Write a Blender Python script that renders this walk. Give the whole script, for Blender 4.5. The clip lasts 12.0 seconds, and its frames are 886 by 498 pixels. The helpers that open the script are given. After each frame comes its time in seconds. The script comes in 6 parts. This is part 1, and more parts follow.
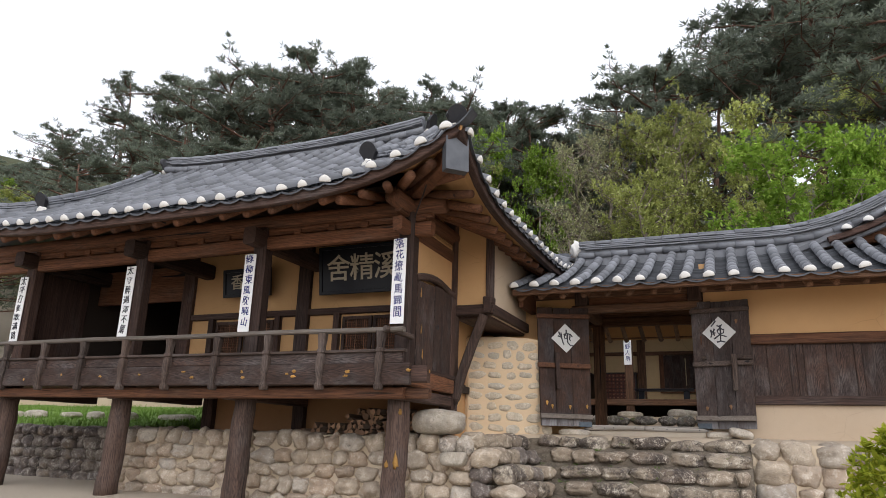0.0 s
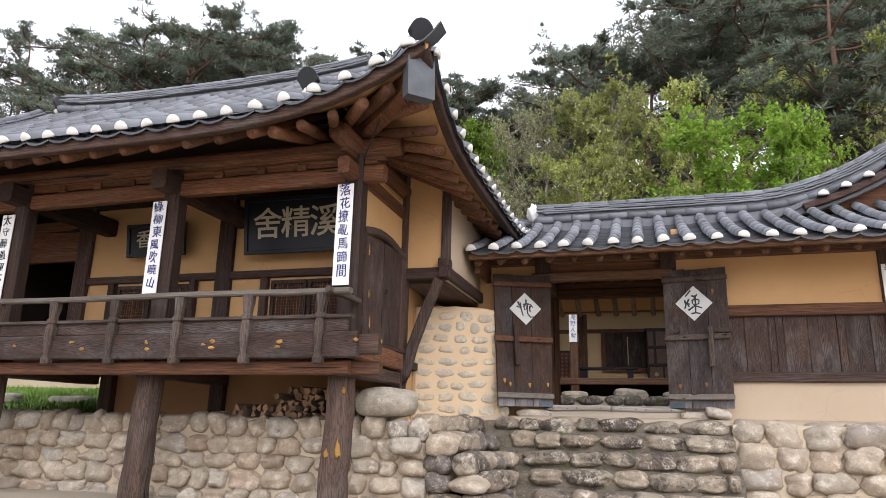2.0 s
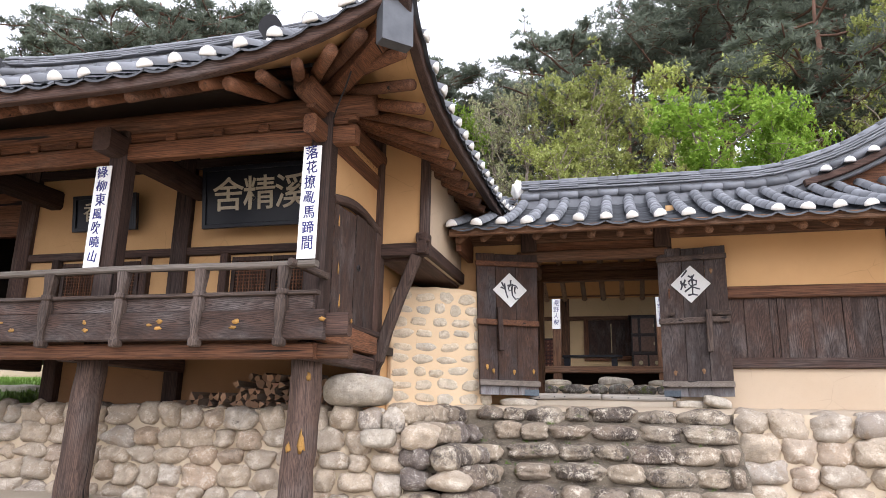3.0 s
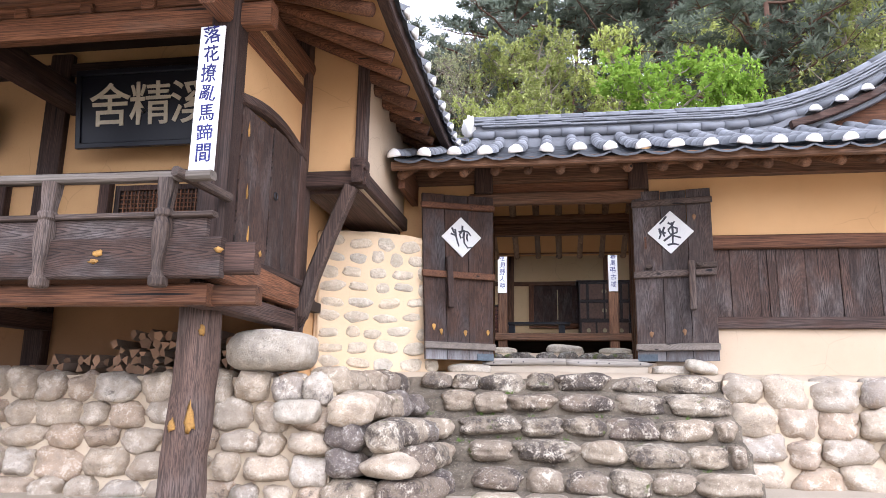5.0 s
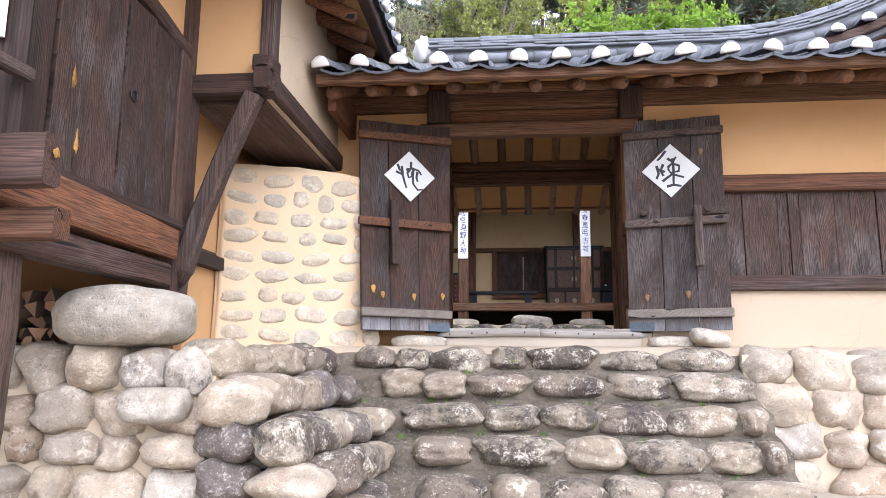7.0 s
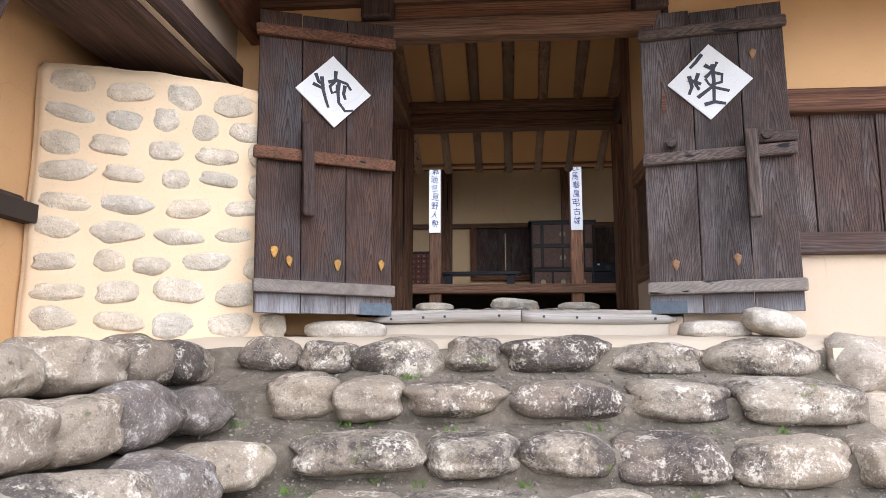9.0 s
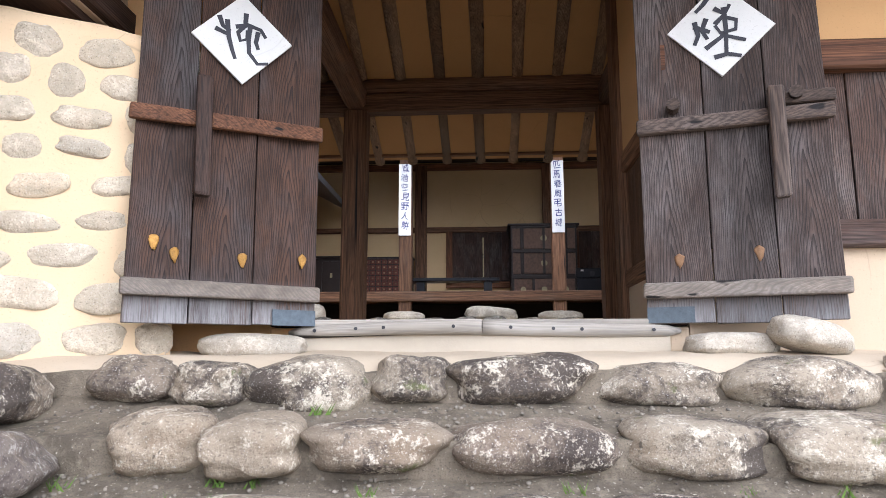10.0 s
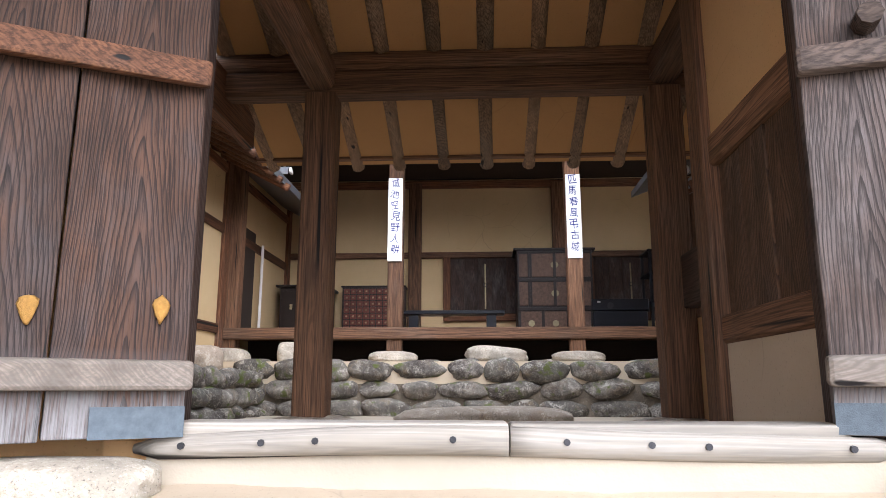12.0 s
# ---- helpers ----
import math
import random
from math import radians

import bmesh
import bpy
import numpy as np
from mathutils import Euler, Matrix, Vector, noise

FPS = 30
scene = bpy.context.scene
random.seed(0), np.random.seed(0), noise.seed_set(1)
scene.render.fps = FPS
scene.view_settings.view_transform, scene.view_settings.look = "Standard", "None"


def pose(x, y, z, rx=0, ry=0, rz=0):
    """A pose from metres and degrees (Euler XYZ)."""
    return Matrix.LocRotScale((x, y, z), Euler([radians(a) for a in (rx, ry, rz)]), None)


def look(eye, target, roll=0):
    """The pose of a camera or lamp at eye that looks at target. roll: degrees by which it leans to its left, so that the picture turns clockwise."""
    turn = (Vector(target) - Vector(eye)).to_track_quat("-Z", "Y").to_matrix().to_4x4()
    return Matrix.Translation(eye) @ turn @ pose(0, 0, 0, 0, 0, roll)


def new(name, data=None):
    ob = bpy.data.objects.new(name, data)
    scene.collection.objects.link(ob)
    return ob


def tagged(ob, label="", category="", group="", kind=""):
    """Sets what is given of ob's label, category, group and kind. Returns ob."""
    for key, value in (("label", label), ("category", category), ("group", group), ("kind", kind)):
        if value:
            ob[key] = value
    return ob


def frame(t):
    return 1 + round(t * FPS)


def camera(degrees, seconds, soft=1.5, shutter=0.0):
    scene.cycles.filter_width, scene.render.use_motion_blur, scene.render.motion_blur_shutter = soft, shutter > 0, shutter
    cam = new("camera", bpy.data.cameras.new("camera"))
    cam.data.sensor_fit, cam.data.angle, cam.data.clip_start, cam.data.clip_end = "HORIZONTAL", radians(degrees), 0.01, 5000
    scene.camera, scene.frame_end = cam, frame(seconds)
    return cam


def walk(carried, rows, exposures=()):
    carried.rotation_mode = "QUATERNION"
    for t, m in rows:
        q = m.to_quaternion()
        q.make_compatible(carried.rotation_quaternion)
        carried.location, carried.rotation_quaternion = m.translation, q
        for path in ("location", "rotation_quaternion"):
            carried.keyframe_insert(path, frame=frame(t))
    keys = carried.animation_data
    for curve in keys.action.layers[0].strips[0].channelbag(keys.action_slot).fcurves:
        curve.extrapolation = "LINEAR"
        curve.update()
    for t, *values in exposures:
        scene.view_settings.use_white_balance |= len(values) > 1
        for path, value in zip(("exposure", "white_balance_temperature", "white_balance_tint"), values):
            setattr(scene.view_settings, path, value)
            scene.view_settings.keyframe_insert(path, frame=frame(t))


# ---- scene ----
cam = camera(65.7, 12.0, soft=0.65)
METRES, EYE, TILT, LEAN, TURN = 9.5, 1.2, 0.0, 0.0, 23.1
ROWS = [
    (0.0, 0.0, 0.0, 0.0, -0.47, 15.57, -1.68),
    (0.5, -0.0192, 0.0301, 0.0002, -2.29, 15.53, -1.58),
    (1.0, -0.0313, 0.0635, 0.0005, -4.12, 15.1, -1.51),
    (1.5, -0.0312, 0.1031, 0.0023, -5.81, 14.81, -1.33),
    (2.0, -0.031, 0.144, 0.0017, -6.93, 14.24, -1.23),
    (2.5, -0.0282, 0.1832, 0.0014, -8.21, 14.0, -1.19),
    (3.0, -0.0217, 0.2223, 0.0014, -8.77, 13.51, -1.08),
    (5.0, -0.0033, 0.3744, -0.0038, -14.3, 11.46, -0.86),
    (5.5, 0.0094, 0.4144, -0.0029, -15.86, 10.94, -0.69),
    (6.0, 0.0222, 0.4518, -0.0012, -16.63, 10.42, -0.65),
    (6.5, 0.037, 0.4893, -0.0007, -17.08, 9.94, -0.53),
    (8.5, 0.1139, 0.6599, 0.0016, -18.13, 8.43, -0.18),
    (9.0, 0.1386, 0.7019, 0.0058, -18.55, 8.41, -0.1),
    (9.5, 0.1628, 0.7421, 0.0092, -19.19, 8.69, -0.12),
    (10.0, 0.1891, 0.7835, 0.0109, -19.82, 9.21, 0.05),
    (10.5, 0.2115, 0.8276, 0.0115, -19.98, 9.66, 0.03),
    (11.0, 0.2308, 0.8726, 0.0162, -20.07, 10.15, 0.1),
    (11.5, 0.2384, 0.9055, 0.0238, -19.84, 10.79, 0.03),
    (12.0, 0.2435, 0.9288, 0.0388, -20.02, 11.4, -0.06),
]
walk(cam, [(t, pose(0, 0, EYE, TILT, LEAN, TURN) @ pose(METRES * x, METRES * y, METRES * z, 90 + pitch, roll, yaw)) for t, x, y, z, yaw, pitch, roll in ROWS],
     [(0.0, 0.05, 6350, 13), (2.5, 0.65, 6250, 15), (5.0, 1.22, 5820, 18), (6.5, 1.24, 5800, 17), (9.5, 1.20, 5790, 14), (10.5, 1.45, 5850, 13), (11.0, 1.52, 5890, 13), (12.0, 1.78, 5960, 14)])


# ---- world and light ----
world = bpy.data.worlds.new("overcast_sky")
scene.world = world
world.use_nodes = True
wn, wl = world.node_tree.nodes, world.node_tree.links
sky = wn.new("ShaderNodeTexSky")
sky.sky_type, sky.sun_disc = "NISHITA", False
sky.sun_elevation, sky.sun_rotation = radians(33), radians(150)
sky.air_density, sky.dust_density = 1.0, 4.0
pale = wn.new("ShaderNodeHueSaturation")
pale.inputs["Saturation"].default_value = 0.12
wl.new(sky.outputs[0], pale.inputs["Color"])
cloud = wn.new("ShaderNodeMix")
cloud.data_type = "RGBA"
cloud.inputs["Factor"].default_value = 0.75
cloud.inputs["B"].default_value = (8.6, 8.9, 9.4, 1)
wl.new(pale.outputs[0], cloud.inputs["A"])
wl.new(cloud.outputs["Result"], wn["Background"].inputs["Color"])
wn["Background"].inputs["Strength"].default_value = 0.15
sun = new("sun", bpy.data.lights.new("sun", "SUN"))
sun.data.energy, sun.data.angle, sun.data.color = 0.95, radians(60), (1.0, 0.97, 0.92)
sun.matrix_world = look((8, -13, 10), (0, 0, 0))

# ---- helpers for meshes ----
rng = random.Random(7)


def mesh_of(bm, name, mat, smooth=False):
    me = bpy.data.meshes.new(name)
    bm.normal_update()
    bm.to_mesh(me)
    bm.free()
    if mat:
        me.materials.append(mat)
    if smooth:
        for p in me.polygons:
            p.use_smooth = True
    return me


def thing(name, at, label, category, group="", kind=""):
    ob = new(name)
    ob.empty_display_size = 0.1
    ob.location = at
    bpy.context.view_layer.update()
    return tagged(ob, label, category, group, kind)


def base_of(ob):
    """Where a parent's own axes stand: things at their base, parts at the world's origin."""
    return Vector() if ob.parent else Vector(ob.location)


def part(name, bm, mat, parent=None, label="", smooth=False):
    """One mesh object, built in world places, under a thing, a part or the scene."""
    me = bm if isinstance(bm, bpy.types.Mesh) else mesh_of(bm, name, mat, smooth)
    ob = new(name, me)
    if parent:
        ob.parent = parent
        ob.matrix_parent_inverse = Matrix.Translation(-base_of(parent))
    if label:
        tagged(ob, label)
    return ob


def setting(name, bm, mat, label, category, smooth=False):
    return tagged(part(name, bm, mat, None, "", smooth), label, category, "", "structure")


def add_box(bm, x0, x1, y0, y1, z0, z1, bevel=0.0, wob=0.0):
    r = bmesh.ops.create_cube(bm, size=1.0)
    vs = r["verts"]
    for v in vs:
        v.co = Vector(((x0 + x1) / 2 + v.co.x * (x1 - x0), (y0 + y1) / 2 + v.co.y * (y1 - y0), (z0 + z1) / 2 + v.co.z * (z1 - z0)))
        if wob:
            v.co += Vector((rng.uniform(-wob, wob), rng.uniform(-wob, wob), rng.uniform(-wob, wob)))
    if bevel:
        es = list({e for v in vs for e in v.link_edges})
        bmesh.ops.bevel(bm, geom=es, offset=bevel, segments=2, profile=0.5, affect="EDGES")
    return bm


def box(x0, x1, y0, y1, z0, z1, bevel=0.0, wob=0.0):
    return add_box(bmesh.new(), x0, x1, y0, y1, z0, z1, bevel, wob)


def add_beam(bm, a, b, w, h, bevel=0.01, rolls=0.0, wob=0.0, n=1, sag=0.0):
    """A squared timber from a to b, w across and h high, cut into n lengths that may sag."""
    a, b = Vector(a), Vector(b)
    d = b - a
    x = d.normalized()
    up = Vector((0, 0, 1)) if abs(x.z) < 0.95 else Vector((0, 1, 0))
    y = up.cross(x).normalized()
    z = x.cross(y)
    q = Matrix.Rotation(rolls, 3, x)
    y, z = q @ y, q @ z
    c = min(bevel, w / 3, h / 3)
    sec = [(-w / 2 + c, -h / 2), (w / 2 - c, -h / 2), (w / 2, -h / 2 + c), (w / 2, h / 2 - c), (w / 2 - c, h / 2), (-w / 2 + c, h / 2), (-w / 2, h / 2 - c), (-w / 2, -h / 2 + c)]
    rings = []
    for i in range(n + 1):
        t = i / n
        o = a + d * t - Vector((0, 0, 1)) * sag * 4 * t * (1 - t)
        o += (y * rng.uniform(-wob, wob) + z * rng.uniform(-wob, wob)) if wob else Vector()
        rings.append([bm.verts.new(o + y * p + z * q2) for p, q2 in sec])
    for r0, r1 in zip(rings, rings[1:]):
        for k in range(8):
            bm.faces.new((r0[k], r0[(k + 1) % 8], r1[(k + 1) % 8], r1[k]))
    bm.faces.new(rings[0][::-1])
    bm.faces.new(rings[-1])
    return bm


def beam(a, b, w, h, **k):
    return add_beam(bmesh.new(), a, b, w, h, **k)


def add_tube(bm, pts, radii, seg=10, caps=True, squash=1.0):
    pts = [Vector(p) for p in pts]
    if not isinstance(radii, (list, tuple)):
        radii = [radii] * len(pts)
    rings, ref = [], None
    for i, p in enumerate(pts):
        t = (pts[min(i + 1, len(pts) - 1)] - pts[max(i - 1, 0)]).normalized()
        if ref is None:
            ref = Vector((0, 0, 1)) if abs(t.z) < 0.9 else Vector((1, 0, 0))
        u = t.cross(ref).normalized()
        v = u.cross(t)
        ref = v if abs(t.dot(v)) < 0.9 else ref
        rings.append([bm.verts.new(p + (u * math.cos(a) + v * math.sin(a) * squash) * radii[i]) for a in (2 * math.pi * k / seg for k in range(seg))])
    for r0, r1 in zip(rings, rings[1:]):
        for k in range(seg):
            bm.faces.new((r0[k], r1[k], r1[(k + 1) % seg], r0[(k + 1) % seg]))
    if caps:
        bm.faces.new(rings[0])
        bm.faces.new(rings[-1][::-1])
    return bm


def poly_beam(pts, w, h, c=0.01):
    """A squared timber bent along a line, as one piece."""
    bm = bmesh.new()
    pts = [Vector(p) for p in pts]
    sec = [(-w / 2 + c, -h / 2), (w / 2 - c, -h / 2), (w / 2, -h / 2 + c), (w / 2, h / 2 - c), (w / 2 - c, h / 2), (-w / 2 + c, h / 2), (-w / 2, h / 2 - c), (-w / 2, -h / 2 + c)]
    rings = []
    for i, p in enumerate(pts):
        t = (pts[min(i + 1, len(pts) - 1)] - pts[max(i - 1, 0)]).normalized()
        y = (Vector((0, 0, 1)) if abs(t.z) < 0.98 else Vector((1, 0, 0))).cross(t).normalized()
        z = t.cross(y)
        rings.append([bm.verts.new(p + y * a + z * b) for a, b in sec])
    for r0, r1 in zip(rings, rings[1:]):
        for k in range(8):
            bm.faces.new((r0[k], r0[(k + 1) % 8], r1[(k + 1) % 8], r1[k]))
    bm.faces.new(rings[0][::-1])
    bm.faces.new(rings[-1])
    return bm


def tube(pts, radii, **k):
    return add_tube(bmesh.new(), pts, radii, **k)


def sheet(f, us, vs, thick=0.0):
    """A surface f(u, v) over a grid; thick: a second skin that far below."""
    bm = bmesh.new()
    g = [[bm.verts.new(f(u, v)) for v in vs] for u in us]
    for i in range(len(us) - 1):
        for j in range(len(vs) - 1):
            bm.faces.new((g[i][j], g[i + 1][j], g[i + 1][j + 1], g[i][j + 1]))
    if thick:
        g2 = [[bm.verts.new(Vector(w.co) - Vector((0, 0, thick))) for w in row] for row in g]
        for i in range(len(us) - 1):
            for j in range(len(vs) - 1):
                bm.faces.new((g2[i][j], g2[i][j + 1], g2[i + 1][j + 1], g2[i + 1][j]))
        for i in range(len(us) - 1):
            bm.faces.new((g[i][0], g2[i][0], g2[i + 1][0], g[i + 1][0]))
            bm.faces.new((g[i][-1], g[i + 1][-1], g2[i + 1][-1], g2[i][-1]))
        for j in range(len(vs) - 1):
            bm.faces.new((g[0][j], g[0][j + 1], g2[0][j + 1], g2[0][j]))
            bm.faces.new((g[-1][j], g2[-1][j], g2[-1][j + 1], g[-1][j + 1]))
    return bm


def span(a, b, n):
    return [a + (b - a) * i / n for i in range(n + 1)]


# ---- materials ----
def material(name, rough=0.8, metal=0.0):
    m = bpy.data.materials.new(name)
    m.use_nodes = True
    nt = m.node_tree
    b = nt.nodes["Principled BSDF"]
    b.inputs["Roughness"].default_value, b.inputs["Metallic"].default_value = rough, metal
    b.inputs["Specular IOR Level"].default_value = 0.3
    return m, nt, b


def coords(nt, scale=(1, 1, 1), kind="Object"):
    tc, mp = nt.nodes.new("ShaderNodeTexCoord"), nt.nodes.new("ShaderNodeMapping")
    mp.inputs["Scale"].default_value = scale
    nt.links.new(tc.outputs[kind], mp.inputs["Vector"])
    return mp.outputs[0]


def noise_tex(nt, vec, scale, detail=5.0, rough=0.6, dist=0.0):
    n = nt.nodes.new("ShaderNodeTexNoise")
    n.inputs["Scale"].default_value, n.inputs["Detail"].default_value = scale, detail
    n.inputs["Roughness"].default_value, n.inputs["Distortion"].default_value = rough, dist
    nt.links.new(vec, n.inputs["Vector"])
    return n.outputs["Fac"]


def noise_color(nt, vec, scale):
    n = nt.nodes.new("ShaderNodeTexNoise")
    n.inputs["Scale"].default_value = scale
    nt.links.new(vec, n.inputs["Vector"])
    return n.outputs["Color"]


def ramp(nt, fac, stops):
    r = nt.nodes.new("ShaderNodeValToRGB")
    while len(r.color_ramp.elements) < len(stops):
        r.color_ramp.elements.new(0.5)
    for e, (p, c) in zip(r.color_ramp.elements, stops):
        e.position, e.color = p, (*c, 1) if len(c) == 3 else c
    nt.links.new(fac, r.inputs["Fac"])
    return r.outputs["Color"]


def mix(nt, fac, a, b, blend="MIX"):
    m = nt.nodes.new("ShaderNodeMix")
    m.data_type, m.blend_type = "RGBA", blend
    for sock, val in ((m.inputs["Factor"], fac), (m.inputs["A"], a), (m.inputs["B"], b)):
        if isinstance(val, (int, float)):
            sock.default_value = val
        elif isinstance(val, tuple):
            sock.default_value = (*val, 1) if len(val) == 3 else val
        else:
            nt.links.new(val, sock)
    return m.outputs["Result"]


def math_node(nt, op, a, b=0.0):
    m = nt.nodes.new("ShaderNodeMath")
    m.operation = op
    for sock, val in ((m.inputs[0], a), (m.inputs[1], b)):
        if isinstance(val, (int, float)):
            sock.default_value = val
        else:
            nt.links.new(val, sock)
    return m.outputs[0]


def bump(nt, b, height, strength=0.4, dist=0.01):
    n = nt.nodes.new("ShaderNodeBump")
    n.inputs["Strength"].default_value, n.inputs["Distance"].default_value = strength, dist
    nt.links.new(height, n.inputs["Height"])
    nt.links.new(n.outputs[0], b.inputs["Normal"])


def per_object(nt, lo, hi):
    oi, mr = nt.nodes.new("ShaderNodeObjectInfo"), nt.nodes.new("ShaderNodeMapRange")
    mr.inputs["To Min"].default_value, mr.inputs["To Max"].default_value = lo, hi
    nt.links.new(oi.outputs["Random"], mr.inputs["Value"])
    return mr.outputs[0]


def per_island(nt, lo, hi):
    oi, mr = nt.nodes.new("ShaderNodeNewGeometry"), nt.nodes.new("ShaderNodeMapRange")
    mr.inputs["To Min"].default_value, mr.inputs["To Max"].default_value = lo, hi
    nt.links.new(oi.outputs["Random Per Island"], mr.inputs["Value"])
    return mr.outputs[0]


def wood(name, axis, dark, light, grey, rough=0.75, wear=0.5):
    """Weathered timber: growth rings about an axis, fine streaks, greyed patches and checks."""
    m, nt, b = material(name, rough)
    i = "xyz".index(axis)

    def stretched(across, along):
        sc = [across] * 3
        sc[i] = along
        return coords(nt, sc)

    def shifted(v, r):
        off, comb = nt.nodes.new("ShaderNodeVectorMath"), nt.nodes.new("ShaderNodeCombineXYZ")
        off.operation = "ADD"
        for k in range(3):
            nt.links.new(r, comb.inputs[k])
        nt.links.new(v, off.inputs[0])
        nt.links.new(comb.outputs[0], off.inputs[1])
        return off.outputs[0]
    r = per_object(nt, 0, 37)
    v = shifted(stretched(1.0, 0.10), r)
    wave = nt.nodes.new("ShaderNodeTexWave")
    wave.wave_type, wave.rings_direction = "RINGS", axis.upper()
    wave.inputs["Scale"].default_value, wave.inputs["Distortion"].default_value = (30.0, 22.0)
    wave.inputs["Detail"].default_value, wave.inputs["Detail Scale"].default_value = 2.0, 0.3
    wave.inputs["Detail Roughness"].default_value = 0.45
    nt.links.new(v, wave.inputs["Vector"])
    rings = wave.outputs["Fac"]
    fine = noise_tex(nt, shifted(stretched(60, 1.6), r), 2.0, 3, 0.65)
    streak = noise_tex(nt, shifted(stretched(14, 0.5), r), 1.4, 4, 0.6)
    broad = noise_tex(nt, shifted(stretched(2.2, 1.2), r), 1.0, 5, 0.65)
    half = tuple(0.45 * a + 0.55 * b2 for a, b2 in zip(dark, light))
    c = ramp(nt, rings, [(0.05, half), (0.30, light), (0.8, tuple(1.12 * a for a in light)), (1.0, tuple(0.85 * a for a in light))])
    c = mix(nt, ramp(nt, streak, [(0.38, (0, 0, 0)), (0.66, (0.8, 0.8, 0.8))]), c, tuple(0.45 * a for a in light))
    c = mix(nt, ramp(nt, broad, [(0.60 - 0.3 * wear, (0, 0, 0)), (0.86 - 0.3 * wear, (0.8, 0.8, 0.8))]), c, mix(nt, rings, tuple(0.5 * a for a in grey), grey))
    c = mix(nt, math_node(nt, "MULTIPLY", ramp(nt, fine, [(0.45, (0, 0, 0)), (0.62, (1, 1, 1))]), 0.7), c, dark)
    checks = noise_tex(nt, shifted(stretched(9, 0.28), r), 2.0, 2, 0.4)
    c = mix(nt, ramp(nt, checks, [(0.27, (1, 1, 1)), (0.30, (0, 0, 0))]), c, (0.008, 0.006, 0.006))
    gain = nt.nodes.new("ShaderNodeHueSaturation")
    nt.links.new(per_object(nt, 0.62, 1.38), gain.inputs["Value"])
    nt.links.new(c, gain.inputs["Color"])
    nt.links.new(gain.outputs[0], b.inputs["Base Color"])
    bump(nt, b, math_node(nt, "ADD", math_node(nt, "MULTIPLY", rings, 0.7), math_node(nt, "ADD", math_node(nt, "MULTIPLY", fine, 0.6), ramp(nt, checks, [(0.26, (0, 0, 0)), (0.33, (1, 1, 1))]))), 0.45, 0.003)
    return m


DARK = ((0.013, 0.008, 0.007), (0.082, 0.046, 0.034), (0.135, 0.112, 0.104))
BROWN = ((0.030, 0.012, 0.007), (0.20, 0.086, 0.042), (0.165, 0.118, 0.088))
GREY = ((0.022, 0.016, 0.014), (0.108, 0.073, 0.056), (0.165, 0.138, 0.125))
PALE = ((0.38, 0.34, 0.285), (0.46, 0.415, 0.36), (0.50, 0.475, 0.44))
dark_x, dark_y, dark_z = (wood("dark_timber_" + a, a, *DARK, wear=0.3) for a in "xyz")
brown_x, brown_y, brown_z = (wood("brown_timber_" + a, a, *BROWN, wear=0.2) for a in "xyz")
grey_x, grey_y, grey_z = (wood("grey_timber_" + a, a, *GREY) for a in "xyz")
post_wood = wood("checked_pillar_timber", "z", (0.016, 0.010, 0.008), (0.115, 0.072, 0.055), (0.15, 0.125, 0.115), wear=0.45)
log_y = wood("pale_log_timber", "y", (0.075, 0.044, 0.027), (0.30, 0.185, 0.11), (0.32, 0.25, 0.185), wear=0.35)
LIGHT = ((0.040, 0.019, 0.011), (0.240, 0.122, 0.066), (0.21, 0.150, 0.112))
light_x, light_y, light_z = (wood("light_timber_" + a, a, *LIGHT, wear=0.3) for a in "xyz")
pale_x = wood("bleached_timber", "x", *PALE)
rail_x = wood("half_bleached_timber", "x", *[tuple(a * 0.68 + b2 * 0.32 for a, b2 in zip(p, q)) if isinstance(p, tuple) else p for p, q in zip(GREY, PALE)])


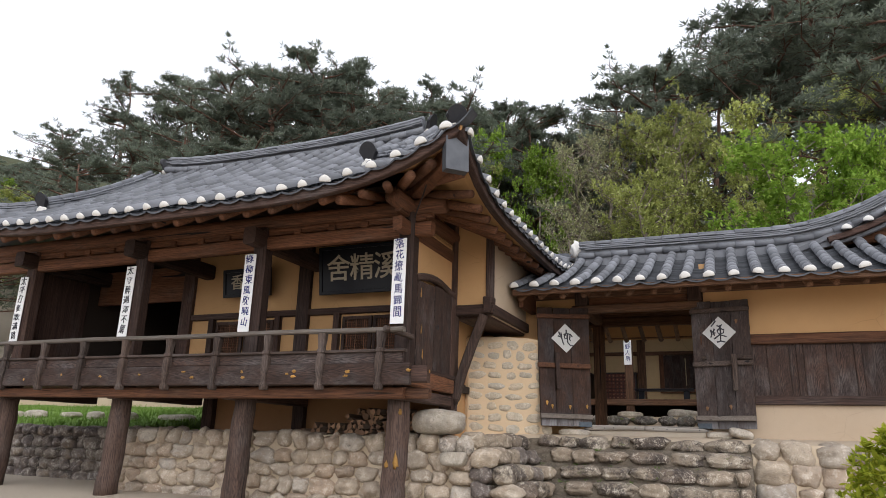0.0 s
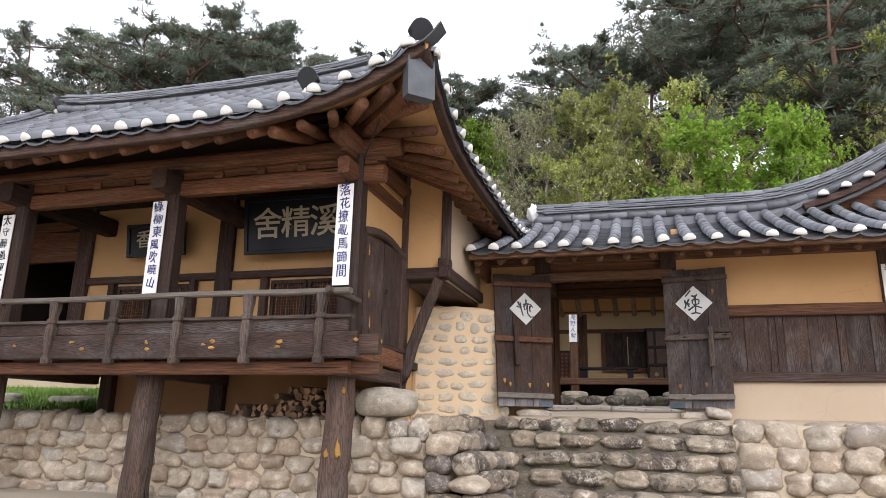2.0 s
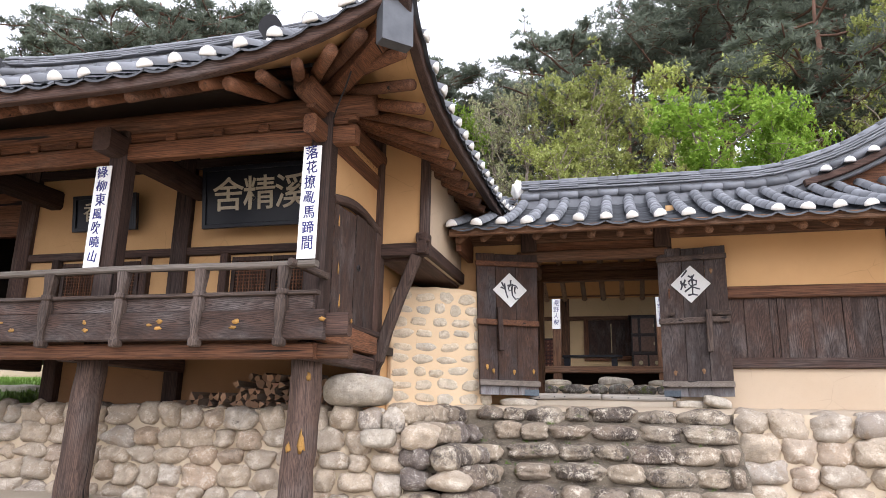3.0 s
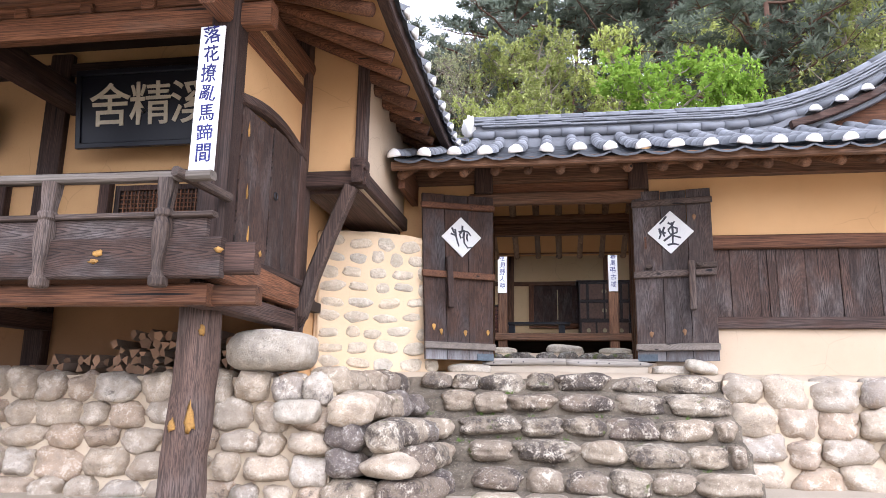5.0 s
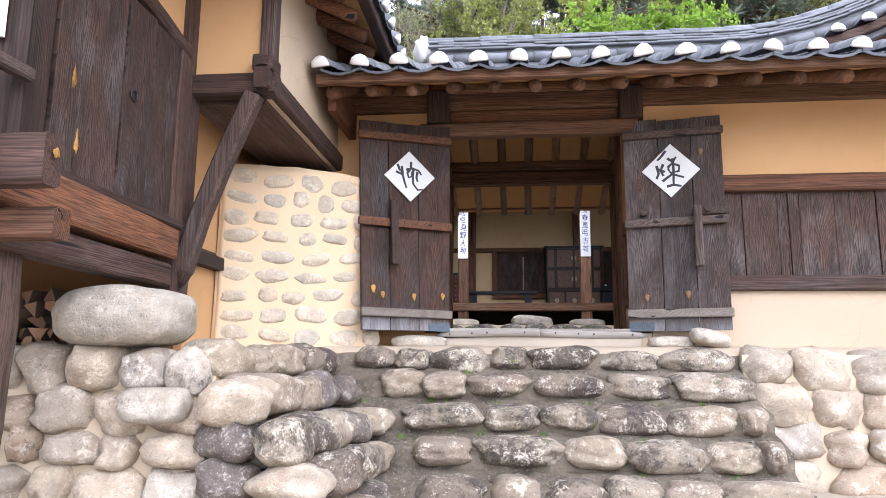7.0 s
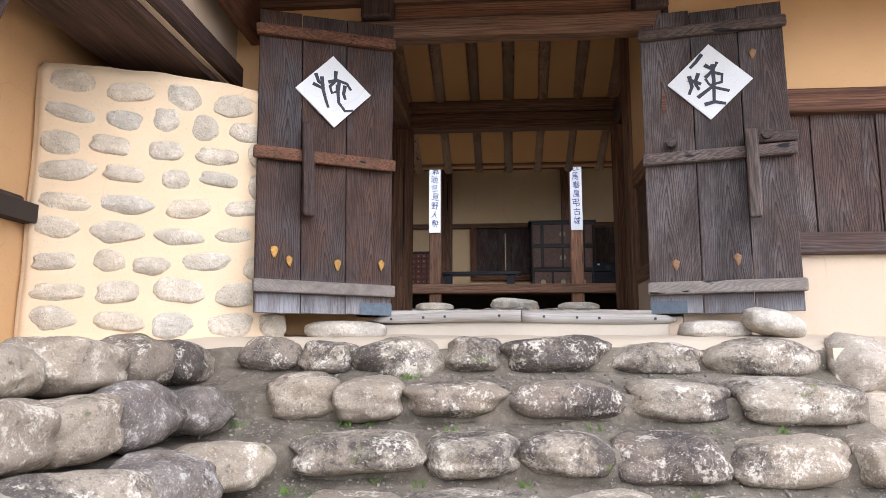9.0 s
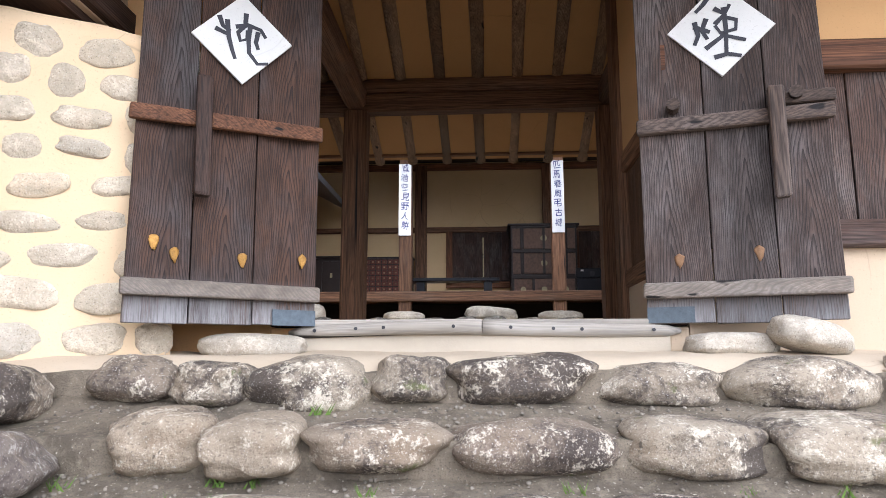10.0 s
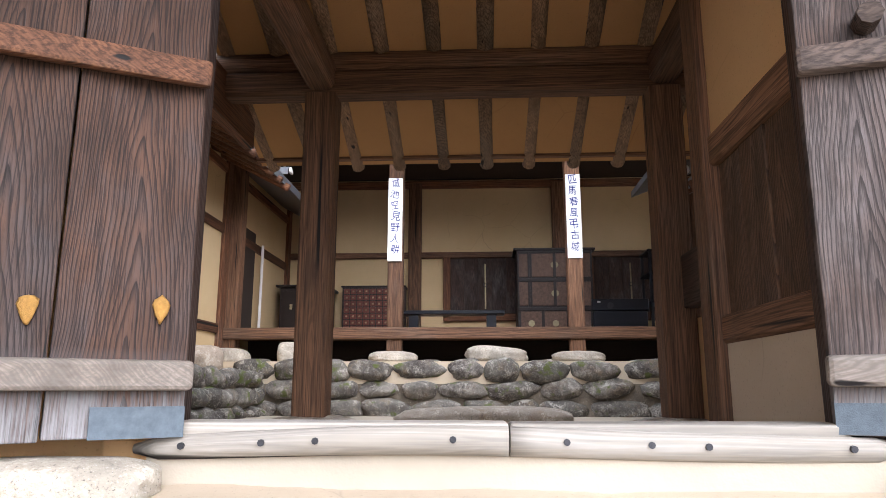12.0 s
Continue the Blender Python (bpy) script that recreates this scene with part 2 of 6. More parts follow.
def flame_wood(name, dark, light, grey, wear=0.5, bleach=0.0, period=0.105):
    """Flat-sawn planks: nested pointed arches of dark late wood, greyed by the weather. Reads the plank's own u (across) and v (along), in metres."""
    m, nt, b = material(name, 0.78)
    sep = nt.nodes.new("ShaderNodeSeparateXYZ")
    uv = coords(nt, (1, 1, 1), "UV")
    nt.links.new(uv, sep.inputs[0])
    r = per_object(nt, -1, 1)
    jump = nt.nodes.new("ShaderNodeCombineXYZ")
    nt.links.new(math_node(nt, "MULTIPLY", r, 53.0), jump.inputs[2])

    def moved(su, sv):
        mp, add = nt.nodes.new("ShaderNodeMapping"), nt.nodes.new("ShaderNodeVectorMath")
        mp.inputs["Scale"].default_value = (su, sv, 1)
        nt.links.new(uv, mp.inputs["Vector"])
        nt.links.new(mp.outputs[0], add.inputs[0])
        nt.links.new(jump.outputs[0], add.inputs[1])
        return add.outputs[0]

    def swing(n, k):
        return math_node(nt, "MULTIPLY", math_node(nt, "SUBTRACT", n, 0.5), k)
    bend, ripple = noise_tex(nt, moved(2.0, 1.6), 1.0, 2, 0.5), noise_tex(nt, moved(30, 5), 1.0, 3, 0.55)
    slow, fine = noise_tex(nt, moved(7, 5), 1.0, 3, 0.6), noise_tex(nt, moved(330, 7), 1.0, 3, 0.6)
    u = math_node(nt, "ADD", math_node(nt, "ADD", sep.outputs["X"], math_node(nt, "MULTIPLY", r, 0.035)), swing(bend, 0.10))
    u = math_node(nt, "ADD", u, swing(ripple, 0.005))
    u2 = math_node(nt, "MULTIPLY", u, u)
    arch = math_node(nt, "MULTIPLY", math_node(nt, "SQRT", math_node(nt, "ADD", u2, 0.00003)), 7.5)
    f = math_node(nt, "ADD", math_node(nt, "ADD", sep.outputs["Y"], arch), math_node(nt, "MULTIPLY", u2, 38.0))
    f = math_node(nt, "ADD", f, swing(slow, 0.10))
    ring = math_node(nt, "FRACT", math_node(nt, "DIVIDE", f, period))
    late = ramp(nt, ring, [(0.0, (0.25, 0.25, 0.25)), (0.08, (0, 0, 0)), (0.55, (0.12, 0.12, 0.12)), (0.86, (0.9, 0.9, 0.9)), (0.97, (1, 1, 1)), (1.0, (0.25, 0.25, 0.25))])
    broad, blotch = noise_tex(nt, moved(3.0, 1.5), 1.0, 5, 0.65), noise_tex(nt, moved(9, 2.5), 1.0, 5, 0.7)
    early = mix(nt, ramp(nt, broad, [(0.62 - 0.3 * wear, (0, 0, 0)), (0.84 - 0.3 * wear, (1, 1, 1))]), light, grey)
    early = mix(nt, ramp(nt, blotch, [(0.42, (0, 0, 0)), (0.66, (0.8, 0.8, 0.8))]), early, tuple(0.35 * a for a in light))
    c = mix(nt, math_node(nt, "MULTIPLY", late, 0.85), early, dark)
    c = mix(nt, ramp(nt, fine, [(0.50, (0, 0, 0)), (0.64, (0.75, 0.75, 0.75))]), c, dark)
    c = mix(nt, ramp(nt, fine, [(0.30, (0.35, 0.35, 0.35)), (0.42, (0, 0, 0))]), c, grey)
    split = noise_tex(nt, moved(22, 0.5), 1.0, 2, 0.4)
    c = mix(nt, ramp(nt, split, [(0.245, (1, 1, 1)), (0.26, (0, 0, 0))]), c, (0.006, 0.005, 0.005))
    if bleach:
        low = nt.nodes.new("ShaderNodeMapRange")
        low.inputs["From Min"].default_value, low.inputs["From Max"].default_value = bleach, 0.0
        nt.links.new(sep.outputs["Y"], low.inputs["Value"])
        pale = ramp(nt, math_node(nt, "ADD", math_node(nt, "MULTIPLY", fine, 0.45), math_node(nt, "MULTIPLY", blotch, 0.55)), [(0.40, (0.1, 0.1, 0.1)), (0.58, (0.95, 0.95, 0.95))])
        c = mix(nt, math_node(nt, "MULTIPLY", low.outputs[0], pale), c, (0.22, 0.215, 0.22))
    gain = nt.nodes.new("ShaderNodeHueSaturation")
    nt.links.new(per_object(nt, 0.78, 1.25), gain.inputs["Value"])
    nt.links.new(c, gain.inputs["Color"])
    nt.links.new(gain.outputs[0], b.inputs["Base Color"])
    bump(nt, b, math_node(nt, "ADD", late, math_node(nt, "MULTIPLY", fine, 0.8)), 0.5, 0.002)
    return m


def grain(bm, across, along):
    """Lay the grain's u and v on a plank: u from its middle across, v from its foot along, in metres."""
    uv = bm.loops.layers.uv.verify()
    mid = sum(v.co[across] for v in bm.verts) / len(bm.verts)
    foot = min(v.co[along] for v in bm.verts)
    for f in bm.faces:
        for l in f.loops:
            l[uv].uv = (l.vert.co[across] - mid, l.vert.co[along] - foot)
    return bm


leaf_brown = flame_wood("gate_plank_brown", (0.009, 0.006, 0.0055), (0.074, 0.037, 0.023), (0.058, 0.050, 0.050), 0.62, 0.20, 0.13)
leaf_grey = flame_wood("gate_plank_grey", (0.017, 0.013, 0.012), (0.090, 0.058, 0.046), (0.135, 0.118, 0.116), 0.65, 0.16, 0.13)
dark_plank = flame_wood("dark_wall_plank", (0.011, 0.008, 0.007), (0.092, 0.052, 0.038), (0.145, 0.122, 0.115), 0.55, 0.0, 0.16)
brown_plank = flame_wood("brown_panel_plank", (0.030, 0.015, 0.009), (0.165, 0.090, 0.052), (0.16, 0.12, 0.095), 0.3, 0.0, 0.15)


def plaster(name, base, stain):
    m, nt, b = material(name, 0.93)
    v = coords(nt)
    big, mid, fine = noise_tex(nt, v, 0.9, 4, 0.6), noise_tex(nt, v, 6, 5, 0.65), noise_tex(nt, v, 90, 3, 0.7)
    c = mix(nt, ramp(nt, big, [(0.35, (0, 0, 0)), (0.75, (1, 1, 1))]), base, stain)
    c = mix(nt, math_node(nt, "MULTIPLY", mid, 0.35), c, tuple(0.72 * a for a in base))
    c = mix(nt, ramp(nt, fine, [(0.60, (0, 0, 0)), (0.70, (0.6, 0.6, 0.6))]), c, tuple(0.6 * a for a in base))
    vor = nt.nodes.new("ShaderNodeTexVoronoi")
    vor.feature = "DISTANCE_TO_EDGE"
    vor.inputs["Scale"].default_value = 1.9
    nt.links.new(mix(nt, 0.12, v, noise_color(nt, v, 3.0)), vor.inputs["Vector"])
    c = mix(nt, math_node(nt, "MULTIPLY", ramp(nt, vor.outputs["Distance"], [(0.0, (1, 1, 1)), (0.006, (0, 0, 0))]), ramp(nt, big, [(0.5, (0, 0, 0)), (0.6, (0.55, 0.55, 0.55))])), c, tuple(0.45 * a for a in base))
    nt.links.new(c, b.inputs["Base Color"])
    bump(nt, b, math_node(nt, "ADD", mid, math_node(nt, "MULTIPLY", fine, 0.4)), 0.25, 0.008)
    return m


clay = plaster("yellow_clay_plaster", (0.60, 0.365, 0.172), (0.52, 0.305, 0.135))
# Darker clay: the deck's shade on the wall below is put into it.
shaded_clay = plaster("shaded_clay_plaster", (0.34, 0.185, 0.09), (0.27, 0.145, 0.07))
pale_clay = plaster("pale_clay_plaster", (0.54, 0.43, 0.315), (0.48, 0.365, 0.25))
roof_clay = plaster("deep_ochre_clay", (0.50, 0.275, 0.115), (0.42, 0.225, 0.09))
cream = plaster("cream_plaster", (0.63, 0.465, 0.265), (0.55, 0.40, 0.21))
studded_clay = plaster("lime_washed_clay", (0.70, 0.545, 0.365), (0.62, 0.44, 0.26))
mortar = plaster("stone_wall_mortar", (0.60, 0.50, 0.37), (0.50, 0.40, 0.28))
white_lime = plaster("white_lime", (0.78, 0.77, 0.74), (0.60, 0.56, 0.50))


def stone_material(name, stops, lichen, dark_amount, moss=0.0, stain=(0.26, 0.19, 0.12), pits=0.5, spread=0.0):
    """Weathered field stone: a tone of its own, soft dark growth, pale lichen with ragged edges, rust, and a granular surface."""
    m, nt, b = material(name, 0.9)
    geo, off, comb = nt.nodes.new("ShaderNodeNewGeometry"), nt.nodes.new("ShaderNodeVectorMath"), nt.nodes.new("ShaderNodeCombineXYZ")
    off.operation = "ADD"
    r = per_object(nt, 0, 61)
    for k in range(3):
        nt.links.new(r, comb.inputs[k])
    nt.links.new(geo.outputs["Position"], off.inputs[0])
    nt.links.new(comb.outputs[0], off.inputs[1])
    v = off.outputs[0]
    big, mid, small = noise_tex(nt, v, 3.2, 6, 0.62), noise_tex(nt, v, 9, 8, 0.70), noise_tex(nt, v, 34, 6, 0.72)
    speck, grit = noise_tex(nt, v, 150, 3, 0.7), noise_tex(nt, v, 70, 4, 0.75)
    c = ramp(nt, per_object(nt, 0, 1), stops)
    c = mix(nt, ramp(nt, mid, [(0.38, (0.75, 0.75, 0.75)), (0.62, (0, 0, 0))]), c, tuple(0.62 * a for a in stops[0][1]))
    c = mix(nt, ramp(nt, noise_tex(nt, v, 5.0, 6, 0.65), [(0.52, (0, 0, 0)), (0.68, (0.6, 0.6, 0.6))]), c, stain)
    patch = math_node(nt, "ADD", math_node(nt, "MULTIPLY", big, 0.62), math_node(nt, "MULTIPLY", small, 0.38))
    patch = math_node(nt, "ADD", patch, per_object(nt, -spread, spread))
    c = mix(nt, ramp(nt, patch, [(0.56 - dark_amount, (0, 0, 0)), (0.66 - dark_amount, (0.86, 0.86, 0.86))]), c, (0.046, 0.036, 0.033))
    crust = math_node(nt, "ADD", math_node(nt, "MULTIPLY", mid, 0.6), math_node(nt, "MULTIPLY", grit, 0.4))
    c = mix(nt, ramp(nt, crust, [(0.53, (0, 0, 0)), (0.585, (0.8, 0.8, 0.8))]), c, lichen)
    c = mix(nt, ramp(nt, speck, [(0.60, (0, 0, 0)), (0.68, (0.7, 0.7, 0.7))]), c, (0.07, 0.06, 0.055))
    c = mix(nt, ramp(nt, speck, [(0.32, (0.6, 0.6, 0.6)), (0.40, (0, 0, 0))]), c, (0.66, 0.63, 0.58))
    c = mix(nt, ramp(nt, small, [(0.33, (pits, pits, pits)), (0.42, (0, 0, 0))]), c, (0.075, 0.064, 0.054))
    if moss:
        c = mix(nt, ramp(nt, noise_tex(nt, v, 7.0, 4, 0.6), [(0.66 - moss, (0, 0, 0)), (0.74 - moss, (0.9, 0.9, 0.9))]), c, (0.09, 0.11, 0.025))
    nt.links.new(c, b.inputs["Base Color"])
    bump(nt, b, math_node(nt, "ADD", math_node(nt, "MULTIPLY", mid, 1.2), math_node(nt, "ADD", math_node(nt, "MULTIPLY", grit, 0.30), math_node(nt, "MULTIPLY", small, 0.7))), 0.85, 0.016)
    return m


STONES = [(0.0, (0.56, 0.465, 0.36)), (0.25, (0.54, 0.435, 0.32)), (0.5, (0.45, 0.39, 0.32)), (0.70, (0.50, 0.36, 0.25)), (0.82, (0.33, 0.29, 0.26)), (1.0, (0.66, 0.595, 0.50))]
wall_stone = stone_material("field_stone", STONES, (0.66, 0.59, 0.49), -0.03, 0.0, (0.30, 0.21, 0.13), 0.5, 0.05)
step_stone = stone_material("step_stone", [(0.0, (0.44, 0.36, 0.265)), (0.2, (0.20, 0.152, 0.118)), (0.4, (0.40, 0.32, 0.235)), (0.6, (0.09, 0.060, 0.054)), (0.8, (0.48, 0.41, 0.315)), (1.0, (0.24, 0.186, 0.14))], (0.64, 0.57, 0.46), 0.048, 0.02, (0.19, 0.135, 0.088), 0.7, 0.10)
dark_stone = stone_material("dark_stone", [(0.0, (0.15, 0.12, 0.11)), (1.0, (0.29, 0.245, 0.20))], (0.50, 0.47, 0.42), 0.06)
mossy_stone = stone_material("mossy_stone", [(0.0, (0.11, 0.10, 0.085)), (1.0, (0.27, 0.24, 0.205))], (0.42, 0.39, 0.34), 0.06, 0.08)
pale_stone = stone_material("pale_granite", [(0.0, (0.48, 0.425, 0.345)), (1.0, (0.55, 0.49, 0.405))], (0.60, 0.545, 0.455), -0.12, 0.0, (0.42, 0.35, 0.265))


def simple(name, base, rough=0.6, metal=0.0, var=0.25, scale=8.0, bumps=0.15, spread=(0.9, 1.1), island=False):
    m, nt, b = material(name, rough, metal)
    v = coords(nt)
    n = noise_tex(nt, v, scale, 5, 0.65)
    c = mix(nt, n, tuple((1 - var) * a for a in base), tuple(min(1, (1 + var) * a) for a in base))
    g = nt.nodes.new("ShaderNodeHueSaturation")
    nt.links.new((per_island if island else per_object)(nt, *spread), g.inputs["Value"])
    nt.links.new(c, g.inputs["Color"])
    nt.links.new(g.outputs[0], b.inputs["Base Color"])
    if bumps:
        bump(nt, b, noise_tex(nt, v, scale * 7, 3, 0.7), bumps, 0.004)
    return m


tile = simple("grey_roof_tile", (0.165, 0.172, 0.188), 0.5, 0, 0.3, 6, 0.2, (0.75, 1.3))
tile_joined = simple("grey_roof_tile_rows", (0.15, 0.157, 0.172), 0.5, 0, 0.3, 6, 0.2, (0.7, 1.3), True)
pan_tile = simple("dark_pan_tile", (0.075, 0.08, 0.09), 0.6, 0, 0.4, 9, 0.3, (0.7, 1.3), True)
end_tile = simple("black_end_tile", (0.022, 0.022, 0.025), 0.5, 0, 0.4, 20, 0.4)
lead = simple("sheet_metal", (0.10, 0.105, 0.115), 0.5, 0.5, 0.5, 4, 0.2)
sill_wood = simple("pale_worn_sill", (0.42, 0.365, 0.29), 0.85, 0, 0.16, 4, 0.5)
paper_white = simple("white_painted_board", (0.80, 0.80, 0.79), 0.6, 0, 0.06, 3, 0.05)
ink = simple("ink", (0.035, 0.036, 0.045), 0.7, 0, 0.2, 9, 0)
blue_ink = simple("blue_ink", (0.03, 0.035, 0.16), 0.7, 0, 0.2, 9, 0)
black_lacquer = simple("black_lacquer", (0.008, 0.009, 0.014), 0.35, 0, 0.4, 5, 0.05)
gilt = simple("faded_gilt", (0.50, 0.44, 0.33), 0.7, 0, 0.3, 20, 0.2)
resin = simple("orange_resin", (0.42, 0.225, 0.055), 0.5, 0, 0.7, 60, 0.8, (0.6, 1.25))
iron = simple("dark_iron", (0.05, 0.05, 0.055), 0.55, 0.8, 0.4, 30, 0.3)
strap = simple("grey_painted_strap", (0.085, 0.105, 0.125), 0.6, 0.2, 0.5, 40, 0.3)
brass = simple("aged_brass", (0.36, 0.30, 0.18), 0.5, 0.6, 0.4, 30, 0.3)
cabinet_wood = simple("dark_lacquered_cabinet", (0.020, 0.013, 0.011), 0.45, 0, 0.5, 7, 0.1)
red_wood = simple("reddish_drawer_wood", (0.115, 0.036, 0.024), 0.5, 0, 0.4, 9, 0.1)
# Near-black plaster: the dimness of rooms and hollows is put into its colour.
shade_lining = plaster("interior_shade_dark", (0.045, 0.032, 0.024), (0.03, 0.022, 0.018))
stud_stone = stone_material("wall_stud_stone", [(0.0, (0.63, 0.54, 0.41)), (0.35, (0.54, 0.475, 0.375)), (0.6, (0.66, 0.54, 0.385)), (0.85, (0.47, 0.43, 0.365)), (1.0, (0.61, 0.56, 0.47))], (0.68, 0.60, 0.475), -0.12, 0.0, (0.52, 0.43, 0.32), 0.25)


def glyph_curve(ch):
    """A character as a flat mesh in the x-z plane, one high, centred."""
    c = bpy.data.curves.new("glyph", "FONT")
    c.body, c.size, c.extrude = ch, 1.0, 0.01
    c.offset = 0.008 if ch in "舍精溪香月" else 0.0
    c.align_x, c.align_y = "CENTER", "CENTER"
    o = new("glyph", c)
    bpy.context.view_layer.update()
    me = bpy.data.meshes.new_from_object(o.evaluated_get(bpy.context.evaluated_depsgraph_get()))
    bpy.data.objects.remove(o)
    me.transform(pose(0, 0, 0, 90))
    return me


GLYPHS = {ch: glyph_curve(ch) for ch in sorted(set("落花撩亂馬蹄間綠柳東風吹曉山太守醉過渾不解平打麥歌滿路城池空見野人畊匹春弔古舍精溪香月"))}

# ---- ground ----
def yard(y):
    t = min(1, max(0, (y - 5.0) / 2.6))
    return 0.36 * t * t * (3 - 2 * t)


def hill(x, y):
    """Height of the land: the yard, then the wooded slope that wraps round behind the houses."""
    d = max(0.0, math.hypot(x + 2, y - 2) - 23)
    side = min(1.0, max(0.0, (y + 6) / 18))
    z = 0.50 * d if d < 60 else 30 + 0.05 * (d - 60)
    return yard(y) + (z + 0.6 * math.sin(x * 0.21) * min(1, d / 8)) * side * side * (3 - 2 * side)


def ground_material():
    m, nt, b = material("sandy_earth", 0.95)
    v = coords(nt)
    big, fine = noise_tex(nt, v, 0.5, 6, 0.6), noise_tex(nt, v, 60, 4, 0.75)
    c = mix(nt, big, (0.40, 0.33, 0.25), (0.52, 0.45, 0.36))
    c = mix(nt, math_node(nt, "MULTIPLY", fine, 0.5), c, (0.22, 0.19, 0.15))
    sep = nt.nodes.new("ShaderNodeSeparateXYZ")
    nt.links.new(v, sep.inputs[0])
    far = nt.nodes.new("ShaderNodeMapRange")
    far.inputs["From Min"].default_value, far.inputs["From Max"].default_value = 21, 26
    nt.links.new(sep.outputs["Y"], far.inputs["Value"])
    c = mix(nt, far.outputs[0], c, mix(nt, big, (0.05, 0.045, 0.025), (0.07, 0.085, 0.03)))
    nt.links.new(c, b.inputs["Base Color"])
    bump(nt, b, fine, 0.5, 0.01)
    return m


earth = ground_material()
xs = [-2000, -600, -200] + span(-90, 90, 60) + [200, 600, 2000]
ys = [-2000, -500, -100, -30, -10] + span(-4, 9, 26) + span(11, 110, 60) + [200, 600, 2000]
setting("ground", sheet(lambda x, y: (x, y, hill(x, y)), xs, ys), earth, "pale sandy earth yard and hillside soil", "ground", True)

# raised court behind the retaining walls
setting("terrace", box(-8.72, -3.05, 8.32, 10.9, 0.2, 1.235, 0.02), mortar, "pale clay terrace under the pavilion", "terrace")
rough_clay = simple("rough_trodden_clay", (0.53, 0.445, 0.34), 0.95, 0, 0.36, 5, 0.9)
setting("terrace", box(-3.05, 9, 10.12, 10.9, 0.2, 1.25, 0.02), rough_clay, "pale clay terrace in front of the gate", "terrace")
court = setting("courtyard_floor", box(-8.72, 9, 10.9, 16.95, 0.2, 1.25), earth, "sandy earth courtyard floor inside the gate", "floor")
apron_clay = plaster("worn_pale_earth", (0.55, 0.455, 0.345), (0.43, 0.345, 0.25))


def apron(x, y):
    k, lip = min(1, max(0, (y - 10.0) / 0.6)), min(1, max(0, (y - 10.05) / 0.2))
    return 1.240 + 0.065 * lip * (2 - lip) + 0.037 * k + 0.012 * noise.noise(Vector((x * 2.3, y * 3, 1))) + 0.006 * noise.noise(Vector((x * 9, y * 11, 4)))


setting("gate_apron", sheet(lambda x, y: (x, y, apron(x, y)), span(-4.0, 9, 150), span(10.05, 10.75, 20), 0.05), apron_clay, "pale clay strip along the foot of the gate wall", "ground", True)

# ---- roofs ----
PAV_X, PAV_Y, HX, HY = -7.08, 9.35, 4.53, 2.95
GABLE = 3.0
PAV_TOP = 5.95


def eave_z(u):
    return 4.02 + 0.60 * abs(u) ** 5


def pav_front(x, y):
    """Front and rear slope of the pavilion's roof."""
    t = min(1.0, (HY - abs(y - PAV_Y)) / HY)
    e = eave_z((x - PAV_X) / HX) - eave_z(0)
    return 4.02 + e * (1 - t) ** 2 + (PAV_TOP - 4.02) * (0.82 * t + 0.18 * t * t)


def pav_side(x, y):
    t = (HX - abs(x - PAV_X)) / HY
    e = eave_z((y - PAV_Y) / HY) - eave_z(0)
    return 4.02 + e * (1 - min(t, 1)) ** 2 + (PAV_TOP - 4.02) * (0.82 * t + 0.18 * t * t)


GATE_EY, GATE_RY, GATE_BY = 9.75, 11.8, 13.95
GATE_X0, GATE_X1 = -3.0, 7.5


def gate_z(x, y):
    lift = 0.10 * max(0, (x - 1.2) / 3) ** 2
    if y <= GATE_RY:
        t = (y - GATE_EY) / (GATE_RY - GATE_EY)
    else:
        t = (GATE_BY - y) / (GATE_BY - GATE_RY)
        return 3.34 + (4.32 - 3.34) * (0.85 * t + 0.15 * t * t)
    return 3.45 + lift + (4.32 - 3.45) * (0.80 * t + 0.20 * t * t)


def tile_mesh(name, L=0.33, r0=0.078, r1=0.070, seg=7, mat=tile):
    """A half-round cover tile, lying along y from 0 to L, with its thickness at the open end."""
    bm = bmesh.new()
    th = 0.018
    rows = []
    for y, r in ((0, r0), (0, r0 - th), (L, r1)):
        rows.append([bm.verts.new((r * math.cos(a), y, r * math.sin(a))) for a in (math.pi * k / seg for k in range(seg + 1))])
    out, inn, far = rows
    for k in range(seg):
        bm.faces.new((out[k], far[k], far[k + 1], out[k + 1]))
        bm.faces.new((out[k], out[k + 1], inn[k + 1], inn[k]))
    me = mesh_of(bm, name, mat, True)
    return me


cover = tile_mesh("cover_tile")


def cap_mesh():
    """White lime plug in the open end of a cover tile."""
    bm = bmesh.new()
    bmesh.ops.create_icosphere(bm, subdivisions=2, radius=1.0)
    for v in bm.verts:
        n = 1 + 0.10 * noise.noise(v.co * 2.3)
        v.co = Vector((v.co.x * 0.076 * n, v.co.y * 0.020 * n - 0.002, max(-0.12, v.co.z) * 0.076 * n))
    return mesh_of(bm, "lime_plug", white_lime, True)


plug = cap_mesh()


def slope_pose(f, x, y, d, lift):
    """Place on a slope f at (x, y), looking up the slope in direction d (unit, in plan)."""
    h = 0.02
    z = f(x, y)
    t = Vector((d[0] * h, d[1] * h, f(x + d[0] * h, y + d[1] * h) - z)).normalized()
    side = t.cross(Vector((0, 0, 1))).normalized()
    up = side.cross(t)
    m = Matrix((side, t, up)).transposed().to_4x4()
    m.translation = Vector((x, y, z)) + up * lift
    return m


def put(me, m, parent, name):
    ob = new(name, me)
    ob.parent = parent
    ob.matrix_parent_inverse = Matrix.Translation(-base_of(parent))
    ob.matrix_basis = m
    return ob


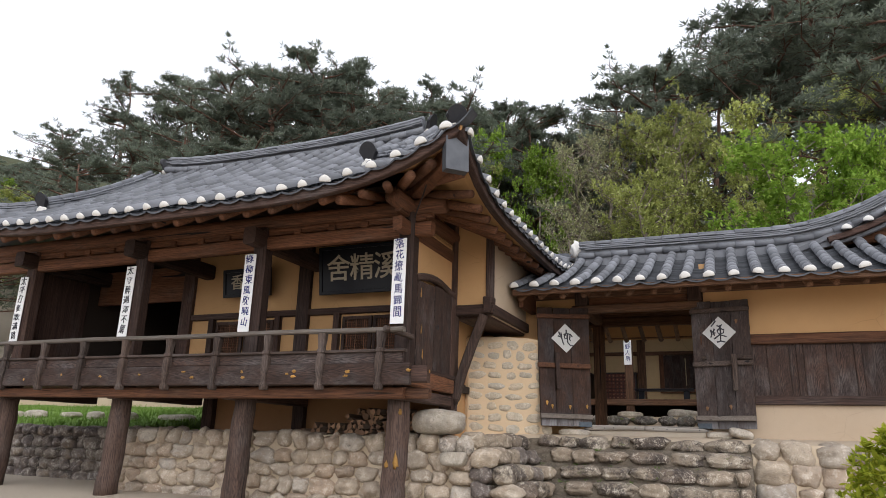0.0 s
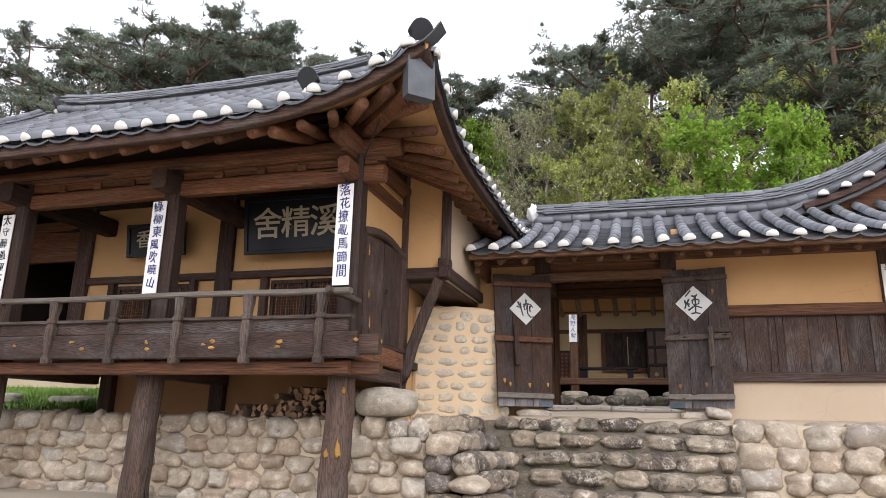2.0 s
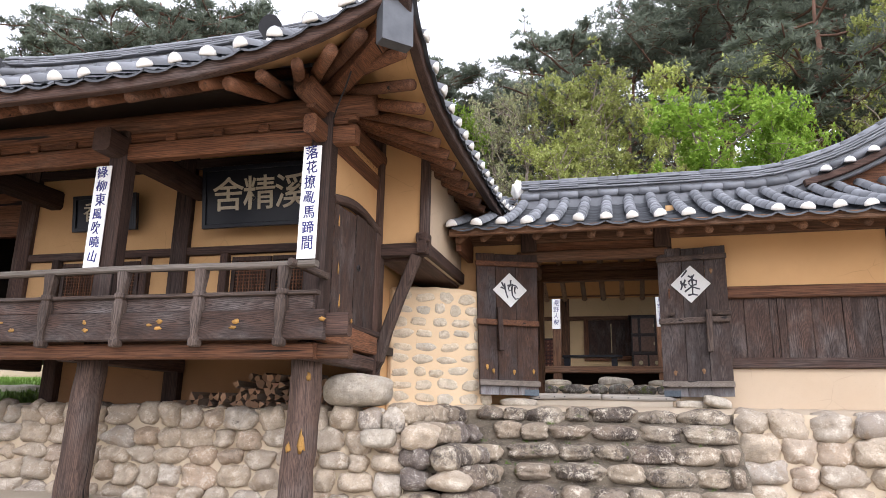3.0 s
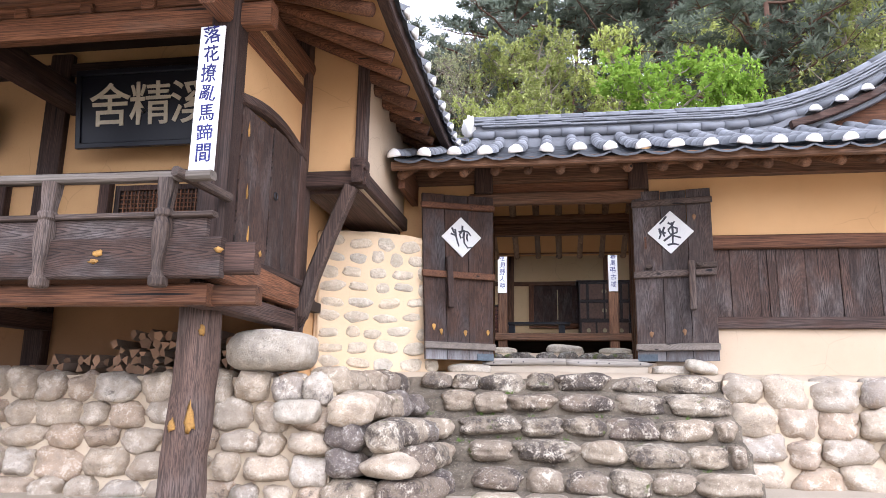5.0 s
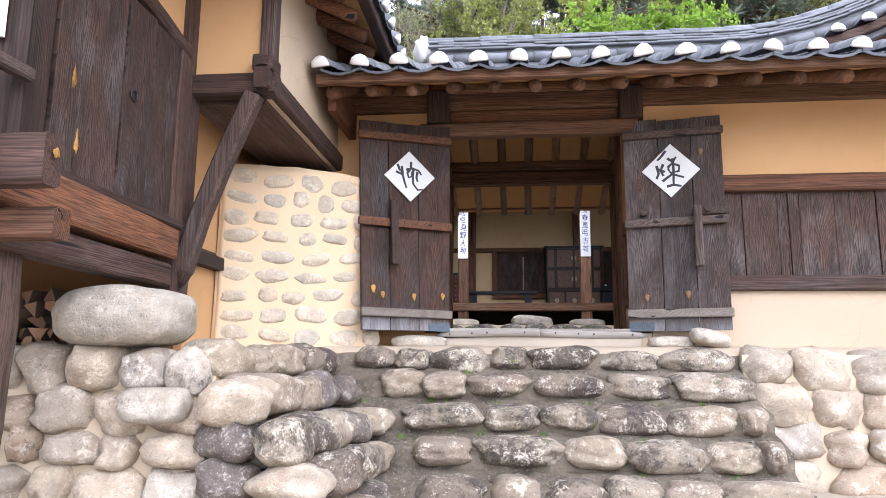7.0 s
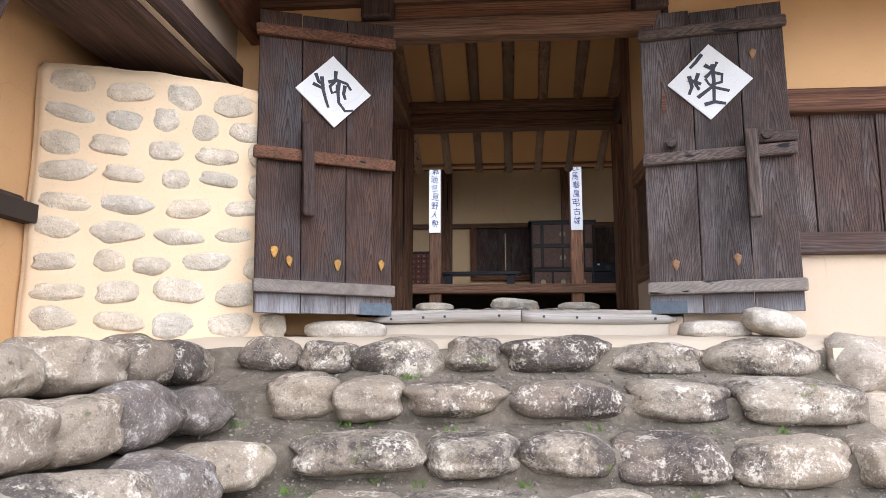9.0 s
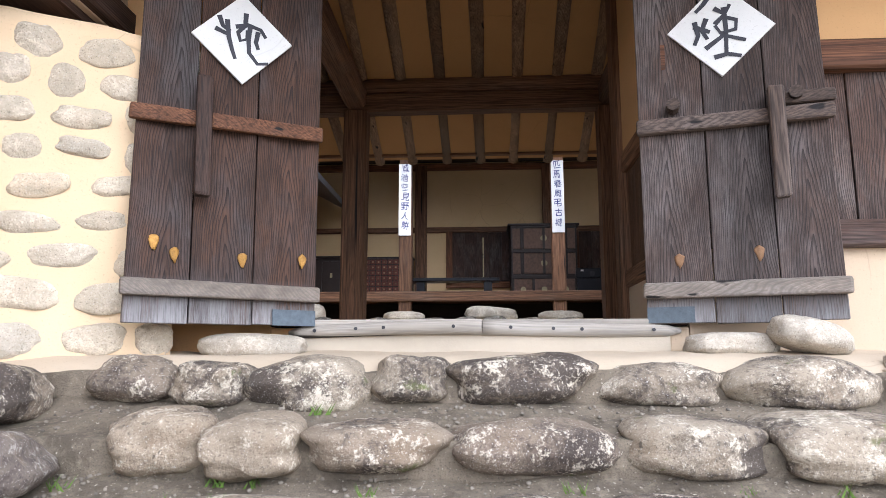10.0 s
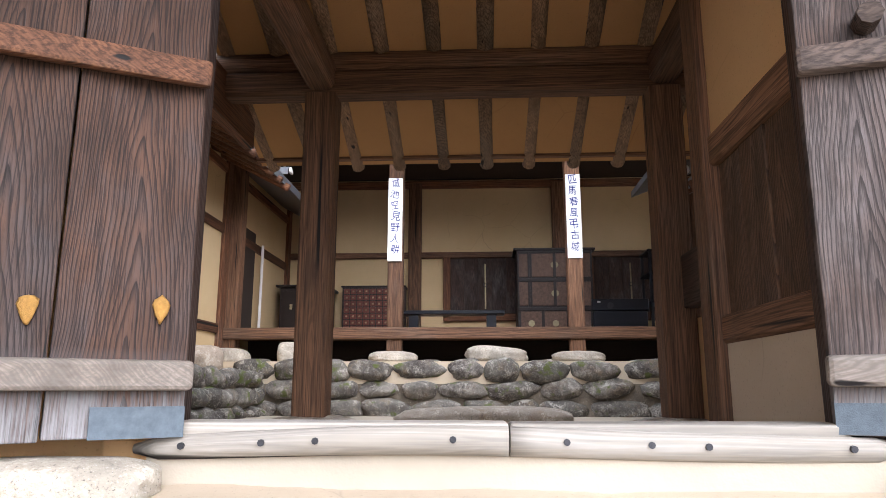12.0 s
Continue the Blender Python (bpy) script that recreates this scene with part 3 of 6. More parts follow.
class Join:
    """Collects copies of a mesh into one large mesh."""

    def __init__(self):
        self.v, self.f, self.n = [], [], 0

    def add(self, me, m):
        co = np.empty(len(me.vertices) * 3)
        me.vertices.foreach_get("co", co)
        co = co.reshape(-1, 3)
        a = np.array(m)
        self.v.append(co @ a[:3, :3].T + a[:3, 3])
        for p in me.polygons:
            self.f.append([k + self.n for k in p.vertices])
        self.n += len(co)

    def mesh(self, name, mat):
        me = bpy.data.meshes.new(name)
        me.from_pydata(np.concatenate(self.v).tolist() if self.v else [], [], self.f)
        me.materials.append(mat)
        for p in me.polygons:
            p.use_smooth = True
        return me


def pan_strip(bm, f, x, d, s0, s1, half=0.155, course=0.11, sag=0.045, lift=0.0, along="y"):
    """Overlapping trough tiles between two rows of cover tiles, from s0 up the slope to s1."""
    n = max(1, int(abs(s1 - s0) / course))
    for i in range(n):
        a, b2 = s0 + (s1 - s0) * i / n, s0 + (s1 - s0) * (i + 1) / n + (0.02 if s1 > s0 else -0.02)
        rows = []
        for s, up in ((a, -0.022), (a, 0.0), (b2, -0.026)):
            row = []
            for k in range(5):
                o = half * (k - 2) / 2
                px, py = (x + o, s) if along == "y" else (s, x + o)
                row.append(bm.verts.new((px, py, f(px, py) + up + lift - sag * (1 - ((k - 2) / 2) ** 2))))
            rows.append(row)
        for k in range(4):
            bm.faces.new((rows[0][k], rows[0][k + 1], rows[1][k + 1], rows[1][k]))
            bm.faces.new((rows[1][k], rows[1][k + 1], rows[2][k + 1], rows[2][k]))


def ridge(parent, pts, name="ridge", layers=4, w=0.15, r=0.08, base=0.11, own=True, side=1):
    """A built-up ridge along a line: a row of round tiles, thin courses of flat tiles, and a row of round tiles on top."""
    pts = [Vector(p) for p in pts]
    seg = [(b - a).length for a, b in zip(pts, pts[1:])]
    total = sum(seg)

    def at(s):
        s = min(max(s, 0), total)
        for a, b, l in zip(pts, pts[1:], seg):
            if s <= l + 1e-6:
                return a + (b - a) * (s / l), (b - a).normalized()
            s -= l
        return pts[-1], (pts[-1] - pts[-2]).normalized()

    n = max(2, round(total / 0.28))
    l = total / n
    hcore = base + layers * 0.034
    part(name + "_core", poly_beam([at(total * i / n)[0] + Vector((0, 0, hcore / 2 - 0.09)) for i in range(n + 1)], w * 0.95, hcore + 0.18), tile, parent)
    round_me = mesh_of(tube([(0, -l * 0.51, 0), (0, l * 0.49, 0)], [r * 0.80, r * 0.72], seg=12), "ridge_tile", tile, True)
    flat_me = [mesh_of(beam((0, -l * 0.495, 0), (0, l * 0.495, 0), w * (2.0 - 0.12 * row), 0.026, bevel=0.006), "flat_tile", tile) for row in range(layers + 2)]
    for row in range(2 + layers):
        for i in range(n):
            j = rng.uniform(-0.01, 0.01)
            p, t = at(total * (i + 0.5) / n + (0.12 if row % 2 and row <= layers and i < n - 1 else 0))
            u = t.cross(Vector((0, 0, 1))).normalized()
            up = u.cross(t)
            m = Matrix((u, t, up)).transposed().to_4x4()
            if row == 0 or row == layers + 1:
                z = base * 0.35 if row == 0 else base + layers * 0.034 + 0.005
                for sgn in ((-1, 1) if row == 0 else (0,)):
                    m.translation = p + up * (z + j * 0.5) + u * sgn * w * 0.5
                    put(round_me, m.copy(), parent, "ridge_tile")
            else:
                m.translation = p + up * (base + 0.034 * (row - 0.5)) + u * j
                put(flat_me[row], m @ pose(0, 0, 0, rng.uniform(-1, 1), rng.uniform(-2, 2), rng.uniform(-1, 1)), parent, "flat_tile")
    return at, total


def end_disc(parent, p, facing, w=0.15, h=0.26):
    """The upright dark tile that closes a ridge, with the lime under it."""
    f = Vector(facing).normalized()
    u = f.cross(Vector((0, 0, 1))).normalized()
    bm = bmesh.new()
    pts = [(math.cos(a) * w * (1 if math.sin(a) > -0.2 else 0.8), h * 0.5 + math.sin(a) * h * 0.55) for a in (2 * math.pi * k / 20 for k in range(20))]
    up = (Vector((0, 0, 1)) + f * 0.35).normalized()
    p = Vector(p)
    fr = [bm.verts.new(p + u * a + up * b2 + f * 0.03) for a, b2 in pts]
    bk = [bm.verts.new(p + u * a + up * b2 - f * 0.03) for a, b2 in pts]
    bm.faces.new(fr)
    bm.faces.new(bk[::-1])
    for k in range(20):
        bm.faces.new((fr[k], bk[k], bk[(k + 1) % 20], fr[(k + 1) % 20]))
    part("end_tile", bm, end_tile, parent, "black curved ridge-end tile")
    bm = bmesh.new()
    bmesh.ops.create_icosphere(bm, subdivisions=3, radius=1.0)
    for v in bm.verts:
        q = v.co.copy()
        k = 1 + 0.35 * noise.noise(q * 1.9 + p)
        v.co = p + u * q.x * w * 0.8 * k + f * q.y * 0.06 * k + Vector((0, 0, 1)) * (q.z * 0.065 * k - 0.03)
    part("lime_packing", bm, white_lime, parent, "lumpy white lime", True)


def rafter(a, b, r, mat, parent, label=""):
    a, b = Vector(a), Vector(b)
    j = [Vector((rng.uniform(-0.008, 0.008), 0, rng.uniform(-0.006, 0.006))) for _ in range(4)]
    k = rng.uniform(0.9, 1.1)
    return part("rafter", tube([a + (b - a) * t / 3 + j[t] for t in range(4)], [r * k * 0.93, r * k, r * k, r * k * 1.05], seg=9), mat, parent, label, True)


# ---- pavilion roof ----
pavilion = thing("pavilion", (PAV_X, 8.2, 0.36), "raised timber pavilion with a grey tiled hip-and-gable roof", "pavilion")
pav_roof = part("roof", sheet(lambda x, t: (x, PAV_Y - HY + 0.02 + t, pav_front(x, PAV_Y - HY + t) - 0.07) if abs(x - PAV_X) <= HX - min(t, HX - GABLE) + 0.001 else (PAV_X + math.copysign(HX - min(t, HX - GABLE), x - PAV_X), PAV_Y - HY + 0.02 + t, pav_front(x, PAV_Y - HY + t) - 0.07), span(PAV_X - HX, PAV_X + HX, 60), span(0, HY, 14), 0.05), clay, pavilion, "grey tiled roof with white lime plugs along the eaves")


def pav_limit(x):
    """How far up the front slope a row of tiles runs at x."""
    a = abs(x - PAV_X)
    return HY - 0.1 if a < GABLE else max(0.0, HX - a)


rest, pans = Join(), bmesh.new()
n_rows = int(2 * HX / 0.302)
for i in range(n_rows):
    x = PAV_X - HX + 0.13 + i * 0.302
    lim = pav_limit(x)
    pan_strip(pans, pav_front, x + 0.151, (0, 1), PAV_Y - HY - 0.05, PAV_Y - HY + max(0.12, pav_limit(x + 0.151)), course=0.16)
    k, s = 0, -0.04
    while s < lim:
        m = slope_pose(pav_front, x + rng.uniform(-0.006, 0.006), PAV_Y - HY + s, (0, 1), 0.012 + rng.uniform(0, 0.008))
        if k == 0 or x > -7.0:
            put(cover, m, pav_roof, "cover_tile")
        if k == 0:
            put(plug, m @ pose(0, 0.0, 0, rng.uniform(-8, 8), rng.uniform(-10, 10), rng.uniform(-6, 6)) @ Matrix.Diagonal((rng.uniform(0.92, 1.08), 1.3, rng.uniform(0.9, 1.06), 1)), pav_roof, "lime_plug")
        elif x <= -7.0:
            rest.add(cover, m)
        s += 0.27
        k += 1
# side slope towards the gate
for i in range(int(2 * HY / 0.302)):
    y = PAV_Y - HY + 0.15 + i * 0.302
    lim = min(HX - GABLE, HY - abs(y - PAV_Y))
    pan_strip(pans, pav_side, y + 0.151, (-1, 0), PAV_X + HX + 0.05, PAV_X + HX - max(0.12, lim), course=0.16, along="x")
    k, s = 0, -0.04
    while s < lim:
        m = slope_pose(pav_side, PAV_X + HX - s, y, (-1, 0), 0.014)
        if k == 0:
            put(cover, m, pav_roof, "cover_tile")
            put(plug, m @ Matrix.Diagonal((rng.uniform(0.92, 1.08), 1.3, rng.uniform(0.9, 1.06), 1)), pav_roof, "lime_plug")
        else:
            rest.add(cover, m)
        s += 0.27
        k += 1
tagged(part("cover_tiling", rest.mesh("cover_tiling", tile_joined), None, pav_roof), kind="stuff")
tagged(part("pan_tiling", pans, pan_tile, pav_roof), kind="stuff")
# side slope, gable and rear slope
part("side_slope", sheet(lambda s, t: (PAV_X + HX - 0.02 - s, PAV_Y + t * (HY - s), pav_side(PAV_X + HX - s, PAV_Y + t * (HY - s)) - 0.07), span(0, HX - GABLE, 8), span(-1, 1, 24), 0.05), clay, pavilion)
part("side_slope", sheet(lambda s, t: (PAV_X - HX + 0.02 + s, PAV_Y + t * (HY - s), pav_side(PAV_X - HX + s, PAV_Y + t * (HY - s)) - 0.07), span(0, HX - GABLE, 8), span(-1, 1, 24), 0.05), tile_joined, pavilion)
part("rear_slope", sheet(lambda x, t: (PAV_X + x * min(1, (HX - min(t, HX - GABLE)) / HX) * HX, PAV_Y + HY - t, pav_front(PAV_X + x * HX * 0.9, PAV_Y + HY - t) - 0.05), span(-1, 1, 24), span(0, HY, 10), 0.05), tile_joined, pavilion)
for sx in (-1, 1):
    gx = PAV_X + sx * GABLE
    gb = bmesh.new()
    v = [gb.verts.new((gx + o, y, z)) for o in (-0.05, 0.05) for y, z in ((PAV_Y - 1.5, 4.9), (PAV_Y + 1.5, 4.9), (PAV_Y, PAV_TOP))]
    gb.faces.new(v[:3]), gb.faces.new(v[3:][::-1])
    part("gable", gb, clay, pavilion)
    ridge(pavilion, [(gx - sx * 0.02, PAV_Y - s, pav_front(gx, PAV_Y - s) - 0.02 + 0.10 * (s / 2.2) ** 2) for s in span(0.1, 2.15, 8)], "gable_ridge", 2, 0.11, 0.07, 0.08)
    end_disc(pavilion, (gx - sx * 0.02, PAV_Y - 2.22, pav_front(gx, PAV_Y - 2.22) + 0.12), (0, -1, 0.2), 0.12, 0.24)
    cx = PAV_X + sx * HX
    ridge(pavilion, [(cx - sx * (0.12 + s), PAV_Y - HY + 0.12 + s, pav_front(cx - sx * (0.12 + s), PAV_Y - HY + 0.12 + s) + 0.02) for s in span(HX - GABLE - 0.2, 0.05, 8)], "hip_ridge", 2, 0.11, 0.07, 0.06)
    end_disc(pavilion, (cx - sx * 0.12, PAV_Y - HY + 0.10, eave_z(1) - 0.03), (sx, -1, 0.2), 0.12, 0.22)
ridge(pavilion, [(x, PAV_Y, PAV_TOP - 0.06 + 0.14 * abs((x - PAV_X) / 2.85) ** 3) for x in span(PAV_X - 2.72, PAV_X + 2.72, 20)], "main_ridge", 4, 0.15, 0.08, 0.13)
for sx in (-1, 1):
    end_disc(pavilion, (PAV_X + sx * 2.78, PAV_Y, PAV_TOP + 0.10), (sx, 0, 0.2), 0.13, 0.28)

# eave timbers of the pavilion
HALF = span(0, 1, 30)
part("eave_board", poly_beam([(PAV_X + a * (HX - 0.05), PAV_Y - HY + 0.035, eave_z(a) - 0.10) for a in span(-1, 1, 40)], 0.09, 0.12), dark_x, pavilion)
part("eave_board", poly_beam([(PAV_X + HX - 0.035, PAV_Y + a * (HY - 0.05), eave_z(a) - 0.103) for a in span(-1, 1, 30)], 0.09, 0.12), dark_y, pavilion)
CORNER = Vector((-4.1, 7.9, 4.35))
x = PAV_X - 3.55
while x < -4.25:
    rafter((x, PAV_Y - HY + 0.10, pav_front(x, PAV_Y - HY + 0.10) - 0.24), (x, 9.0, pav_front(x, 9.0) - 0.30), 0.062, brown_y, pavilion)
    x += 0.37
for k, x in enumerate((-4.12, -3.82, -3.5, -3.2, -2.95)):
    u = (x - PAV_X) / HX
    rafter((x, PAV_Y - HY + 0.12, eave_z(u) - 0.215), CORNER + Vector((-0.12 + 0.05 * k, 0.05 - 0.05 * k, 0.02)), 0.062, brown_y, pavilion)
for k, y in enumerate((6.75, 7.05, 7.35, 7.66, 8.0, 8.32)):
    v = (y - PAV_Y) / HY
    rafter((PAV_X + HX - 0.12, y, eave_z(v) - 0.215), CORNER + Vector((0.05, -0.15 + 0.06 * k, 0.02)), 0.062, brown_x, pavilion)
y = 8.64
while y < 11.5:
    rafter((PAV_X + HX - 0.12, y, eave_z((y - PAV_Y) / HY) - 0.215), (-4.1, y, 4.5), 0.062, brown_x, pavilion)
    y += 0.33
part("hip_rafter", beam((-2.72, 6.58, 4.32), (-4.2, 8.06, 4.30), 0.17, 0.26, bevel=0.02, n=4, sag=0.05), brown_y, pavilion, "large hip rafter")
part("metal_cap", add_beam(bmesh.new(), (-2.62, 6.47, 4.24), (-2.70, 6.55, 4.235), 0.27, 0.40, bevel=0.006), lead, pavilion, "dull sheet-metal cap over the rafter end")

# ---- pavilion frame ----
COLS = (-3.64, -5.87, -8.02, -10.35)
CY = 7.45
for cx in COLS:
    r = 0.142
    lean = [(cx - 0.035 - 0.05 * (1.74 - z) / 1.44 + rng.uniform(-0.014, 0.014), CY + rng.uniform(-0.01, 0.01), z) for z in span(0.30, 1.74, 7)]
    part("lower_column", tube(lean, [r * k for k in (1.10, 1.05, 1.0, 1.02, 0.97, 0.99, 0.95, 0.95)], seg=20), post_wood, pavilion, "thick round weathered pillar under the deck", True)
    part("upper_column", beam((cx, CY, 1.74), (cx, CY, 3.95), 0.205, 0.205, bevel=0.03, wob=0.004, n=3), dark_z, pavilion)
for z0, z1, w, yy in ((3.64, 3.82, 0.13, CY), (3.88, 3.94, 0.10, CY)):
    part("tie_beam", beam((-12.0, yy, (z0 + z1) / 2), (-3.32, yy, (z0 + z1) / 2), w, z1 - z0, bevel=0.02, n=6, wob=0.006), brown_x, pavilion)
    part("tie_beam", beam((-3.64, 7.1, (z0 + z1) / 2 + 0.003), (-3.64, 9.2, (z0 + z1) / 2 + 0.003), w - 0.004, z1 - z0, bevel=0.02, n=3, wob=0.004), brown_y, pavilion)
part("frieze_board", beam((-12.0, CY, 3.95), (-3.4, CY, 3.95), 0.085, 0.22, bevel=0.01, n=6, wob=0.003), brown_x, pavilion)
part("frieze_board", beam((-3.64, 7.5, 3.953), (-3.64, 9.2, 3.953), 0.08, 0.22, bevel=0.01), brown_y, pavilion)
for cx in [c for a, b2 in zip(COLS, COLS[1:]) for c in (a + (b2 - a) * 0.28, a + (b2 - a) * 0.5, a + (b2 - a) * 0.74)]:
    part("bearing_block", box(cx - 0.055, cx + 0.055, CY - 0.075, CY + 0.07, 3.815, 3.90, 0.015), brown_x, pavilion)
part("purlin", tube([(x, CY, 4.03) for x in span(-12.0, -3.15, 8)], 0.11, seg=14), brown_x, pavilion, "", True)
part("purlin", tube([(-3.64, y, 4.03) for y in span(6.95, 11.2, 5)], 0.11, seg=14), brown_y, pavilion, "", True)
for cx in COLS[1:]:
    part("cross_beam", beam((cx, 7.12, 3.78), (cx, 8.95, 3.80), 0.2, 0.24, bevel=0.03), dark_y, pavilion)

# deck, parapet boards and handrail
part("deck_floor", box(-12, -3.56, 7.02, 8.94, 1.90, 1.98, 0.006), brown_x, pavilion)
part("deck_sill_beam", beam((-12, 7.15, 1.70), (-3.46, 7.15, 1.70), 0.14, 0.13, bevel=0.015, n=6, wob=0.004), brown_x, pavilion)
part("deck_front_board", grain(beam((-12, 6.99, 1.90), (-3.33, 6.99, 1.90), 0.07, 0.245, bevel=0.012, n=8, wob=0.004), 2, 0), dark_plank, pavilion, "dark parapet board with drips of orange resin")
part("deck_upper_board", grain(beam((-12, 7.015, 2.09), (-3.45, 7.015, 2.09), 0.04, 0.13, bevel=0.008, n=6, wob=0.003), 2, 0), dark_plank, pavilion)
part("parapet_cap", beam((-12, 7.0, 2.165), (-3.40, 7.0, 2.165), 0.075, 0.035, bevel=0.008, n=6, wob=0.003), grey_x, pavilion)
part("handrail", poly_beam([(x, 6.97, 2.408 + 0.006 * math.sin(x * 2.1)) for x in span(-12, -3.42, 14)], 0.085, 0.055, 0.014), rail_x, pavilion, "slim squared weathered handrail")
part("handrail_end", beam((-3.62, 6.88, 2.41), (-3.50, 7.36, 2.37), 0.055, 0.06, bevel=0.012), grey_y, pavilion)
for bx in [-3.71 - 0.782 * k for k in range(11)]:
    bm = bmesh.new()
    rings = []
    for z0, w in ((1.722, 0.040), (1.735, 0.052), (1.775, 0.053), (1.792, 0.040), (1.82, 0.031), (1.87, 0.034), (1.95, 0.046), (2.03, 0.054), (2.10, 0.052), (2.14, 0.040), (2.155, 0.056), (2.185, 0.056), (2.20, 0.040), (2.26, 0.046), (2.32, 0.054), (2.385, 0.058)):
        yc = 6.952 - 0.010 * math.sin((z0 - 1.72) * 7.5)
        rings.append([bm.verts.new((bx + w * 0.9 * px, yc + (0.25 + w * 11) * 0.055 * py, z0)) for px, py in ((-1, -0.5), (-0.6, -1), (0.6, -1), (1, -0.5), (1, 0.9), (-1, 0.9))])
    for r0, r1 in zip(rings, rings[1:]):
        for k in range(6):
            bm.faces.new((r0[k], r0[(k + 1) % 6], r1[(k + 1) % 6], r1[k]))
    bm.faces.new(rings[0][::-1]), bm.faces.new(rings[-1])
    part("baluster", bm, grey_z, pavilion, "S-curved carved railing bracket")
part("deck_side_beam", beam((-3.50, 7.06, 1.90), (-3.57, 8.74, 1.90), 0.12, 0.2, bevel=0.015), brown_y, pavilion)
part("deck_side_beam", beam((-3.56, 7.1, 1.70), (-3.60, 8.72, 1.70), 0.14, 0.14, bevel=0.015), dark_y, pavilion)
part("beam_end", beam((-3.62, 7.20, 1.70), (-3.18, 7.20, 1.70), 0.1, 0.12, bevel=0.015), brown_x, pavilion)
part("beam_end", beam((-3.40, 7.06, 1.905), (-3.14, 7.06, 1.905), 0.10, 0.19, bevel=0.015), dark_x, pavilion)

# walls of the pavilion
part("rear_wall", box(-8.3, -3.66, 8.86, 8.99, 1.98, 4.6), clay, pavilion, "yellow clay plaster wall")
for a, b2, z0, z1 in ((-6.2, -5.97, 1.98, 4.3), (-8.52, -8.28, 1.98, 4.3), (-3.75, -3.55, 1.4, 4.3)):
    part("wall_post", box(a, b2, 8.79, 9.0, z0, z1, 0.015), dark_z, pavilion)
part("wall_rail", box(-8.28, -3.75, 8.80, 8.87, 2.985, 3.085, 0.012), dark_x, pavilion)
part("wall_rail", box(-8.28, -3.75, 8.81, 8.87, 2.06, 2.14, 0.012), dark_x, pavilion)
part("wall_rail", box(-8.28, -3.75, 8.80, 8.87, 4.08, 4.2, 0.012), dark_x, pavilion)
# Room surfaces behind the open bay, their shade painted in as near-black colour.
part("ceiling", box(-10.6, -3.7, 7.5, 11.5, 4.35, 4.40), shade_lining, pavilion)
part("inner_wall", box(-10.6, -8.3, 11.3, 11.4, 1.98, 4.4), shade_lining, pavilion)
part("inner_wall", box(-8.42, -8.3, 9.0, 11.3, 1.98, 4.4), shade_lining, pavilion)
part("inner_wall", box(-10.62, -10.5, 8.6, 11.3, 1.98, 4.4), shade_lining, pavilion)
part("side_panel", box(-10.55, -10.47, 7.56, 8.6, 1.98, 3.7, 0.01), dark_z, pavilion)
part("inner_floor", box(-10.6, -3.7, 8.94, 11.4, 1.88, 1.975), shade_lining, pavilion)
part("upper_band", box(-10.5, -8.5, 8.84, 8.92, 3.35, 3.95), brown_x, pavilion)
# The shadow under the deck is painted on by this wall's darker plaster.
part("underfloor_wall", box(-7.7, -3.6, 8.95, 9.05, 1.2, 1.92), shaded_clay, pavilion)
part("underfloor_post", box(-6.15, -5.95, 8.85, 9.02, 1.23, 1.9, 0.015), dark_z, pavilion)
part("underfloor_post", box(-7.85, -7.65, 8.85, 9.05, 1.23, 1.9, 0.015), dark_z, pavilion)
part("floor_joist", box(-6.1, -5.9, 7.2, 8.9, 1.62, 1.78, 0.015), dark_y, pavilion)
part("floor_joist", box(-8.1, -7.9, 7.2, 8.9, 1.62, 1.78, 0.015), dark_y, pavilion)
part("floor_joist", box(-10.4, -10.2, 7.2, 8.9, 1.62, 1.78, 0.015), dark_y, pavilion)
# end wall over the side door and the jettied loft
part("end_wall", box(-3.66, -3.60, 7.55, 8.8, 3.2, 3.98), clay, pavilion)
part("end_wall_low", box(-3.88, -3.78, 9.0, 10.75, 1.2, 3.7), clay, pavilion)
part("loft_front", box(-3.58, -3.10, 8.90, 8.98, 3.0, 4.5), clay, pavilion)
part("loft_side", box(-3.13, -3.07, 8.98, 11.5, 2.9, 4.5), pale_clay, pavilion)
part("loft_floor", box(-3.6, -3.1, 8.98, 11.5, 2.86, 2.93), dark_y, pavilion)
part("low_rail", beam((-3.77, 8.95, 1.95), (-3.77, 9.80, 1.95), 0.06, 0.12, bevel=0.012), dark_y, pavilion)
part("loft_post", box(-3.12, -3.02, 8.87, 8.98, 3.04, 4.3, 0.012), dark_z, pavilion)
part("loft_sill", beam((-3.62, 8.92, 2.965), (-3.0, 8.92, 2.965), 0.12, 0.15, bevel=0.015), dark_x, pavilion)
part("loft_sill", beam((-3.07, 8.8, 2.985), (-3.07, 11.3, 2.985), 0.10, 0.15, bevel=0.015), dark_y, pavilion)
part("loft_sill_block", box(-3.14, -3.0, 8.80, 8.98, 3.03, 3.14, 0.02), dark_y, pavilion)
br = [(-3.58, 8.88, 1.50), (-3.54, 8.88, 1.75), (-3.45, 8.88, 2.08), (-3.32, 8.88, 2.44), (-3.14, 8.88, 2.89)]
part("brace", poly_beam(br, 0.11, 0.12, 0.02), post_wood, pavilion, "curved timber brace")
part("cable", tube([(-3.52, 7.33, 3.86), (-3.42, 7.2, 3.93), (-3.30, 7.08, 4.05), (-3.22, 7.0, 4.16)], 0.008, seg=6), end_tile, pavilion, "thin black cable")
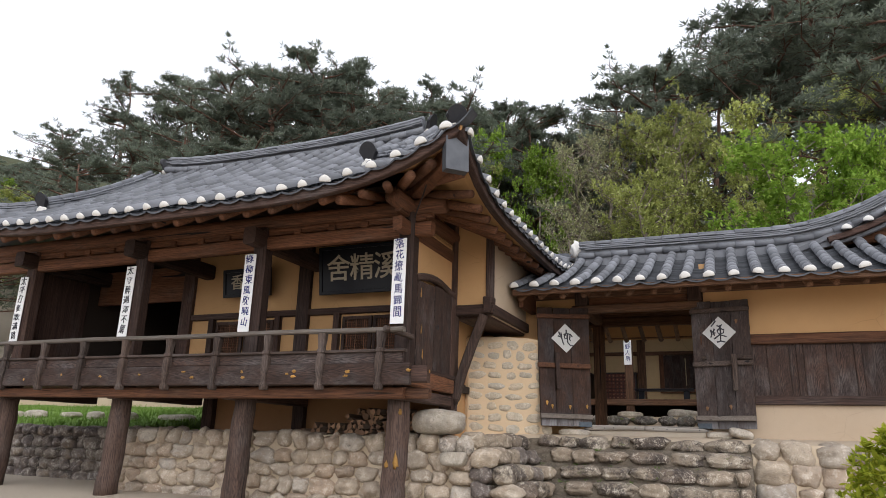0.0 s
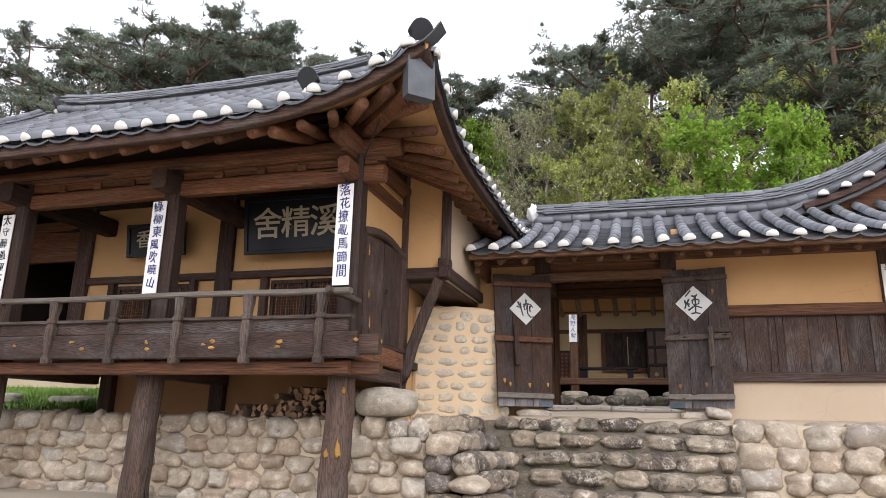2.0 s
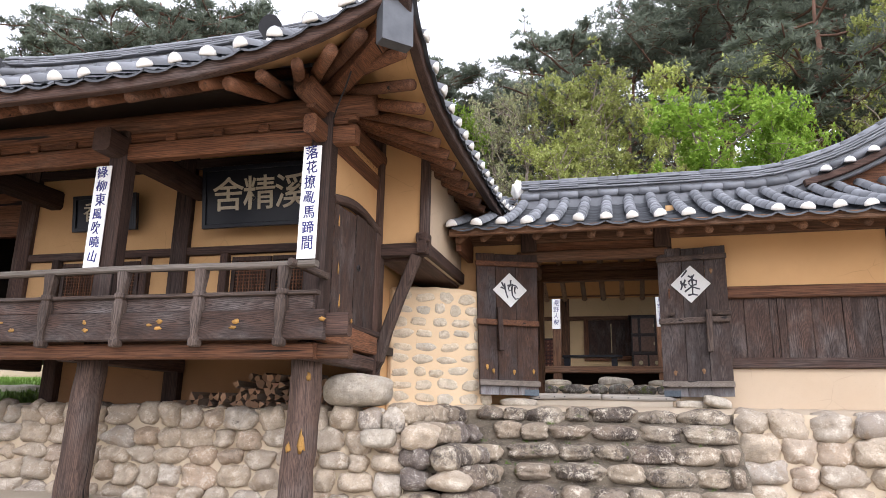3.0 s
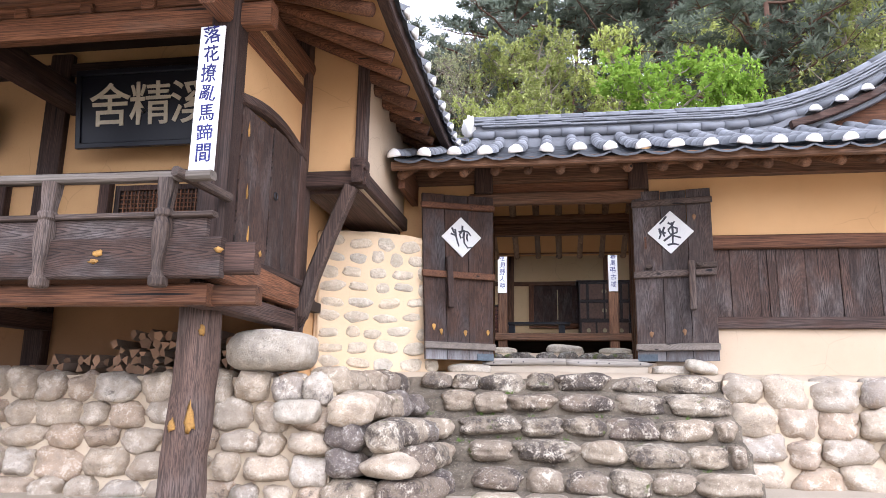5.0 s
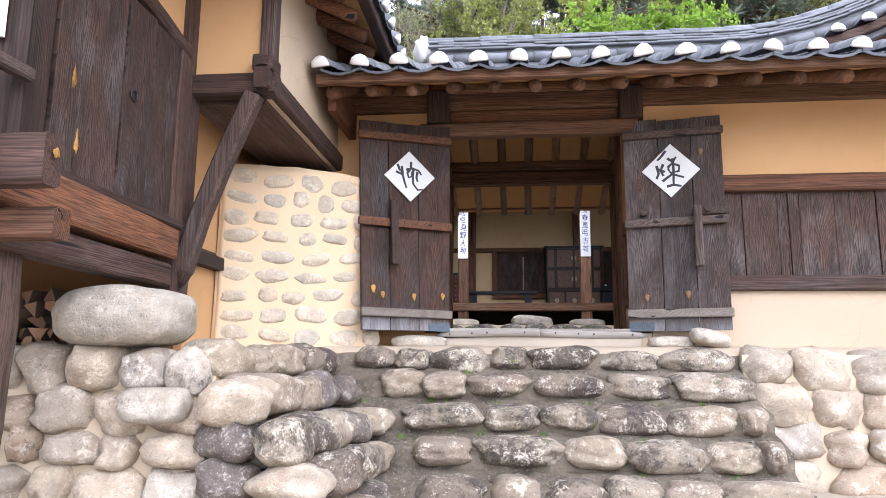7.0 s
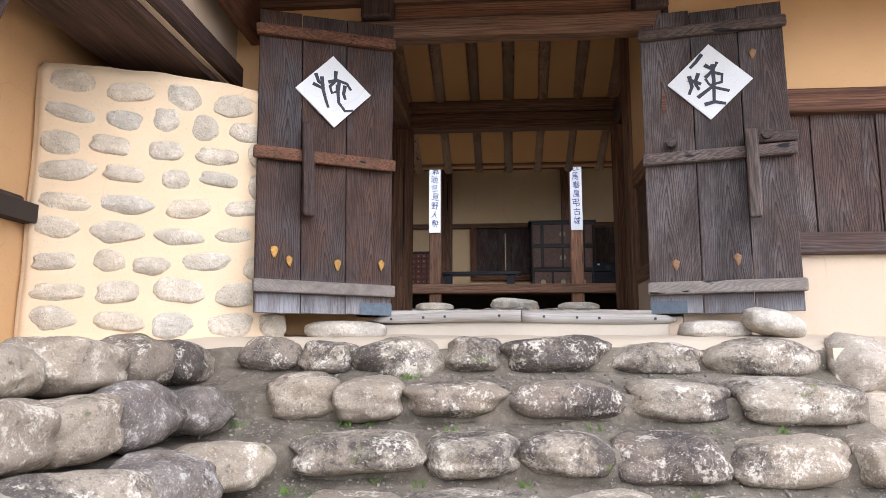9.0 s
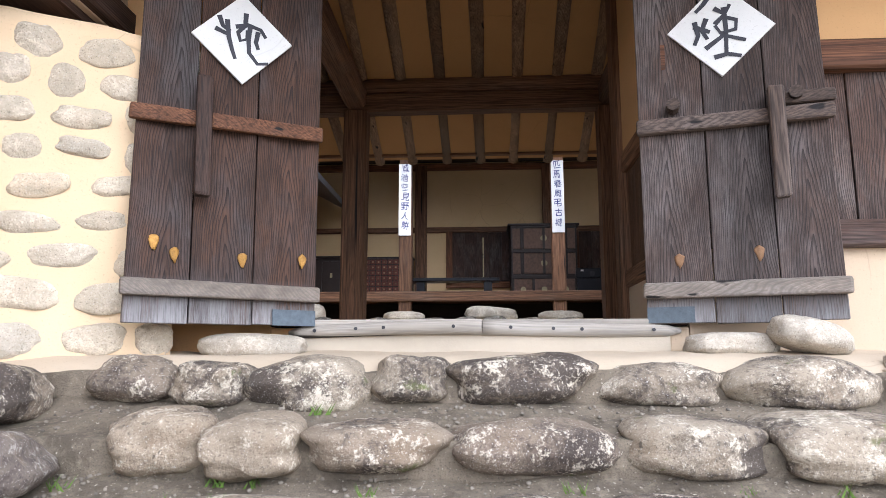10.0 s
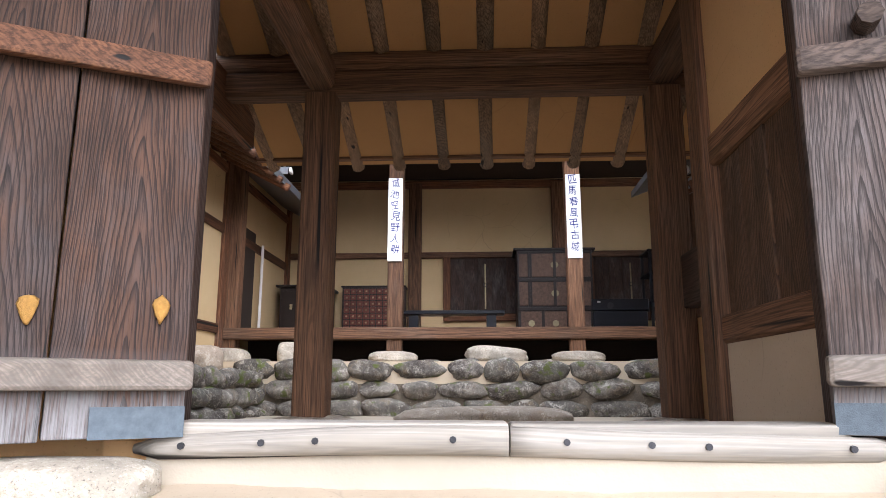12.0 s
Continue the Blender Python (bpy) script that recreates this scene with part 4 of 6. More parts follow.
part("rear_block", box(-3.7, -3.1, 11.5, 11.6, 2.9, 4.4), shade_lining, pavilion)

# ---- gate house ----
gate = thing("gate_house", (-1.3, 11.8, 1.3), "low clay-walled gate house with a grey tiled roof", "gate house")
G = 10.7
part("wall_plaster", box(-0.34, 2.05, G, G + 0.12, 1.2, 1.82), pale_clay, gate)
part("wall_plaster", box(-0.42, 2.05, G, G + 0.12, 2.76, 3.5), clay, gate)
part("wall_plaster", box(-3.95, -2.25, G + 0.03, G + 0.12, 1.2, 3.6), clay, gate)
part("wall_plaster", box(2.25, 7.5, G, G + 0.12, 1.2, 3.6), clay, gate)
part("wall_rail", beam((-0.42, G - 0.01, 2.705), (2.05, G - 0.01, 2.705), 0.10, 0.145, bevel=0.012, n=4, wob=0.004), brown_x, gate)
part("wall_rail", beam((-0.42, G - 0.01, 1.865), (2.05, G - 0.01, 1.865), 0.10, 0.125, bevel=0.012, n=4, wob=0.004), dark_x, gate)
x = -0.42
while x < 2.05:
    w = rng.choice((0.09, 0.16, 0.25, 0.28, 0.33))
    x1 = min(2.05, x + w)
    part("wall_plank", grain(box(x + 0.002, x1 - 0.002, G + rng.uniform(0.0, 0.015), G + 0.06, 1.92, 2.64, 0.004), 0, 2), dark_plank, gate)
    x = x1
part("corner_post", box(2.05, 2.25, G - 0.04, G + 0.16, 1.25, 3.5, 0.015), dark_z, gate)
part("jamb", box(-0.47, -0.345, G - 0.02, G + 0.16, 1.455, 3.5, 0.012), dark_z, gate)
part("jamb", box(-2.25, -2.10, G - 0.02, G + 0.16, 1.455, 3.5, 0.012), dark_z, gate)
part("lintel", beam((-2.3, G + 0.02, 3.25), (-0.4, G + 0.02, 3.25), 0.14, 0.13, bevel=0.02, n=4, wob=0.006), light_x, gate)
part("wall_plate", beam((-3.0, G + 0.03, 3.51), (7.5, G + 0.03, 3.51), 0.15, 0.16, bevel=0.02, n=8, wob=0.005), light_x, gate)
part("purlin", tube([(x, G + 0.05, 3.63) for x in span(-3.05, 7.5, 8)], 0.10, seg=12), light_x, gate, "", True)
part("column_head", box(-0.56, -0.36, G - 0.10, G + 0.1, 3.30, 3.6, 0.02), dark_z, gate)
part("column_head", box(-2.24, -2.04, G - 0.10, G + 0.1, 3.30, 3.6, 0.02), dark_z, gate)
part("jamb_footing", box(-2.25, -2.125, G - 0.01, G + 0.12, 1.25, 1.452, 0.01), clay, gate)
part("jamb_footing", box(-0.436, -0.345, G - 0.01, G + 0.12, 1.25, 1.452, 0.01), pale_clay, gate)
part("upper_infill", box(-2.1, -0.42, G + 0.03, G + 0.09, 3.30, 3.44), brown_x, gate)
for x0, x1, k in ((-2.15, -1.272, -1), (-1.268, -0.39, 1)):
    # a rounded front timber, thickest at the joint, with a board behind it
    pts = [(x, 10.66 - 0.008 * math.sin(3 * x), 1.444 + 0.006 * math.cos(4.2 * x) - 0.012 * (abs(x + 1.27) / 0.88) ** 2) for x in span(x0, x1, 14)]
    rad = [0.034 - 0.007 * (abs(p[0] + 1.27) / 0.88) ** 2 - (0.016 if abs(p[0] + 1.27) > 0.87 else 0) for p in pts]
    front = part("threshold_board", tube(pts, rad, seg=14, squash=1.0), pale_x, gate, "bleached rounded wooden threshold", True)
    part("threshold_top", box(max(x0, -2.08), min(x1, -0.50), 10.665, 10.80, 1.452, 1.487, 0.006, 0.002), pale_x, gate)
    for q in (0.12, 0.33, 0.52, 0.86):
        p = pts[round(q * 14)]
        part("nail", tube([(p[0], p[1] - 0.036, p[2] + 0.004), (p[0], p[1] - 0.027, p[2] + 0.004)], 0.008, seg=8), iron, front)
part("sill_timber", beam((-2.12, 10.70, 1.365), (-0.44, 10.70, 1.36), 0.08, 0.13, bevel=0.012, n=8, wob=0.004), sill_wood, gate, "pale weathered sill timber under the threshold")
part("threshold_foot", box(-2.1, -0.42, 10.745, 10.9, 1.24, 1.45, 0.01), pale_clay, gate)
# gate roof
gate_roof = part("roof", sheet(lambda x, y: (x, y, gate_z(x, y) - 0.07), span(GATE_X0 + 0.02, GATE_X1, 30), span(GATE_EY + 0.02, GATE_BY, 24), 0.05), roof_clay, gate, "grey tiled roof with white lime plugs along the eave")
rest, pans = Join(), bmesh.new()
i = 0
x = GATE_X0 + 0.05
while x < GATE_X1:
    pan_strip(pans, gate_z, x + 0.152, (0, 1), GATE_EY - 0.06, GATE_RY - 0.1, course=0.085)
    pan_strip(pans, gate_z, x + 0.152, (0, -1), GATE_BY + 0.05, GATE_RY + 0.1, course=0.2)
    s, k = -0.05, 0
    while s < GATE_RY - GATE_EY - 0.15:
        m = slope_pose(gate_z, x + rng.uniform(-0.008, 0.008), GATE_EY + s, (0, 1), 0.012 + rng.uniform(0, 0.01))
        if x < 2.9:
            put(cover, m, gate_roof, "cover_tile")
        else:
            rest.add(cover, m)
        if k == 0:
            put(plug, m @ pose(0, 0, 0, rng.uniform(-10, 10), rng.uniform(-12, 12), rng.uniform(-8, 8)) @ Matrix.Diagonal((rng.uniform(0.92, 1.1), 1.4, rng.uniform(0.9, 1.08), 1)), gate_roof, "lime_plug")
        s += 0.27
        k += 1
    for k in range(7):
        rest.add(cover, slope_pose(gate_z, x, GATE_BY - k * 0.28, (0, -1), 0.012))
    x += 0.304
tagged(part("cover_tiling", rest.mesh("cover_tiling", tile_joined), None, gate_roof), kind="stuff")
tagged(part("pan_tiling", pans, pan_tile, gate_roof), kind="stuff")
ridge(gate, [(x, GATE_RY, 4.36 + 0.0 * x) for x in span(-2.38, 0.7, 10)] + [(x, GATE_RY, 4.36 + 0.145 * (x - 0.7) ** 2) for x in span(1.0, 4.6, 12)], "ridge", 4, 0.13, 0.075, 0.13)
bm = bmesh.new()
bmesh.ops.create_icosphere(bm, subdivisions=3, radius=1.0)
for v in bm.verts:
    k = 1 + 0.35 * noise.noise(v.co * 2.1)
    v.co = Vector((-2.44 + v.co.x * 0.10 * k, GATE_RY + v.co.y * 0.16 * k, 4.55 + v.co.z * 0.15 * k))
part("lime_packing", bm, white_lime, gate, "lumpy white lime at the ridge end", True)
part("end_gable", box(GATE_X0 + 0.03, GATE_X0 + 0.1, 10.0, 13.5, 3.2, 3.5), brown_y, gate)
x = -2.92
while x < 7.4:
    z = gate_z(x, 9.92)
    rafter((x, 9.90, z - 0.195), (x, 11.72, gate_z(x, 11.72) - 0.17), 0.052, light_y, gate)
    if x < 1:
        rafter((x + 0.02, 14.0, gate_z(x, 13.95) - 0.12), (x, 11.85, gate_z(x, 11.85) - 0.17), 0.055, log_y, gate)
    x += 0.325
part("eave_board", beam((GATE_X0, 9.79, gate_z(0, 9.79) - 0.088), (2.0, 9.79, gate_z(0, 9.79) - 0.088), 0.07, 0.085, bevel=0.008, n=8, wob=0.004), light_x, gate)
part("eave_board", beam((GATE_X0, 13.9, gate_z(0, 13.9) - 0.10), (2.0, 13.9, gate_z(0, 13.9) - 0.10), 0.08, 0.05, bevel=0.008), light_x, gate)
part("ridge_purlin", tube([(-3.0, GATE_RY, 4.08), (7.4, GATE_RY, 4.08)], 0.10, seg=12), light_x, gate, "", True)
# passage
part("inner_beam", beam((-3.4, 13.0, 3.42), (1.2, 13.0, 3.42), 0.15, 0.16, bevel=0.02, n=4, wob=0.004), light_x, gate)
part("inner_purlin", tube([(-3.4, 13.02, 3.57), (1.2, 13.02, 3.57)], 0.085, seg=12), light_x, gate, "", True)
for cx in (-2.30, -0.22):
    part("inner_column", beam((cx, 13.0, 1.40), (cx, 13.0, 3.34), 0.19, 0.19, bevel=0.015, n=3, wob=0.004), light_z, gate)
    part("cross_beam", beam((cx, 10.75, 3.46), (cx, 13.1, 3.46), 0.17, 0.20, bevel=0.03), light_y, gate)
part("side_wall", box(-0.38, -0.28, 10.84, 11.75, 1.25, 1.735), pale_clay, gate)
part("side_wall", box(-0.38, -0.28, 10.84, 11.75, 2.585, 3.9), clay, gate)
part("side_rail", beam((-0.34, 10.84, 1.79), (-0.34, 11.75, 1.79), 0.11, 0.11, bevel=0.012), light_y, gate)
part("side_rail", beam((-0.34, 10.84, 2.52), (-0.34, 11.75, 2.52), 0.11, 0.13, bevel=0.012), light_y, gate)
for k, y in enumerate(span(10.84, 11.75, 4)[:-1]):
    part("side_plank", grain(box(-0.365 + 0.006 * (k % 2), -0.31, y + 0.002, y + 0.225, 1.845, 2.455, 0.004), 1, 2), brown_plank, gate)
part("side_post", box(-0.42, -0.26, 11.75, 11.92, 1.25, 4.0, 0.012), light_z, gate)
part("side_board", box(-0.2, -0.12, 12.1, 12.9, 2.0, 2.3, 0.01), dark_y, gate)
part("room_wall", box(-0.12, 0.0, 11.92, 13.0, 1.25, 1.95), clay, gate)
# right wing: gable over the lower roof
wing = thing("side_wing", (4.6, 12.5, 1.3), "higher wing with a tiled gable facing the yard", "wing")
bm = bmesh.new()
vv = [bm.verts.new((x, y, z)) for y in (11.95, 12.05) for x, z in ((1.1, 4.35), (4.6, 6.4), (8.1, 4.35))]
bm.faces.new(vv[:3]), bm.faces.new(vv[3:][::-1])
part("gable", bm, brown_x, wing, "reddish-brown boarded gable")
for sx in (-1, 1):
    part("slope", sheet(lambda u, v: (4.6 + sx * u, v, 6.3 - 0.75 * u + 0.05 * u * u), span(0, 3.9, 8), span(11.7, 18, 4), 0.08), tile_joined, wing)
for k in range(8):
    x = 1.75 + 0.30 * k
    z = 4.36 + 0.145 * (x - 0.7) ** 2
    put(cover, pose(x, 11.55, z - 0.03, 0, 0.0, 0), wing, "cover_tile")
    put(plug, pose(x, 11.55, z - 0.03) @ Matrix.Diagonal((1, 1.4, 1, 1)), wing, "lime_plug")
part("verge_board", poly_beam([(x, 11.66, 4.26 + 0.145 * (x - 0.7) ** 2) for x in span(1.5, 4.25, 11)], 0.10, 0.09), dark_x, wing)

# ---- doors ----
def warp(bm, w, H, sag):
    """The free edge of a leaf hangs out at its foot by sag."""
    for v in bm.verts:
        a = math.asin(sag / w) * (1 - v.co.z / H)
        v.co.x, v.co.y = v.co.x * math.cos(a) - v.co.y * math.sin(a), v.co.y * math.cos(a) + v.co.x * math.sin(a)


def leaf(hinge, free, z0, z1, sag, label):
    """A planked gate leaf from its hinge line to its free edge, in plan."""
    h, f = Vector((*hinge, 0)), Vector((*free, 0))
    d = f - h
    w = d.length
    door = thing("gate_door", (*hinge, z0), label, "door", "two leaves of the gate")
    ax = d.normalized()
    nrm = Vector((-ax.y, ax.x, 0))
    if nrm.y > 0:
        nrm = -nrm
    turn = Matrix((ax, nrm, Vector((0, 0, 1)))).transposed().to_4x4()
    turn.translation = Vector((*hinge, z0))

    def piece(name, bm, mat, lab=""):
        warp(bm, w, z1 - z0, sag)
        bm.transform(turn)
        if turn.determinant() < 0:
            bmesh.ops.reverse_faces(bm, faces=bm.faces[:])
        return part(name, bm, mat, door, lab)
    H = z1 - z0
    for a, b2 in ((0.0, 0.36), (0.363, 0.69), (0.693, 1.0)):
        piece("plank", grain(box(a * w, b2 * w - 0.003, -0.022, 0.022 + rng.uniform(-0.004, 0.004), rng.uniform(-0.008, 0.008), H + rng.uniform(-0.01, 0.01), 0.004), 0, 2), leaf_brown if hinge[0] < -1 else leaf_grey)
    for z, m in ((0.078, pale_x), (0.497, brown_x), (0.925, brown_x)):
        piece("batten", box(-0.01, w + 0.015, 0.02, 0.062, z * H - 0.035, z * H + 0.035, 0.012, 0.003), rail_x if m is pale_x else m if hinge[0] < -1 else grey_x)
    piece("iron_strap", box(0.0, 0.20, 0.018, 0.026, 0.0, 0.07), strap)
    return door, turn, w, H, sag


left_leaf = leaf((-2.04, 10.655), (-2.80, 10.385), 1.455, 3.25, 0.24, "open dark planked gate leaf with a white paper charm")
right_leaf = leaf((-0.525, 10.69), (0.255, 10.545), 1.465, 3.27, 0.11, "open weathered planked gate leaf with a white paper charm")


def soil(name, base):
    """Gritty trodden earth: damp patches, sand and specks of stone."""
    m, nt, b = material(name, 0.95)
    v = coords(nt)
    damp, clod, sand, speck = noise_tex(nt, v, 5, 5, 0.6), noise_tex(nt, v, 26, 5, 0.7), noise_tex(nt, v, 150, 3, 0.7), noise_tex(nt, v, 75, 2, 0.6)
    c = mix(nt, ramp(nt, damp, [(0.42, (0, 0, 0)), (0.64, (0.8, 0.8, 0.8))]), base, tuple(0.42 * a for a in base))
    c = mix(nt, ramp(nt, clod, [(0.50, (0, 0, 0)), (0.70, (0.6, 0.6, 0.6))]), c, tuple(1.5 * a for a in base))
    c = mix(nt, ramp(nt, sand, [(0.54, (0, 0, 0)), (0.66, (0.7, 0.7, 0.7))]), c, tuple(0.35 * a for a in base))
    c = mix(nt, ramp(nt, speck, [(0.66, (0, 0, 0)), (0.70, (0.8, 0.8, 0.8))]), c, (0.48, 0.43, 0.36))
    nt.links.new(c, b.inputs["Base Color"])
    bump(nt, b, math_node(nt, "ADD", clod, math_node(nt, "MULTIPLY", sand, 0.5)), 0.9, 0.012)
    return m


tread = soil("trodden_earth", (0.185, 0.152, 0.114))

# ---- stone walls and steps ----
def rock_mesh(seed, sub, mat, p=3.2, rough=0.12):
    bm = bmesh.new()
    bmesh.ops.create_icosphere(bm, subdivisions=sub, radius=1.0)
    o = Vector((seed * 7.3, seed * 3.1, seed * 1.7))
    for v in bm.verts:
        q = v.co
        n = (abs(q.x) ** p + abs(q.y) ** p + abs(q.z) ** p) ** (-1 / p)
        n *= 1 + rough * noise.noise(q * 1.3 + o) + 0.4 * rough * noise.noise(q * 3.7 + o)
        v.co = q * n
    return mesh_of(bm, "stone", mat, True)


wall_rocks = [rock_mesh(k, 3, wall_stone, rng.uniform(2.6, 4.6), 0.34) for k in range(14)]
step_rocks = [rock_mesh(20 + k, 4, step_stone, rng.uniform(2.7, 3.8), 0.20) for k in range(12)]
dark_rocks = [rock_mesh(40 + k, 3, dark_stone, rng.uniform(2.4, 3.6), 0.28) for k in range(6)]
moss_rocks = [rock_mesh(60 + k, 3, mossy_stone, rng.uniform(2.3, 3.2), 0.22) for k in range(6)]


def lay(parent, meshes, a, b, z, h, depth, wmin, wmax, gap=0.03, out=0.0, name="stone", jit=0.35):
    """One course of stones from a to b in plan, with its middle at height z."""
    a, b = Vector((*a, 0)), Vector((*b, 0))
    L = (b - a).length
    t = (b - a).normalized()
    ang = math.degrees(math.atan2(t.y, t.x))
    nrm = Vector((t.y, -t.x, 0))
    s = 0
    while s < L - 0.05:
        w = min(rng.uniform(wmin, wmax), L - s)
        if L - s - w < 0.12:
            w = L - s
        hh = h * rng.uniform(0.86, 1.10)
        c = a + t * (s + w / 2) + nrm * (out + rng.uniform(-0.02, 0.02))
        m = pose(c.x, c.y, z + rng.uniform(-0.012, 0.012), rng.uniform(-5, 5), rng.uniform(-7, 7) * jit * 2, ang + rng.uniform(-6, 6))
        m = m @ Matrix.Diagonal(((w - gap) / 2 * 1.09, depth / 2 * rng.uniform(0.9, 1.1), hh / 2, 1))
        if rng.random() < 0.5:
            m = m @ pose(0, 0, 0, 0, 0, 180)
        put(rng.choice(meshes), m, parent, name)
        s += w


def stone_wall(name, label, a, b, z0, z1, rows, meshes, core_mat, wmin=0.22, wmax=0.48, depth=0.34, batter=0.10, gap=0.02):
    """Courses of field stone proud of a mortar core."""
    A, B = Vector((*a, 0)), Vector((*b, 0))
    t = (B - A).normalized()
    nrm = Vector((t.y, -t.x, 0))
    w = tagged(new(name), label, "stone wall", "", "structure")
    w.location = (A.x, A.y, z0)
    bm = bmesh.new()
    q = [A - nrm * 0.35, B - nrm * 0.35, B - nrm * 0.035, A - nrm * 0.035]
    lo = [bm.verts.new((*(p + nrm * (batter if k > 1 else 0)).xy, z0)) for k, p in enumerate(q)]
    hi = [bm.verts.new((*p.xy, z1 - 0.03)) for p in q]
    bm.faces.new(lo[::-1]), bm.faces.new(hi)
    for k in range(4):
        bm.faces.new((lo[k], lo[(k + 1) % 4], hi[(k + 1) % 4], hi[k]))
    part("mortar_bed", bm, core_mat, w)
    hs = [rng.uniform(0.85, 1.15) for _ in range(rows)]
    k = (z1 - z0) / sum(hs)
    z = z0
    for h in hs:
        h *= k
        f = 1 - (z + h / 2 - z0) / (z1 - z0)
        o = nrm * batter * f
        lay(w, meshes, (A + o).xy, (B + o).xy, z + h / 2, h * 1.10, depth, wmin, wmax, gap, out=-0.10)
        z += h
    return w


stone_wall("retaining_wall_west", "rounded field-stone retaining wall in pale mortar under the pavilion", (-8.75, 8.15), (-2.98, 8.17), 0.30, 1.25, 5, wall_rocks, mortar, 0.19, 0.40, gap=0.045)
stone_wall("retaining_wall_east", "rounded field-stone retaining wall in pale mortar beside the steps", (0.13, 9.94), (7.5, 9.94), 0.30, 1.30, 4, wall_rocks, mortar, 0.26, 0.50, gap=0.04)
stone_wall("dry_stone_wall", "dark dry-stone wall beyond the pavilion", (-16, 9.3), (-8.75, 9.3), 0.30, 1.25, 5, dark_rocks, dark_stone, 0.2, 0.42)

STEP = [(9.96, 1.312, 0.19), (9.62, 1.125, 0.185), (9.34, 0.935, 0.185), (9.07, 0.745, 0.185), (8.80, 0.555, 0.19), (8.53, 0.39, 0.19)]
steps = tagged(new("stone_steps"), "weathered stone steps with earth treads, spotted with lichen", "steps", "", "structure")
steps.location = (-1.1, 9.2, 0.36)
FLANK = (-3.0, -2.74, -2.52, -2.42, -2.36, -2.32)
flank_rocks = step_rocks[:7] + dark_rocks[:1]
for k, (y, z, h) in enumerate(STEP):
    xf = FLANK[k]
    lay(steps, step_rocks if k else step_rocks[:7], (xf + 0.30, y + 0.13), (0.1, y + 0.13), z - h / 2 + 0.005, h * 0.98, 0.32, 0.28, 0.54, 0.035, jit=0.3)
    part("tread", sheet(lambda x, yy: (x, yy, z - 0.055 + 0.30 * max(0, yy - y - 0.1) * (k > 0) + 0.022 * noise.noise(Vector((x * 3.1, yy * 5, k))) + 0.010 * noise.noise(Vector((x * 11, yy * 13, k)))), span(-3.05, 0.12, 60), span(y + 0.06, y + 0.55, 12), 0.22), tread, steps, "", True)
    # the side of the stair steps outwards course by course
    lay(steps, flank_rocks, (xf, 8.16), (xf + 0.12, y + 0.05), z - h / 2 - 0.02, h * 1.10, 0.34, 0.28, 0.5, 0.02, out=-0.06, jit=0.4)
    if k:
        lay(steps, flank_rocks + wall_rocks[:3], (-3.0, 8.14), (xf + 0.06, 8.14), z - h / 2 - 0.02, h * 1.12, 0.32, 0.24, 0.4, 0.02, jit=0.4)
    part("earth_core", box(-3.1, xf - 0.04, 8.2, y + 0.1, 0.25, z - 0.05, 0.01), tread, steps)

# grit and small growth on the treads
g2 = random.Random(21)
pebble = bmesh.new()
bmesh.ops.create_icosphere(pebble, subdivisions=1, radius=1.0)
pebble = mesh_of(pebble, "pebble", None)
grit = Join()
for k, (y, z, h) in enumerate(STEP[1:5]):
    for _ in range(650):
        x, yy, s = g2.uniform(-2.8, 0.05), y + g2.uniform(0.12, 0.36), g2.choice((0.002, 0.0025, 0.003, 0.004, 0.005, 0.008))
        zz = z - 0.055 + 0.30 * (yy - y - 0.1) + 0.022 * noise.noise(Vector((x * 3.1, yy * 5, k + 1)))
        grit.add(pebble, pose(x, yy, zz + s * 0.3, g2.uniform(0, 90), 0, g2.uniform(0, 90)) @ Matrix.Diagonal((s * g2.uniform(0.8, 1.6), s, s * 0.7, 1)))
tagged(part("gravel", grit.mesh("gravel", simple("gravel", (0.19, 0.165, 0.135), 0.9, 0, 0.3, 30, 0.2, (0.5, 1.5), True)), None), "loose gravel on the earth treads of the steps", "gravel", "", "stuff")
tufts = bmesh.new()
for _ in range(26):
    k = g2.randrange(1, 5)
    x, yy = g2.uniform(-2.6, 0.0), STEP[k][0] + g2.uniform(0.12, 0.3)
    for _ in range(14):
        a, l = g2.uniform(0, 6.28), g2.uniform(0.015, 0.05)
        p = Vector((x + g2.uniform(-0.03, 0.03), yy + g2.uniform(-0.02, 0.02), STEP[k][1] - 0.06 + 0.3 * (yy - STEP[k][0] - 0.1)))
        d = Vector((math.cos(a), math.sin(a), 0)) * 0.004
        tufts.faces.new([tufts.verts.new(q) for q in (p - d, p + d, p + Vector((math.cos(a) * l * 0.6, math.sin(a) * l * 0.6, l)))])
tagged(part("weeds", tufts, simple("weed_green", (0.10, 0.17, 0.03), 0.8, 0, 0.4, 40, 0)), "small green weeds between the step stones", "weeds", "", "stuff")

# stone-studded wall beside the gate, set askew
studded = tagged(new("wall_west_of_gate"), "pale clay wall set with flat field stones", "wall", "", "structure")
studded.location = (-3.3, 10.1, 1.25)
STUD = pose(-3.755, 9.835, 0, 0, 0, math.degrees(math.atan2(0.585, 1.165)))
LEN = math.hypot(0.585, 1.165)
bm = sheet(lambda u, z: (u + 0.012 * noise.noise(Vector((z * 2, 3, 0))) * (u < 0.1), 0.010 * noise.noise(Vector((u * 3, z * 3, 1))), z + (z > 2.7) * (0.03 * math.sin(2.6 * u) + 0.012 * noise.noise(Vector((u * 6, 0, 2))))), span(0, LEN, 26), span(1.2, 2.735, 30))
bm.verts.ensure_lookup_table()
rim = bmesh.ops.extrude_face_region(bm, geom=bm.faces[:])
